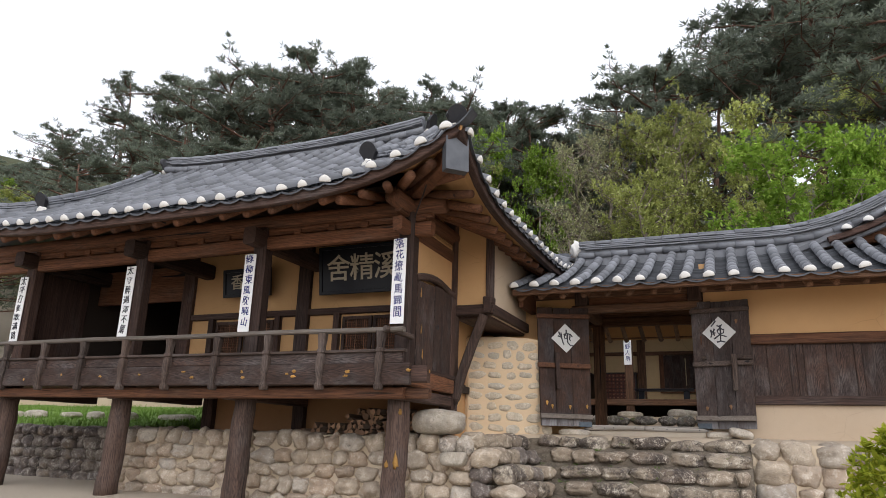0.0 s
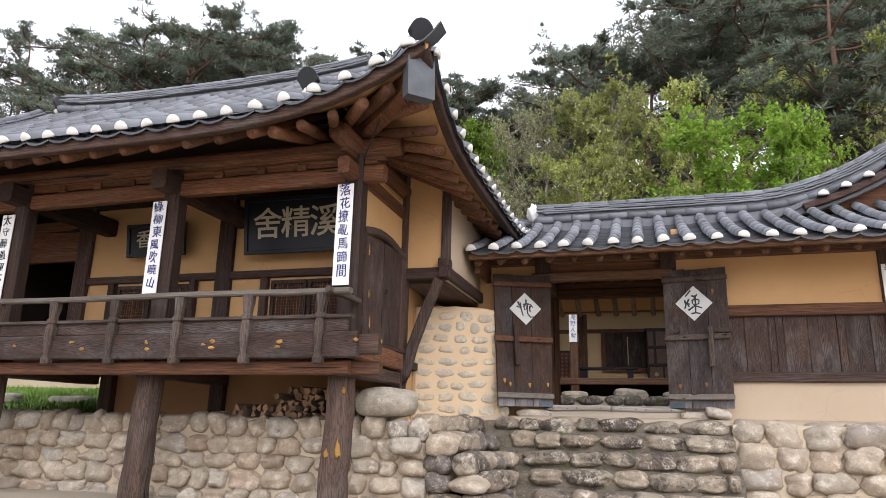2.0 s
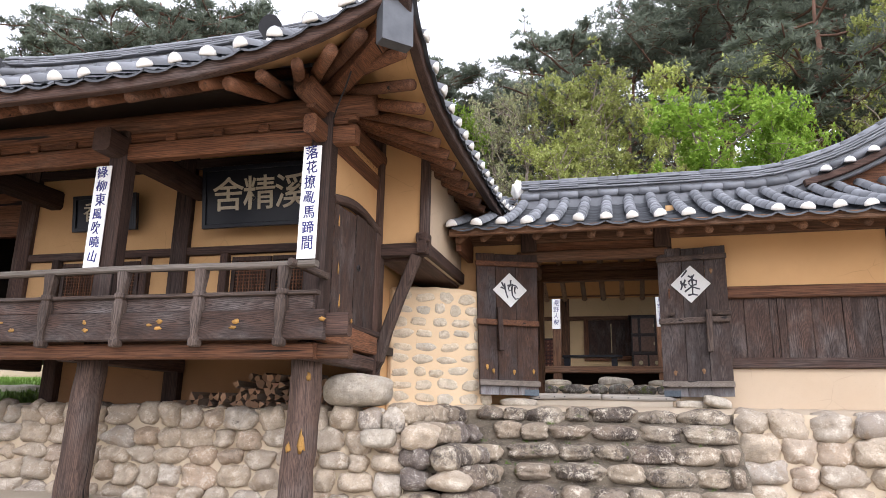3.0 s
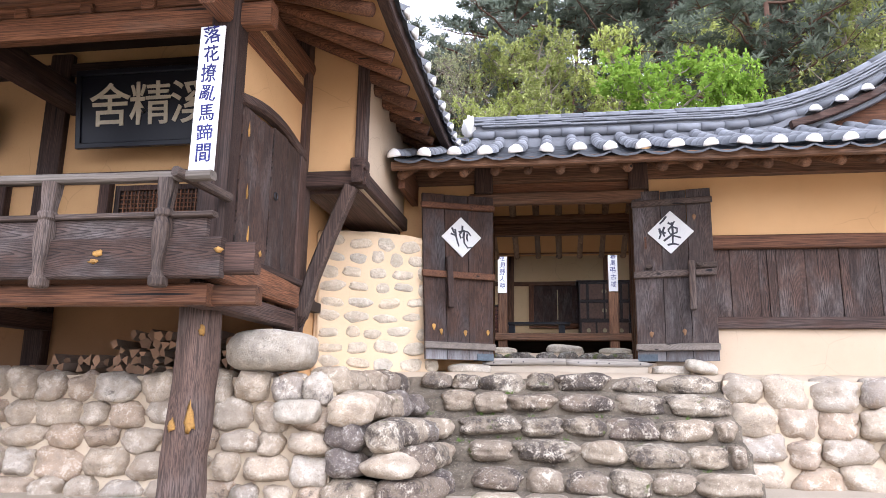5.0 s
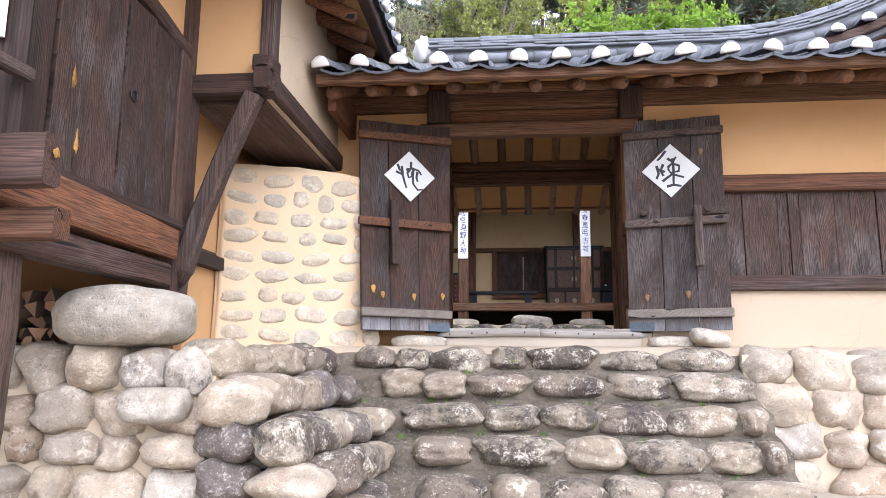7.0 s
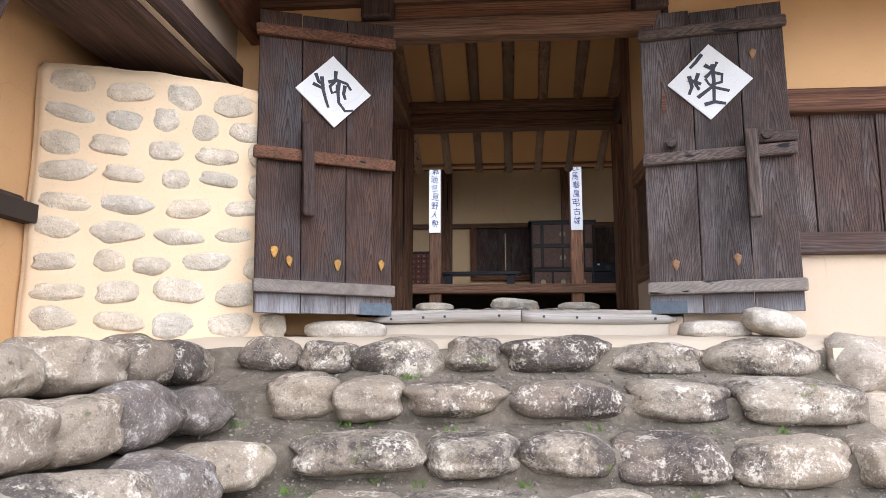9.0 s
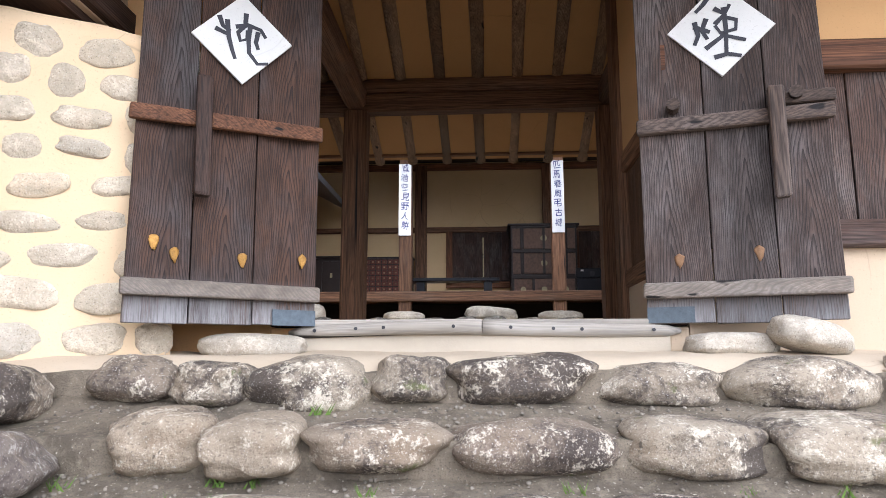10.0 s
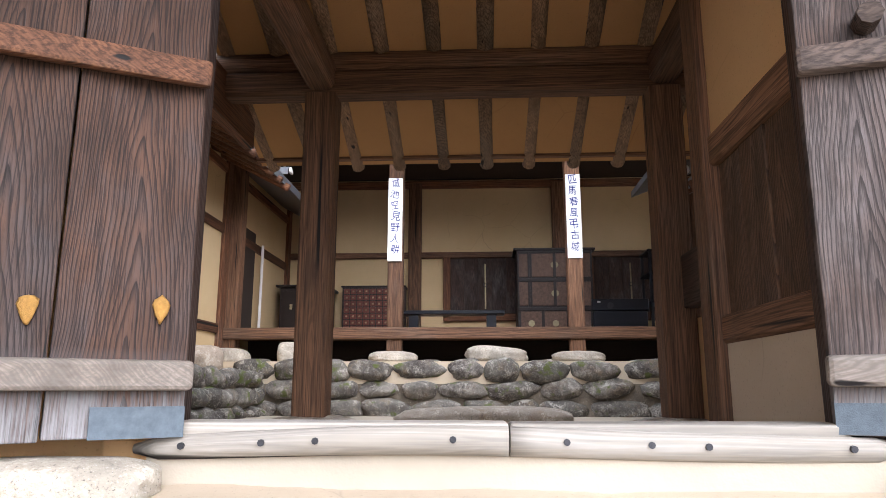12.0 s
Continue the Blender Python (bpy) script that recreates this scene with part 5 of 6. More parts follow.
for v in rim["geom"]:
    if isinstance(v, bmesh.types.BMVert):
        v.co.y += 0.36
bmesh.ops.recalc_face_normals(bm, faces=bm.faces[:])
bmesh.ops.bevel(bm, geom=[e for e in bm.edges if e.calc_face_angle(0) > 1.0], offset=0.022, segments=3, affect="EDGES")
bm.transform(STUD)
part("clay_core", bm, studded_clay, studded, "", True)
stud = [rock_mesh(80 + k, 4, stud_stone, rng.uniform(2.0, 2.5), 0.20) for k in range(14)]
for r in range(9):
    z = 1.40 + 0.155 * r
    x = 0.03 + rng.uniform(0.0, 0.05)
    while x < LEN - 0.06:
        w = rng.choice((0.15, 0.19, 0.22, 0.25, 0.27))
        h = rng.uniform(0.038, 0.058) if w > 0.16 else rng.uniform(0.045, 0.072)
        if r == 8:
            h *= 1.15
        put(rng.choice(stud), STUD @ pose(x + w / 2, 0.012, z + rng.uniform(-0.018, 0.018), rng.uniform(-6, 6), rng.uniform(-10, 10), 0) @ Matrix.Diagonal((w / 2, 0.034, h * 1.2, 1)), studded, "stone")
        x += w + rng.uniform(0.025, 0.06)

# boulders
def boulder(name, x, y, z, sx, sy, sz, label, mat, seed, p=3.0, rz=0, ry=0):
    ob = new(name, rock_mesh(seed, 4, mat, p, 0.10))
    ob.matrix_basis = pose(x, y, z, 0, ry, rz) @ Matrix.Diagonal((sx, sy, sz, 1))
    return tagged(ob, label, "boulder")


boulder("boulder", -3.50, 8.25, 1.42, 0.325, 0.28, 0.155, "large pale rounded boulder on top of the stone wall", pale_stone, 90, 3.4)
boulder("loose_rock", 0.02, 10.36, 1.395, 0.155, 0.12, 0.068, "pale loose rock by the gate", pale_stone, 91, 2.6, 10, 14)
boulder("loose_rock", -0.24, 10.50, 1.365, 0.18, 0.13, 0.055, "flat pale rock under the gate post", pale_stone, 92)
boulder("loose_rock", -2.27, 10.53, 1.36, 0.23, 0.13, 0.06, "flat pale rock under the gate post", pale_stone, 93)
boulder("white_stone", -3.2, 8.04, 0.985, 0.155, 0.12, 0.085, "bright white squarish stone set in the field-stone wall", pale_stone, 96, 4.5)
boulder("stepping_slab", -1.32, 14.55, 1.31, 0.68, 0.36, 0.11, "grey flat stone slab lying in the court", wall_stone, 94, 4.0)

# ---- main house ----
house = thing("main_house", (-1.2, 19, 1.86), "timber and clay main house with an open plank hall", "house")
setting("house_platform", box(-9, 9, 16.95, 22, 0.2, 1.86), mortar, "pale clay platform under the main house", "platform")
stone_wall("platform_wall", "mossy field-stone edge of the house platform", (-4.2, 16.93), (3.0, 16.93), 1.2, 1.88, 3, moss_rocks, tread, 0.35, 0.65, batter=0.04)
stone_wall("platform_wall_side", "field-stone edge of the side platform", (-3.95, 12.6), (-3.85, 16.9), 1.2, 1.75, 3, moss_rocks, tread, 0.3, 0.5, batter=0.04)
setting("side_platform", box(-6, -3.95, 12.6, 16.95, 1.2, 1.72), pale_clay, "pale clay side platform", "platform")
for x in (-4.5, -2.4, -0.14, 2.15):
    part("front_post", beam((x, 17.62, 1.98), (x, 17.62, 4.95), 0.19, 0.19, bevel=0.012), light_z, house)
for x, w, h in ((-2.40, 0.30, 0.07), (-0.14, 0.32, 0.07), (2.1, 0.25, 0.13), (-4.45, 0.25, 0.1), (-3.7, 0.13, 0.15)):
    boulder("foundation_stone", x, 17.5, 1.90 + h * 0.4, w, 0.22, h, "pale stone under a house post", pale_stone, 95)
boulder("stepping_stone", -1.15, 17.15, 1.94, 0.36, 0.16, 0.10, "pale slanting stone in front of the hall", pale_stone, 97, 3.2, 0, 4)
part("floor_edge", beam((-4.55, 17.55, 2.225), (2.3, 17.55, 2.225), 0.13, 0.145, bevel=0.012), light_x, house)
part("hall_floor", box(-4.6, 6, 17.6, 20.4, 2.2, 2.29), brown_x, house)
# Dark sheet in the gap below the floor, shade given as colour.
part("underfloor", box(-6, 6, 18.6, 18.7, 1.86, 2.2), shade_lining, house)
part("rear_wall", box(-4.7, 6, 20.4, 20.5, 2.2, 5.2), cream, house)
part("rail", box(-4.7, 6, 20.33, 20.41, 3.70, 3.80, 0.01), light_x, house)
part("rail", box(-4.7, 6, 20.33, 20.41, 4.92, 5.05, 0.01), brown_x, house)
for x in (-2.42, 0.0, 2.3):
    part("rear_post", box(x - 0.11, x + 0.11, 20.30, 20.42, 2.28, 5.0, 0.012), light_z, house)
part("eave_beam", beam((-5, 17.6, 4.72), (6, 17.6, 4.72), 0.16, 0.2, bevel=0.02), brown_x, house)
# The hall ceiling's dimness comes from its near-black colour.
part("ceiling", sheet(lambda x, y: (x, y, 4.95 + 0.24 * (y - 16.6) if y < 19 else 5.53 - 0.25 * (y - 19)), [-8, 8], span(16.6, 21.5, 8), 0.1), shade_lining, house)
part("roof", sheet(lambda x, y: (x, y, 5.12 + 0.40 * (y - 16.5) if y < 19 else 6.12 - 0.4 * (y - 19)), [-8.5, 8.5], span(16.5, 22.5, 8), 0.08), tile_joined, house)
x = -5
while x < 5:
    rafter((x, 16.65, 4.90), (x, 18.9, 5.44), 0.06, brown_y, house)
    x += 0.33
# west range of the court
range_w = thing("west_range", (-4.6, 15, 1.75), "clay-walled side range with lattice doors and tiled eave", "house")
part("wall", box(-4.7, -4.6, 12.4, 20.4, 1.75, 4.6), cream, range_w)
for y in (14.2, 17.45, 20.3):
    part("post", box(-4.72, -4.55, y - 0.09, y + 0.09, 1.75, 4.6, 0.012), brown_z, range_w)
for z in (2.28, 3.55, 4.35):
    part("rail", box(-4.66, -4.565, 12.4, 20.2, z - 0.06, z + 0.06, 0.01), brown_y, range_w)
part("roof", sheet(lambda x, y: (x, y, 4.15 + 0.55 * (-3.75 - x)), span(-7.5, -3.75, 6), [12.0, 20], 0.10), tile_joined, range_w)
y = 12.4
while y < 17.3:
    rafter((-3.72, y, 4.02), (-4.8, y, 4.60), 0.055, brown_x, range_w)
    put(cover, pose(-3.72, y, 4.22, 0, -28, 90) , range_w, "cover_tile")
    put(plug, pose(-3.70, y, 4.22, 0, 0, 90), range_w, "lime_plug")
    y += 0.32
range_e = thing("east_range", (2.4, 15, 1.75), "clay-walled side range of the court", "house")
part("wall", box(1.9, 2.0, 13.0, 17.4, 1.25, 4.4), cream, range_e)
part("roof", sheet(lambda x, y: (x, y, 3.95 + 0.5 * (x - 1.1)), span(1.1, 5, 6), [12.9, 17.5], 0.10), tile_joined, range_e)
y = 13.2
while y < 17.3:
    rafter((1.08, y, 3.84), (2.1, y, 4.35), 0.055, brown_x, range_e)
    put(plug, pose(1.06, y, 4.0, 0, 0, -90), range_e, "lime_plug")
    y += 0.32

# ---- furnishings of the gate and pavilion ----
def glyph(ch, size):
    me = GLYPHS[ch].copy()
    me.transform(Matrix.Diagonal((size, 0.3, size, 1)))
    return me


def banner(x, y, z0, z1, w, text, inkmat, on, tilt=0.0):
    b = thing("hanging_board", (x, y, z0), "long white board with inked characters hung on " + on, "board", "poem boards on the posts")
    t = Matrix.Translation((x, y, (z0 + z1) / 2)) @ pose(0, 0, 0, 0, tilt)

    def at(bm):
        bm.transform(t)
        return bm
    part("board", at(box(-w / 2, w / 2, 0, 0.014, -(z1 - z0) / 2, (z1 - z0) / 2, 0.003)), paper_white, b)
    n = len(text)
    for k, ch in enumerate(text):
        me = glyph(ch, w * 0.70)
        me.materials.clear()
        me.materials.append(inkmat)
        z = (z1 - z0) * (0.43 - 0.80 * k / (n - 1))
        me.transform(t @ Matrix.Translation((rng.uniform(-0.012, 0.012), -0.003, z)) @ pose(0, 0, 0, 0, rng.uniform(-12, 12)) @ Matrix.Shear("XZ", 4, (0.12, 0)) @ Matrix.Diagonal((rng.uniform(0.8, 1.05), 1, rng.uniform(0.9, 1.15), 1)))
        part("character", me, None, b)
    return b


banner(-3.70, 7.315, 2.53, 3.60, 0.18, "落花撩亂馬蹄間", blue_ink, "a pavilion post")
banner(-5.97, 7.315, 2.49, 3.57, 0.18, "綠柳東風吹曉山", blue_ink, "a pavilion post")
banner(-8.13, 7.315, 2.46, 3.55, 0.18, "太守醉過渾不解", ink, "a pavilion post")
banner(-10.42, 7.315, 2.44, 3.53, 0.18, "太平打麥歌滿路", ink, "a pavilion post")
banner(-2.405, 17.50, 3.13, 4.22, 0.185, "城池空見野人畊", blue_ink, "a hall post")
banner(-0.14, 17.50, 3.15, 4.24, 0.185, "匹馬春風弔古城", blue_ink, "a hall post")
banner(2.15, 10.635, 2.3, 3.25, 0.17, "春風古城", blue_ink, "the corner post")


def plaque(x0, x1, y, z0, z1, text, size, label, tilt):
    b = thing("name_board", ((x0 + x1) / 2, y, z0), label, "name board")
    t = Matrix.Translation(((x0 + x1) / 2, y, z0)) @ pose(0, 0, 0, tilt)
    w, h = x1 - x0, z1 - z0

    def at(bm):
        bm.transform(t)
        return bm
    part("panel", at(box(-w / 2, w / 2, 0, 0.03, 0, h, 0.004)), black_lacquer, b)
    for a in ((-w / 2, w / 2, -0.02, 0.035, -0.03, 0.02), (-w / 2, w / 2, -0.02, 0.035, h - 0.02, h + 0.03), (-w / 2 - 0.03, -w / 2 + 0.02, -0.02, 0.035, -0.03, h + 0.03), (w / 2 - 0.02, w / 2 + 0.03, -0.02, 0.035, -0.03, h + 0.03)):
        part("frame", at(box(*a, 0.006)), black_lacquer, b)
    for k, ch in enumerate(text):
        me = glyph(ch, size)
        me.materials.clear()
        me.materials.append(gilt)
        me.transform(t @ Matrix.Translation((w * ((k + 0.5) / len(text) - 0.5) * 0.85, -0.006, h * 0.5)) @ Matrix.Shear("XZ", 4, (0.1, 0)))
        part("character", me, None, b)


plaque(-5.63, -4.23, 8.60, 3.27, 3.93, "舍精溪", 0.42, "large black name board with gilt characters under the eave", 8)
plaque(-7.51, -6.65, 8.68, 3.34, 3.73, "香月", 0.26, "small black name board with gilt characters on the clay wall", 8)


def lattice(parent, x0, x1, y, z0, z1, nx, nz, along="x", name="lattice_window"):
    """A wooden lattice leaf with a backing sheet painted as dark as the shaded rooms."""
    def bx(a0, a1, b0, b1, c0, c1, bev=0.003):
        return box(a0, a1, y + b0, y + b1, c0, c1, bev) if along == "x" else box(y + b0, y + b1, a0, a1, c0, c1, bev)
    w = part(name, bx(x0 + 0.02, x1 - 0.02, 0.020, 0.026, z0, z1), shade_lining, parent)
    for a in ((x0, x0 + 0.05, z0, z1), (x1 - 0.05, x1, z0, z1), (x0 + 0.05, x1 - 0.05, z0, z0 + 0.05), (x0 + 0.05, x1 - 0.05, z1 - 0.05, z1)):
        part("frame", bx(a[0], a[1], -0.012, 0.022, a[2], a[3]), dark_z, w)
    for k in range(1, nx):
        c = x0 + 0.05 + (x1 - x0 - 0.1) * k / nx
        part("bar", bx(c - 0.005, c + 0.005, 0.0, 0.014, z0 + 0.05, z1 - 0.05, 0), brown_z, w)
    for k in range(1, nz):
        c = z0 + 0.05 + (z1 - z0 - 0.1) * k / nz
        part("bar", bx(x0 + 0.05, x1 - 0.05, 0.003, 0.017, c - 0.005, c + 0.005, 0), brown_x, w)


for x0 in (-5.35, -4.83):
    lattice(pavilion, x0, x0 + 0.50, 8.80, 2.16, 2.94, 11, 17)
for x0 in (-7.72, -7.14):
    lattice(pavilion, x0, x0 + 0.54, 8.80, 2.16, 2.94, 12, 17)
for x in (-5.46, -4.26, -7.83, -6.53):
    part("window_jamb", box(x - 0.05, x + 0.05, 8.78, 8.87, 2.1, 3.0, 0.008), dark_z, pavilion)

# side doors of the pavilion
for y0, y1, n in ((7.57, 8.10, 3), (8.11, 8.66, 2)):
    d = part("side_door", box(-3.59, -3.575, y0, y1, 2.04, 3.12), dark_z, pavilion, "closed dark planked shutter door")
    ys2 = span(y0, y1, n)
    for a, b2 in zip(ys2, ys2[1:]):
        part("plank", grain(box(-3.576, -3.548 + rng.uniform(-0.004, 0.006), a + 0.002, b2 - 0.002, 2.03 + rng.uniform(-0.01, 0.01), 3.14 + rng.uniform(-0.02, 0.02), 0.004), 1, 2), dark_plank, d)
pts = [(-3.57, y, 3.14 + 0.10 * math.sin(math.pi * (y - 7.5) / 1.25)) for y in span(7.5, 8.78, 8)]
part("door_lintel", poly_beam(pts, 0.10, 0.09, 0.02), dark_y, pavilion, "gently arched door lintel")
part("door_sill", beam((-3.55, 7.5, 2.01), (-3.55, 8.75, 2.01), 0.12, 0.06, bevel=0.012), dark_y, pavilion)
part("door_jamb", box(-3.60, -3.53, 8.67, 8.80, 2.0, 3.2, 0.012), dark_z, pavilion)
part("door_ring", tube([(-3.535, 8.19 + 0.03 * math.cos(a), 2.62 + 0.03 * math.sin(a)) for a in span(0, 2 * math.pi, 14)], 0.006, seg=6), iron, pavilion, "iron ring")


def knot(parent, p, w, h, seed, drip=0.0, nrm=(0, -1, 0)):
    """A flattened blob of orange resin on a timber face."""
    n = Vector(nrm).normalized()
    u = n.cross(Vector((0, 0, 1))).normalized()
    bm = bmesh.new()
    bmesh.ops.create_icosphere(bm, subdivisions=2, radius=1.0)
    for v in bm.verts:
        q = v.co
        k = 1 + 0.75 * noise.noise(q * 1.6 + Vector((seed, seed * 2.1, 0)))
        zz = q.z * h * (1 + (drip if q.z > 0 else 0))
        ww = w * (1 - (0.65 * q.z if q.z > 0 and drip else 0))
        v.co = Vector(p) + u * q.x * ww * k + n * q.y * 0.005 + Vector((0, 0, zz * k))
    part("resin_knot", bm, resin, parent, "orange resin knot", True)


knot(pavilion, (-3.625, 7.305, 0.93), 0.034, 0.055, 1, 1.4)
knot(pavilion, (-3.735, 7.298, 0.91), 0.025, 0.036, 2, 0.3)
knot(pavilion, (-3.60, 7.325, 1.50), 0.020, 0.034, 3)
for k, (x, z) in enumerate(((-3.34, 1.94), (-4.12, 1.93), (-4.14, 1.88), (-4.85, 1.94), (-4.95, 1.91), (-4.86, 1.88), (-5.62, 1.94), (-5.6, 1.87), (-6.4, 1.88), (-6.55, 1.95), (-7.3, 1.92), (-8.0, 1.9), (-8.75, 1.93), (-9.5, 1.87))):
    knot(pavilion, (x, 6.953, z), rng.uniform(0.016, 0.036), rng.uniform(0.011, 0.022), 5 + k)
for k, (y, z) in enumerate(((7.66, 2.95), (7.70, 2.50), (7.76, 2.2))):
    knot(pavilion, (-3.545, y, z), 0.016, 0.034, 30 + k, 1.0, (1, 0, 0))
knot(pavilion, (-3.128, 7.06, 1.93), 0.02, 0.02, 50, 0, (1, 0, 0))


# dressing of the two gate leaves
brass_knot = simple("wood_knot", (0.20, 0.11, 0.055), 0.7, 0, 0.5, 40, 0.4)
def on_leaf(L, name, bm, mat, label="", smooth=False):
    door, turn, w, H, sag = L
    warp(bm, w, H, sag)
    bm.transform(turn)
    if turn.determinant() < 0:
        bmesh.ops.reverse_faces(bm, faces=bm.faces[:])
    return part(name, bm, mat, door, label, smooth)


def brush(L, x, z, size, strokes):
    """Brush strokes as flat ribbons, given in units of the paper's half-width."""
    for st in strokes:
        bm = bmesh.new()
        rows = []
        for k, (a, b2) in enumerate(st):
            p0, p1 = st[max(0, k - 1)], st[min(len(st) - 1, k + 1)]
            d = Vector((p1[0] - p0[0], p1[1] - p0[1])).normalized()
            wd = 0.045 * (1.15 - 0.5 * k / len(st))
            rows.append([bm.verts.new((x + (a + s * -d.y * wd) * size, yy, z + (b2 + s * d.x * wd) * size)) for s, yy in ((-1, 0.0375), (1, 0.0375))])
        for r0, r1 in zip(rows, rows[1:]):
            bm.faces.new((r0[0], r1[0], r1[1], r0[1]))
        on_leaf(L, "brush_stroke", bm, ink)


def paper(L, x, z, r):
    bm = bmesh.new()
    f = [bm.verts.new((x + a * r, 0.035, z + b2 * r)) for a, b2 in ((-1, 0.02), (-0.02, -1), (1, -0.03), (0.02, 1))]
    g = [bm.verts.new((v.co.x, 0.022, v.co.z)) for v in f]
    bm.faces.new(f)
    for k in range(4):
        bm.faces.new((f[k], g[k], g[(k + 1) % 4], f[(k + 1) % 4]))
    on_leaf(L, "paper_charm", bm, aged_paper, "white paper diamond with an inked sign")


aged_paper = plaster("weathered_white_paper", (0.66, 0.66, 0.64), (0.56, 0.56, 0.55))
# left leaf: distances run from the hinge, so away from the opening
paper(left_leaf, 0.368, 1.318, 0.225)
brush(left_leaf, 0.368, 1.318, 0.225, [[(-a, b2) for a, b2 in st] for st in (
    ((-0.48, 0.45), (-0.40, 0.22), (-0.25, 0.12)), ((-0.55, 0.15), (-0.30, 0.05)), ((-0.32, 0.38), (-0.28, 0.0), (-0.2, -0.3), (-0.14, -0.48)),
    ((0.05, 0.58), (0.04, 0.3), (-0.10, 0.12), (-0.05, -0.06), (0.08, 0.0), (0.08, 0.2)), ((-0.15, 0.24), (0.1, 0.32), (0.35, 0.25), (0.46, 0.08)),
    ((0.14, 0.3), (0.11, 0.0), (0.13, -0.3), (0.3, -0.52), (0.52, -0.48)), ((0.30, 0.2), (0.26, -0.05), (0.31, -0.2)))])
paper(right_leaf, 0.38, 1.343, 0.232)
brush(right_leaf, 0.38, 1.343, 0.232, [[(-0.15, 0.75), (-0.3, 0.55), (-0.45, 0.4)], [(-0.48, 0.2), (-0.42, -0.1), (-0.5, -0.3)], [(-0.25, 0.25), (-0.35, 0.0), (-0.25, -0.2)], [(-0.5, 0.1), (-0.2, -0.05)], [(-0.1, 0.45), (0.1, 0.3), (0.2, 0.5)], [(0.08, 0.45), (0.1, 0.0), (0.08, -0.55)], [(-0.1, 0.1), (0.05, 0.25), (0.3, 0.15), (0.28, -0.05), (0.0, -0.1), (-0.1, 0.08)], [(-0.3, -0.4), (0.05, -0.15), (0.45, -0.3)], [(-0.15, -0.6), (0.1, -0.55), (0.35, -0.62)]])
on_leaf(left_leaf, "wooden_latch", box(0.495, 0.56, 0.06, 0.115, 0.53, 1.085, 0.015, 0.004), dark_z, "upright wooden latch bar")
on_leaf(right_leaf, "wooden_latch", box(0.545, 0.61, 0.06, 0.115, 0.51, 1.015, 0.012, 0.004), grey_z, "upright wooden latch bar")
on_leaf(right_leaf, "sliding_bar", box(0.60, 0.82, 0.025, 0.06, 0.94, 1.0, 0.012, 0.003), grey_x)
for x in (0.155, 0.66):
    on_leaf(right_leaf, "peg", tube([(x, 0.02, 0.985), (x, 0.085, 0.985)], 0.030, seg=8), grey_x)
for L, pts in ((left_leaf, ((0.338, 0.288), (0.068, 0.302), (0.618, 0.29), (0.70, 0.34))), (right_leaf, ((0.148, 0.282), (0.473, 0.302), (0.62, 1.50)))):
    for k, (x, z) in enumerate(pts):
        bm = bmesh.new()
        bmesh.ops.create_icosphere(bm, subdivisions=2, radius=1.0)
        for v in bm.verts:
            q = v.co
            kk = 1 + 0.45 * noise.noise(q * 2 + Vector((k, x * 9, 0)))
            v.co = Vector((x + q.x * 0.021 * kk * (1 + (0.62 * q.z if q.z < -0.3 else 0)), 0.024 + q.y * 0.004, z + q.z * (0.021 if q.z > 0 else 0.046) * kk))
        on_leaf(L, "resin_knot", bm, resin if L is left_leaf else brass_knot, "resin-stained knot", True)

# ---- firewood under the pavilion ----
def log_mesh(k):
    r = random.Random(k)
    bm = bmesh.new()
    n = r.choice((3, 4, 5))
    pts = [(math.cos(2 * math.pi * i / n + r.uniform(-0.4, 0.4)) * r.uniform(0.6, 1.1), math.sin(2 * math.pi * i / n + r.uniform(-0.4, 0.4)) * r.uniform(0.6, 1.1)) for i in range(n)]
    a = [bm.verts.new((x, -1, z)) for x, z in pts]
    b2 = [bm.verts.new((x * 0.9, 1, z * 0.95)) for x, z in pts]
    bm.faces.new(a), bm.faces.new(b2[::-1])
    for i in range(n):
        bm.faces.new((a[i], b2[i], b2[(i + 1) % n], a[(i + 1) % n]))
    me = mesh_of(bm, "split_log", cut_wood)
    me.materials.append(bark)
    for p in me.polygons:
        p.material_index = 0 if abs(p.normal.y) > 0.7 else 1
    return me


cut_wood = simple("cut_wood_end", (0.30, 0.18, 0.11), 0.85, 0, 0.4, 25, 0.3, (0.5, 1.25))
bark = simple("bark", (0.22, 0.16, 0.12), 0.9, 0, 0.5, 18, 0.5, (0.6, 1.3))
logs = [log_mesh(k) for k in range(7)]
for row in range(5):
    x = -5.55 + 0.16 * row
    while x < -3.85 + 0.02 * row:
        if not (row > 1 and x < -4.7 and rng.random() < 0.75 - 0.1 * row) and not (row == 4 and rng.random() < 0.4):
            ob = new("split_log", rng.choice(logs))
            s = rng.uniform(0.040, 0.058)
            ob.matrix_basis = pose(x, 8.55 + rng.uniform(-0.06, 0.04), 1.275 + 0.066 * row, rng.uniform(-4, 4), rng.uniform(0, 360), rng.uniform(-9, 9)) @ Matrix.Diagonal((s, 0.2, s, 1))
            tagged(ob, "split firewood log stacked under the pavilion", "firewood", "firewood stack")
        x += rng.uniform(0.075, 0.10)
for k in range(6):
    ob = new("split_log", rng.choice(logs))
    ob.matrix_basis = pose(-3.75 + 0.04 * k, 8.75, 1.27 + 0.04 * k, 0, 30, 80 + 8 * k) @ Matrix.Diagonal((0.03, 0.16, 0.03, 1))
    tagged(ob, "split firewood log stacked under the pavilion", "firewood", "firewood stack")

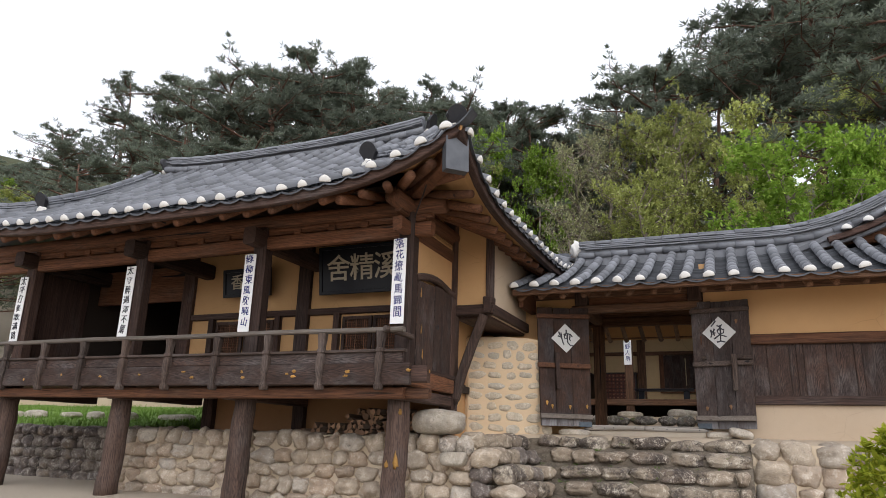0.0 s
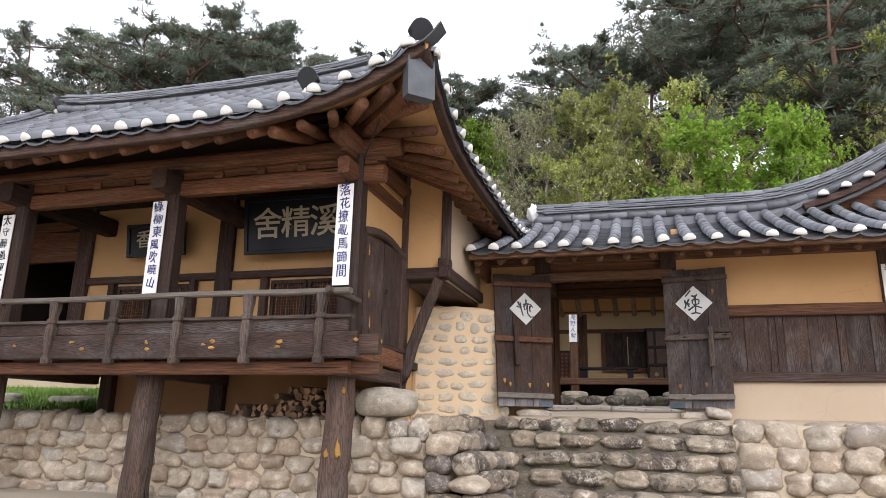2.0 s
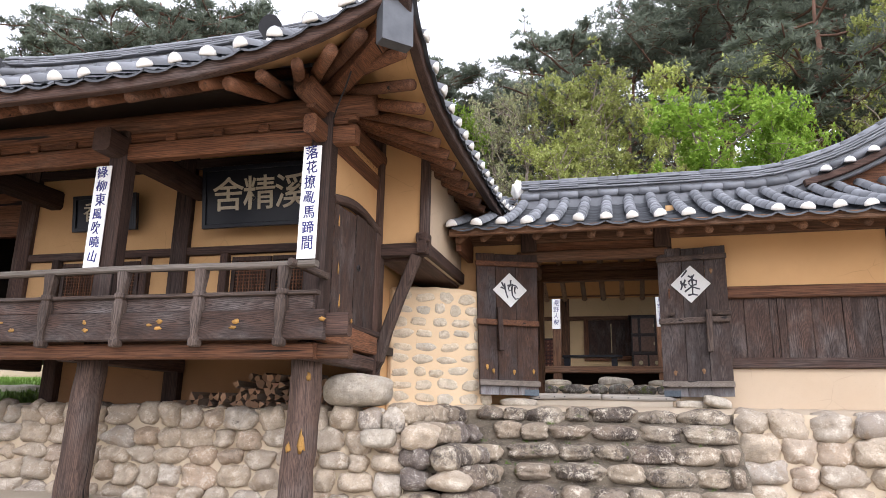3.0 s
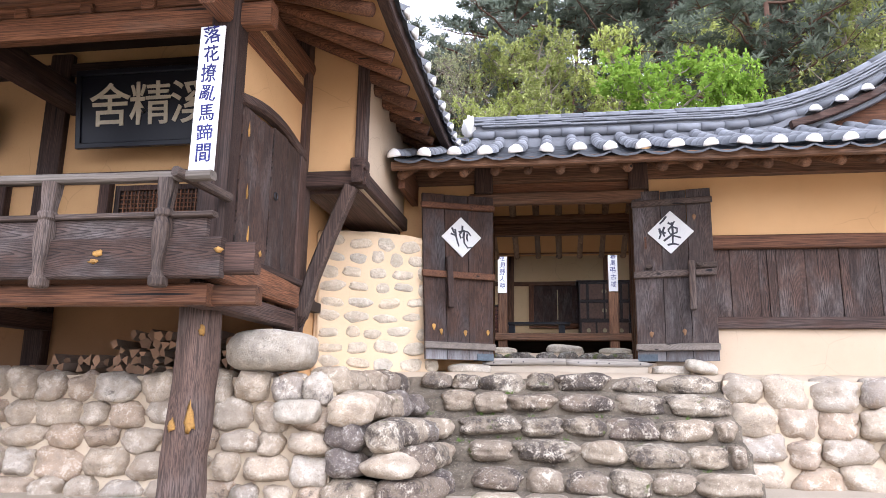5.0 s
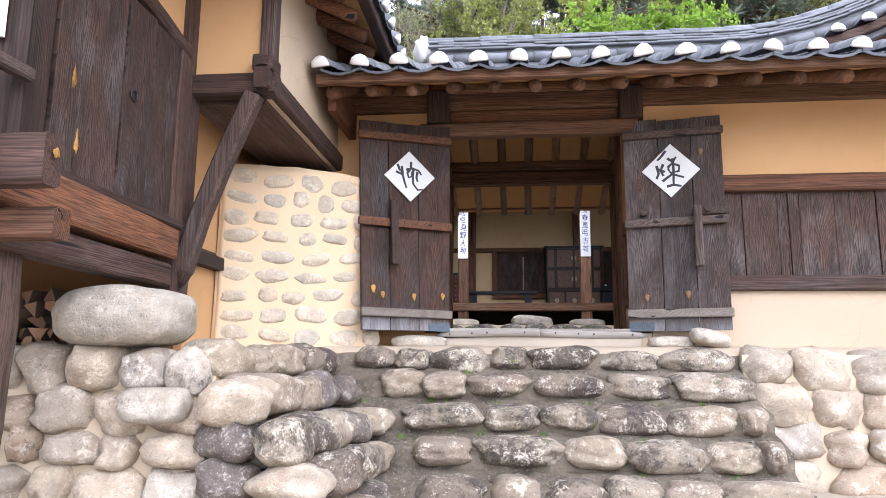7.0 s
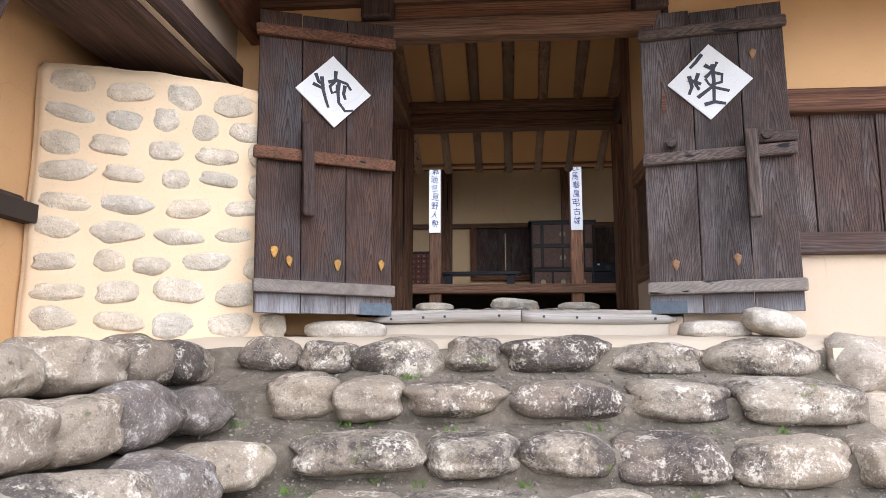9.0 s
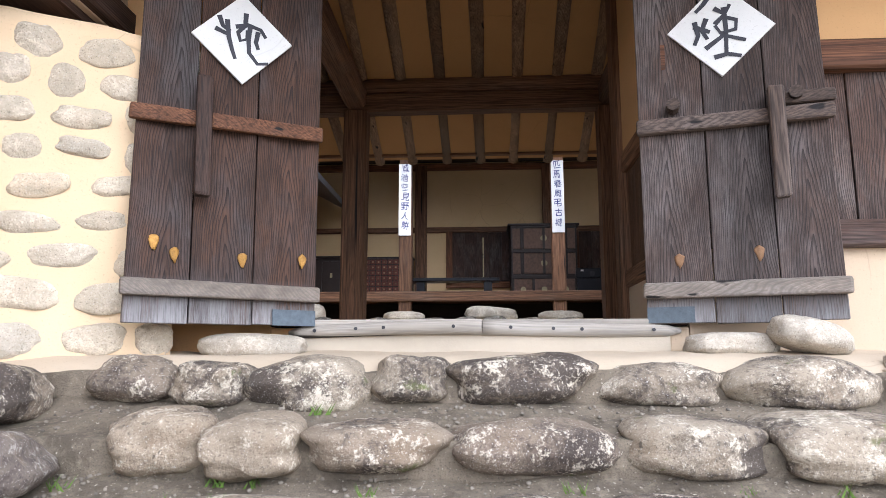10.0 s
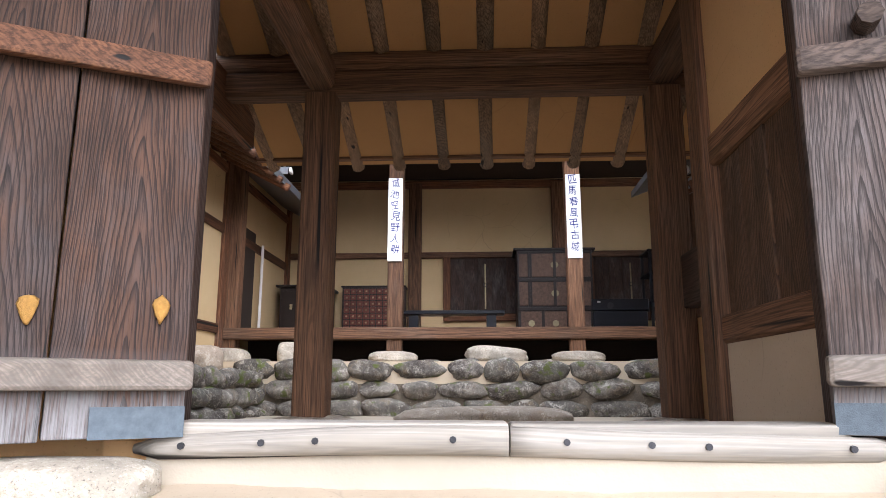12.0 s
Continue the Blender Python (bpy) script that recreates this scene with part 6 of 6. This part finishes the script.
# ---- hall furniture ----
def chest_big():
    c = thing("chest", (-0.25, 19.75, 2.29), "tall dark wooden chest with carved panels and brass hinges", "chest")
    x0, x1, y0, z0, z1 = -0.75, 0.42, 19.68, 2.29, 3.68
    part("body", box(x0, x1, y0, 20.28, z0, z1, 0.008), cabinet_wood, c)
    part("top", box(x0 - 0.05, x1 + 0.05, y0 - 0.05, 20.3, z1, z1 + 0.035, 0.008), cabinet_wood, c)
    for r, (a, b2) in enumerate(((0.05, 0.44), (0.52, 0.90), (0.97, 1.35))):
        part("rail", box(x0, x1, y0 - 0.018, y0, z0 + b2, z0 + b2 + 0.05, 0.006), cabinet_wood, c)
        cols = ((0.02, 0.18), (0.22, 0.575), (0.595, 0.95), (0.99, 1.15)) if r else ((0.04, 0.38), (0.40, 0.76), (0.78, 1.13))
        for k, (p, q) in enumerate(cols):
            d = part("panel", box(x0 + p, x0 + q, y0 - 0.014, y0, z0 + a, z0 + b2 - 0.01, 0.01), carved, c)
            if (r and k in (1, 2)) or not r:
                hx = x0 + (q if k == 1 and r else p if r else (p + q) / 2)
                part("hinge_plate", tube([(hx, y0 - 0.02, z0 + (a + b2) / 2), (hx, y0 - 0.013, z0 + (a + b2) / 2)], 0.05, seg=10), brass, d)
            for fx in (x0 + p, x0 + q):
                part("stile", box(fx - 0.012, fx + 0.012, y0 - 0.022, y0, z0 + a - 0.01, z0 + b2, 0.004), cabinet_wood, d)


carved = simple("carved_panel", (0.125, 0.072, 0.05), 0.5, 0, 0.85, 28, 0.9)
chest_big()


def drawers():
    c = thing("medicine_chest", (-3.2, 20.0, 2.29), "low reddish chest of many small square drawers", "chest")
    x0, x1, y0, z0, z1 = -3.56, -2.55, 19.98, 2.29, 3.16
    part("body", box(x0, x1, y0, 20.3, z0, z1, 0.006), cabinet_wood, c)
    part("top", box(x0 - 0.02, x1 + 0.02, y0 - 0.02, 20.3, z1, z1 + 0.025, 0.006), cabinet_wood, c)
    for i in range(9):
        for j in range(8):
            a, b2 = x0 + 0.03 + i * 0.106, z0 + 0.05 + j * 0.101
            d = part("drawer", box(a, a + 0.094, y0 - 0.012, y0, b2, b2 + 0.088, 0.004), red_wood, c)
            part("knob", box(a + 0.032, a + 0.062, y0 - 0.02, y0 - 0.011, b2 + 0.03, b2 + 0.058), cut_wood, d)


drawers()


def cupboard(x0, x1, z1, y0, label):
    c = thing("cupboard", ((x0 + x1) / 2, y0, 2.29), label, "cupboard")
    part("body", box(x0, x1, y0 + 0.02, 20.3, 2.29, z1, 0.008), cabinet_wood, c)
    part("top", box(x0 - 0.06, x1 + 0.06, y0 - 0.03, 20.3, z1, z1 + 0.035, 0.008), cabinet_wood, c)
    m = (x0 + x1) / 2
    for a, b2 in ((x0 + 0.03, m - 0.005), (m + 0.005, x1 - 0.03)):
        d = part("door", box(a, b2, y0, y0 + 0.02, 2.36, z1 - 0.06, 0.006), cabinet_wood, c)
        part("pull", box((a + b2) / 2 - 0.02, (a + b2) / 2 + 0.02, y0 - 0.008, y0, 2.75, 2.83), brass, d)


cupboard(-4.45, -3.75, 3.10, 19.5, "low black lacquered cupboard against the hall wall")


def box_chest():
    c = thing("storage_chest", (0.8, 19.75, 2.29), "low black lacquered box chest with iron fittings", "chest")
    part("body", box(0.40, 1.22, 19.62, 20.2, 2.29, 2.72, 0.008), black_lacquer, c)
    lid = part("lid", box(0.38, 1.24, 19.60, 20.22, 2.725, 2.90, 0.01), black_lacquer, c)
    part("hasp", tube([(0.66, 19.595, 2.80), (0.66, 19.603, 2.80)], 0.05, seg=12), iron, lid)
    part("paper_label", box(0.46, 0.51, 19.597, 19.60, 2.84, 2.87), paper_white, lid)


box_chest()


def shelf():
    s = thing("open_shelf", (1.5, 19.9, 2.29), "tall black open shelf stand", "shelf")
    for x in (1.30, 1.85):
        for y in (19.7, 20.2):
            part("upright", box(x, x + 0.04, y, y + 0.04, 2.29, 3.7, 0.004), black_lacquer, s)
    for z in (2.4, 2.85, 3.3, 3.66):
        part("board", box(1.28, 1.91, 19.68, 20.26, z, z + 0.03, 0.004), black_lacquer, s)


shelf()


def bench():
    b = thing("low_table", (-1.7, 19.0, 2.29), "long low black table on the plank floor", "table")
    part("top", box(-2.47, -0.98, 18.85, 19.2, 2.60, 2.655, 0.008), black_lacquer, b)
    for x in (-2.36, -1.24):
        part("leg", box(x, x + 0.14, 18.9, 19.15, 2.29, 2.60, 0.006), black_lacquer, b)


bench()


def closet(x0, x1, z0, z1, label):
    c = part("closet_door", box(x0, x1, 20.36, 20.40, z0, z1), grey_z, house, label)
    n = 5
    for k in range(n):
        a = x0 + (x1 - x0) * k / n
        part("plank", grain(box(a + 0.003, a + (x1 - x0) / n - 0.003, 20.335 + 0.004 * (k % 2), 20.37, z0, z1, 0.004), 0, 2), dark_plank, c)
    m = (x0 + x1) / 2
    part("ring", tube([(m + 0.03 * math.cos(a), 20.32, (z0 + z1) / 2 + 0.03 * math.sin(a)) for a in span(0, 2 * math.pi, 10)], 0.006, seg=5), iron, c)
    part("strip", box(m - 0.012, m + 0.012, 20.328, 20.335, z0 + 0.06, z1 - 0.1), brass, c)
    for jx in (x0 - 0.12, x1):
        part("closet_jamb", box(jx, jx + 0.12, 20.32, 20.41, z0 - 0.1, z1 + 0.02, 0.008), brown_z, house)
    part("closet_sill", box(x0 - 0.12, x1 + 0.12, 20.32, 20.41, z0 - 0.14, z0 - 0.003, 0.008), brown_x, house)


closet(-1.82, -0.66, 2.78, 3.69, "pair of dark planked closet doors")
closet(0.55, 1.75, 2.78, 3.69, "pair of grey planked closet doors")

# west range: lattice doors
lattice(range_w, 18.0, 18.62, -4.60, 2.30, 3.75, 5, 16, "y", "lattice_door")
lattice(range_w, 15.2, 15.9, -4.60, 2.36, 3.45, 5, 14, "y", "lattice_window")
part("white_pole", tube([(-4.5, 16.05, 2.3), (-4.5, 16.05, 3.4)], 0.022, seg=8), white_lime, range_w)
part("white_pole", tube([(-4.5, 18.72, 2.35), (-4.5, 18.72, 3.6)], 0.02, seg=8), white_lime, range_w)
part("outlet", box(-4.56, -4.545, 17.85, 17.93, 2.62, 2.74, 0.006), white_lime, range_w)
part("switch", box(-4.56, -4.545, 17.9, 17.96, 3.2, 3.34, 0.006), white_lime, range_w)
for cx in (-2.30, -0.22):
    boulder("foundation_stone", cx, 13.0, 1.32, 0.30, 0.24, 0.09, "flat grey stone under a gate post", wall_stone, 99)
boulder("loose_rock", -4.15, 15.8, 1.82, 0.22, 0.25, 0.16, "rust-stained rock on the side platform", wall_stone, 98)

# ---- garden beyond the pavilion ----
def grass_material():
    m, nt, b = material("grass", 0.9)
    v = coords(nt)
    n = noise_tex(nt, v, 3, 6, 0.7)
    nt.links.new(mix(nt, n, (0.07, 0.15, 0.02), (0.20, 0.30, 0.06)), b.inputs["Base Color"])
    return m


grass_mat = grass_material()


def lawn(x, y):
    return 1.22 + 0.115 * (y - 9.4) + 0.04 * noise.noise(Vector((x * 0.7, y * 0.7, 0)))


setting("lawn", sheet(lambda x, y: (x, y, lawn(x, y)), span(-26, -8.72, 30), span(9.35, 15.2, 16), 1.0), grass_mat, "green lawn sloping up behind the pavilion", "lawn", True)
bm = bmesh.new()
g = random.Random(3)
for _ in range(9000):
    x, y = g.uniform(-20, -7.0 - 1.8), g.uniform(9.4, 14.5)
    z, h, a = lawn(x, y), g.uniform(0.04, 0.11), g.uniform(0, 6.28)
    dx, dy = 0.012 * math.cos(a), 0.012 * math.sin(a)
    bm.faces.new([bm.verts.new(p) for p in ((x - dx, y - dy, z - 0.01), (x + dx, y + dy, z - 0.01), (x + g.uniform(-0.04, 0.04), y + g.uniform(-0.04, 0.04), z + h))])
tagged(part("grass_blades", bm, grass_mat), "green grass blades on the lawn", "grass", "", "stuff")
setting("garden_wall", box(-26, -7.0, 15.0, 15.3, 1.4, 2.75, 0.02), pale_clay, "pale clay garden wall behind the lawn", "wall")
for k in range(12):
    boulder("edging_stone", -9.2 - 0.62 * k + g.uniform(-0.2, 0.2), 11.2 + g.uniform(-0.2, 0.4), lawn(-9 - 0.6 * k, 11.3) + 0.05, g.uniform(0.15, 0.3), 0.14, g.uniform(0.06, 0.1), "pale edging stone in the lawn", pale_stone, 110 + k)

# ---- trees ----
def leaf_material(name, lo, hi):
    m, nt, b = material(name, 0.65)
    r = per_island(nt, 0, 1)
    c = ramp(nt, r, [(0.0, lo), (1.0, hi)])
    gain = nt.nodes.new("ShaderNodeHueSaturation")
    nt.links.new(per_object(nt, 0.75, 1.25), gain.inputs["Value"])
    nt.links.new(c, gain.inputs["Color"])
    nt.links.new(gain.outputs[0], b.inputs["Base Color"])
    tr = nt.nodes.new("ShaderNodeBsdfTranslucent")
    nt.links.new(gain.outputs[0], tr.inputs["Color"])
    ms = nt.nodes.new("ShaderNodeMixShader")
    ms.inputs[0].default_value = 0.45
    nt.links.new(b.outputs[0], ms.inputs[1])
    nt.links.new(tr.outputs[0], ms.inputs[2])
    nt.links.new(ms.outputs[0], nt.nodes["Material Output"].inputs["Surface"])
    return m


pine_leaf = leaf_material("pine_needles", (0.145, 0.17, 0.132), (0.275, 0.31, 0.235))
fresh_leaf = leaf_material("fresh_green_leaves", (0.20, 0.34, 0.045), (0.40, 0.54, 0.10))
spring_leaf = leaf_material("yellow_green_leaves", (0.32, 0.37, 0.10), (0.56, 0.58, 0.22))
grey_leaf = leaf_material("grey_green_leaves", (0.29, 0.31, 0.16), (0.48, 0.47, 0.28))
shrub_leaf = leaf_material("golden_shrub_leaves", (0.20, 0.26, 0.02), (0.45, 0.46, 0.05))
pine_bark = simple("pine_bark", (0.15, 0.085, 0.06), 0.9, 0, 0.5, 5, 0.6)
grey_bark = simple("grey_bark", (0.25, 0.21, 0.17), 0.9, 0, 0.4, 6, 0.5)


def fan(verts, faces, p, d, size, n, width, r, flat=0.5):
    """A tuft of n blades of the given size around direction d."""
    g = np.random.RandomState(r.randrange(1 << 30))
    v = g.normal(size=(n, 3)) * (1, 1, flat) + (0, 0, 0.25)
    v = v / np.linalg.norm(v, axis=1, keepdims=True) + d * 0.5
    v = v / np.linalg.norm(v, axis=1, keepdims=True) * size * g.uniform(0.6, 1.15, (n, 1))
    s = np.stack([-v[:, 1], v[:, 0], g.uniform(-0.3, 0.3, n) * size], 1)
    s = s / np.linalg.norm(s, axis=1, keepdims=True) * width
    verts.append(np.stack([p - s * 0.3, p + v * 0.55 - s, p + v, p + v * 0.55 + s], 1).reshape(-1, 3))


def blades(name, verts, mat):
    """One mesh of four-cornered blades."""
    v = np.concatenate(verts)
    me = bpy.data.meshes.new(name)
    me.from_pydata(v.tolist(), [], np.arange(len(v)).reshape(-1, 4).tolist())
    me.materials.append(mat)
    return me


def tree_data(seed, kind):
    """Meshes of a trunk with limbs and of a crown, about 10 high (pine) or 9 high, standing at the origin."""
    r = random.Random(seed)
    bm, lv, lf = bmesh.new(), [], []
    H = 10.0
    p, pts, lean = np.zeros(3), [], np.array([r.uniform(-0.08, 0.08), r.uniform(-0.08, 0.08), 0])
    for k in range(11):
        pts.append(p.copy())
        p = p + np.array([r.uniform(-0.16, 0.16), r.uniform(-0.16, 0.16), H / 10]) + lean
    rad = [0.20 * (1 - 0.88 * k / 10) for k in range(11)]
    add_tube(bm, pts, rad, seg=7)
    pine = kind == "pine"
    n = 30 if pine else 34
    for b2 in range(n):
        t = r.uniform(0.34, 0.99) if pine else r.uniform(0.18, 0.97)
        k = min(9, int(t * 10))
        o = pts[k] + (pts[k + 1] - pts[k]) * (t * 10 - k)
        a = b2 * 2.4 + r.uniform(-0.5, 0.5)
        if pine:
            ln = (3.0 * (1 - t) ** 0.5 + 0.9) * r.uniform(0.6, 1.1)
            rise = r.uniform(-0.02, 0.25) + 0.4 * max(0, t - 0.8)
        else:
            ln = (0.9 + 2.6 * math.sin(math.pi * (t * 0.8 + 0.15)) ** 0.8) * r.uniform(0.6, 1.05)
            rise = r.uniform(0.5, 1.0)
        d = np.array([math.cos(a), math.sin(a), rise])
        d = d / np.linalg.norm(d)
        bp, q = [o], o.copy()
        for s in range(4):
            dd = d + np.array([r.uniform(-0.3, 0.3), r.uniform(-0.3, 0.3), r.uniform(-0.12, 0.2)])
            q = q + dd * ln / 4
            bp.append(q.copy())
        add_tube(bm, bp, [0.055 * (1 - t * 0.5), 0.045, 0.032, 0.02, 0.008], seg=4, caps=False)
        subs = 9 if pine else 12
        for s in range(subs):
            u = r.uniform(0.25, 1.0)
            i = min(3, int(u * 4))
            c = bp[i] + (bp[i + 1] - bp[i]) * (u * 4 - i)
            tw = np.array([r.gauss(0, 1), r.gauss(0, 1), r.uniform(-0.1, 0.45) if pine else r.uniform(-0.3, 0.9)])
            tw = tw / np.linalg.norm(tw) * ln * r.uniform(0.16, 0.34)
            e = c + tw
            add_tube(bm, [c, c + tw * 0.5 + np.array([0, 0, 0.03]), e], [0.014, 0.01, 0.005], seg=3, caps=False)
            if pine:
                for w in range(4):
                    fan(lv, lf, c + tw * (0.35 + 0.25 * w) + np.array([r.uniform(-0.13, 0.13), r.uniform(-0.13, 0.13), r.uniform(-0.02, 0.10)]), tw / np.linalg.norm(tw), 0.25, 14, 0.021, r, 0.45)
            else:
                dens = {"fresh": 7, "spring": 6, "grey": 4}[kind]
                cnt = {"fresh": 8, "spring": 6, "grey": 5}[kind]
                for w in range(dens):
                    fan(lv, lf, c + tw * r.uniform(0.3, 1.1) + np.array([r.uniform(-0.25, 0.25), r.uniform(-0.25, 0.25), r.uniform(-0.2, 0.25)]), np.array([0, 0, -0.3]), {"fresh": 0.19, "spring": 0.17, "grey": 0.14}[kind], cnt, {"fresh": 0.055, "spring": 0.050, "grey": 0.040}[kind], r, 0.9)
                if kind != "fresh":
                    for w in range(3):
                        g2 = np.array([r.gauss(0, 1), r.gauss(0, 1), r.uniform(0, 1.2)]) * 0.25
                        add_tube(bm, [c + tw * 0.5, c + tw * 0.5 + g2], [0.006, 0.003], seg=3, caps=False)
    wood_me = mesh_of(bm, "trunk", pine_bark if pine else grey_bark, True)
    me = blades("crown", lv, {"pine": pine_leaf, "fresh": fresh_leaf, "spring": spring_leaf, "grey": grey_leaf}[kind])
    return wood_me, me


TREES = {"pine": [tree_data(100 + k, "pine") for k in range(5)], "fresh": [tree_data(200 + k, "fresh") for k in range(2)], "spring": [tree_data(300 + k, "spring") for k in range(2)], "grey": [tree_data(400 + k, "grey") for k in range(2)]}
LABELS = {"pine": ("pine_tree", "dark green pine on the wooded hillside"), "fresh": ("broadleaf_tree", "bright green leafy tree behind the houses"), "spring": ("broadleaf_tree", "yellow-green tree in thin spring leaf"), "grey": ("broadleaf_tree", "greyish tree with bare twigs and new leaves")}
forest = random.Random(11)


def tree(kind, x, y, h, wide=1.0):
    base = hill(x, y) - 0.2
    name, label = LABELS[kind]
    t = thing(name, (x, y, base), label, "tree", "trees on the hillside")
    wood_me, crown_me = forest.choice(TREES[kind])
    s = h / 10.0
    m = pose(x, y, base, 0, 0, forest.uniform(0, 360)) @ Matrix.Diagonal((s * wide, s * wide, s, 1))
    put(wood_me, m, t, "trunk")
    put(crown_me, m, t, "crown")


# skyline: bearing in degrees from straight ahead, and the rise of the tree tops
SKY = [(-75, 0.29), (-58, 0.31), (-54, 0.40), (-50, 0.465), (-46, 0.495), (-43, 0.53), (-38, 0.565), (-33, 0.575), (-28, 0.555), (-24, 0.525), (-19, 0.505), (-15, 0.48), (-12, 0.475), (-8.6, 0.525), (-4.6, 0.585), (0, 0.63), (6, 0.70), (12, 0.73), (30, 0.73)]


def skyline(az):
    for (a, p), (b2, q) in zip(SKY, SKY[1:]):
        if az <= b2:
            return p + (q - p) * (az - a) / (b2 - a)
    return SKY[-1][1]


for d0, d1, step, f in ((37, 42, 4.2, 0.96), (46, 53, 3.2, 1.0), (30, 33, 6.5, 0.80)):
    az = -70.0
    while az < 30:
        d = forest.uniform(d0, d1)
        a = radians(az + forest.uniform(-1, 1))
        x, y = d * math.sin(a), d * math.cos(a)
        top = 1.2 + d * skyline(az) * f * forest.uniform(0.92, 1.04)
        h = top - hill(x, y)
        if h > 4 and (d0 > 34 or az > 6 or az < -26):
            tree("pine", x, y, min(h, 24), forest.uniform(0.9, 1.2) * max(1.0, 11 / h))
        az += step * forest.uniform(0.8, 1.2)
for k in range(15):
    a, d = radians(-37 + 1.95 * k + forest.uniform(-0.8, 0.8)), forest.uniform(35, 45)
    x, y = d * math.sin(a), d * math.cos(a)
    h = 1.2 + d * skyline(math.degrees(a)) * forest.uniform(0.93, 1.02) - hill(x, y)
    tree("pine", x, y, h, forest.uniform(0.95, 1.2))
tree("fresh", 2.5, 23.6, 10.6, 0.92)
tree("fresh", 4.1, 24.4, 10.4, 0.62)
for x, y, h, kind, wide in ((-0.9, 31, 12.8, "spring", 0.85), (1.3, 30, 11.8, "spring", 0.8), (-5.0, 32, 12.6, "grey", 0.8), (-3.0, 33, 12.5, "spring", 0.8), (-6.8, 33, 12.0, "grey", 0.8), (-2.2, 28.5, 10, "spring", 0.9), (-8.6, 31, 11.5, "fresh", 0.65), (-10.6, 33, 12, "fresh", 0.6), (-6.0, 29, 9, "grey", 0.8), (5.5, 30, 12, "spring", 0.8), (-12.5, 30, 10.5, "spring", 0.9), (-16.5, 30, 11, "fresh", 0.7), (-24.0, 22, 6.5, "fresh", 1.0), (-29, 19, 6, "spring", 1.2), (-33, 20, 6, "fresh", 1.2), (-20.5, 26, 9.5, "spring", 0.9), (8.5, 27, 12, "spring", 0.8), (-27, 15, 5, "fresh", 1.1)):
    tree(kind, x, y, h, wide)

# clipped golden shrub in the yard
def shrub():
    r = random.Random(5)
    s = thing("shrub", (0.64, 3.2, 0.0), "small golden-green clipped shrub in the yard", "shrub")
    bm = bmesh.new()
    lv, lf = [], []
    for k in range(26):
        a, t = r.uniform(0, 6.28), r.uniform(0.1, 1)
        e = np.array([math.cos(a) * 0.30 * t, math.sin(a) * 0.30 * t, 0.35 + 0.95 * (1 - t * t * 0.55) * r.uniform(0.5, 1)])
        add_tube(bm, [(0.64, 3.2, 0.0), (0.64 + e[0] * 0.4, 3.2 + e[1] * 0.4, e[2] * 0.5), (0.64 + e[0], 3.2 + e[1], e[2])], [0.014, 0.009, 0.003], seg=4, caps=False)
    for k in range(1900):
        a, z = r.uniform(0, 6.28), r.uniform(0.06, 1.28)
        rr = 0.36 * math.sqrt(max(0.02, 1 - ((z - 0.5) / 0.82) ** 2)) * r.uniform(0.72, 1.03) * (1 + 0.12 * math.sin(5 * a + 4 * z))
        fan(lv, lf, np.array([0.64 + math.cos(a) * rr, 3.2 + math.sin(a) * rr, z]), np.array([math.cos(a), math.sin(a), 0.5]), 0.045, 5, 0.013, r, 0.9)
    part("stem", bm, grey_bark, s)
    me = blades("crown", lv, shrub_leaf)
    part("crown", me, None, s)


shrub()
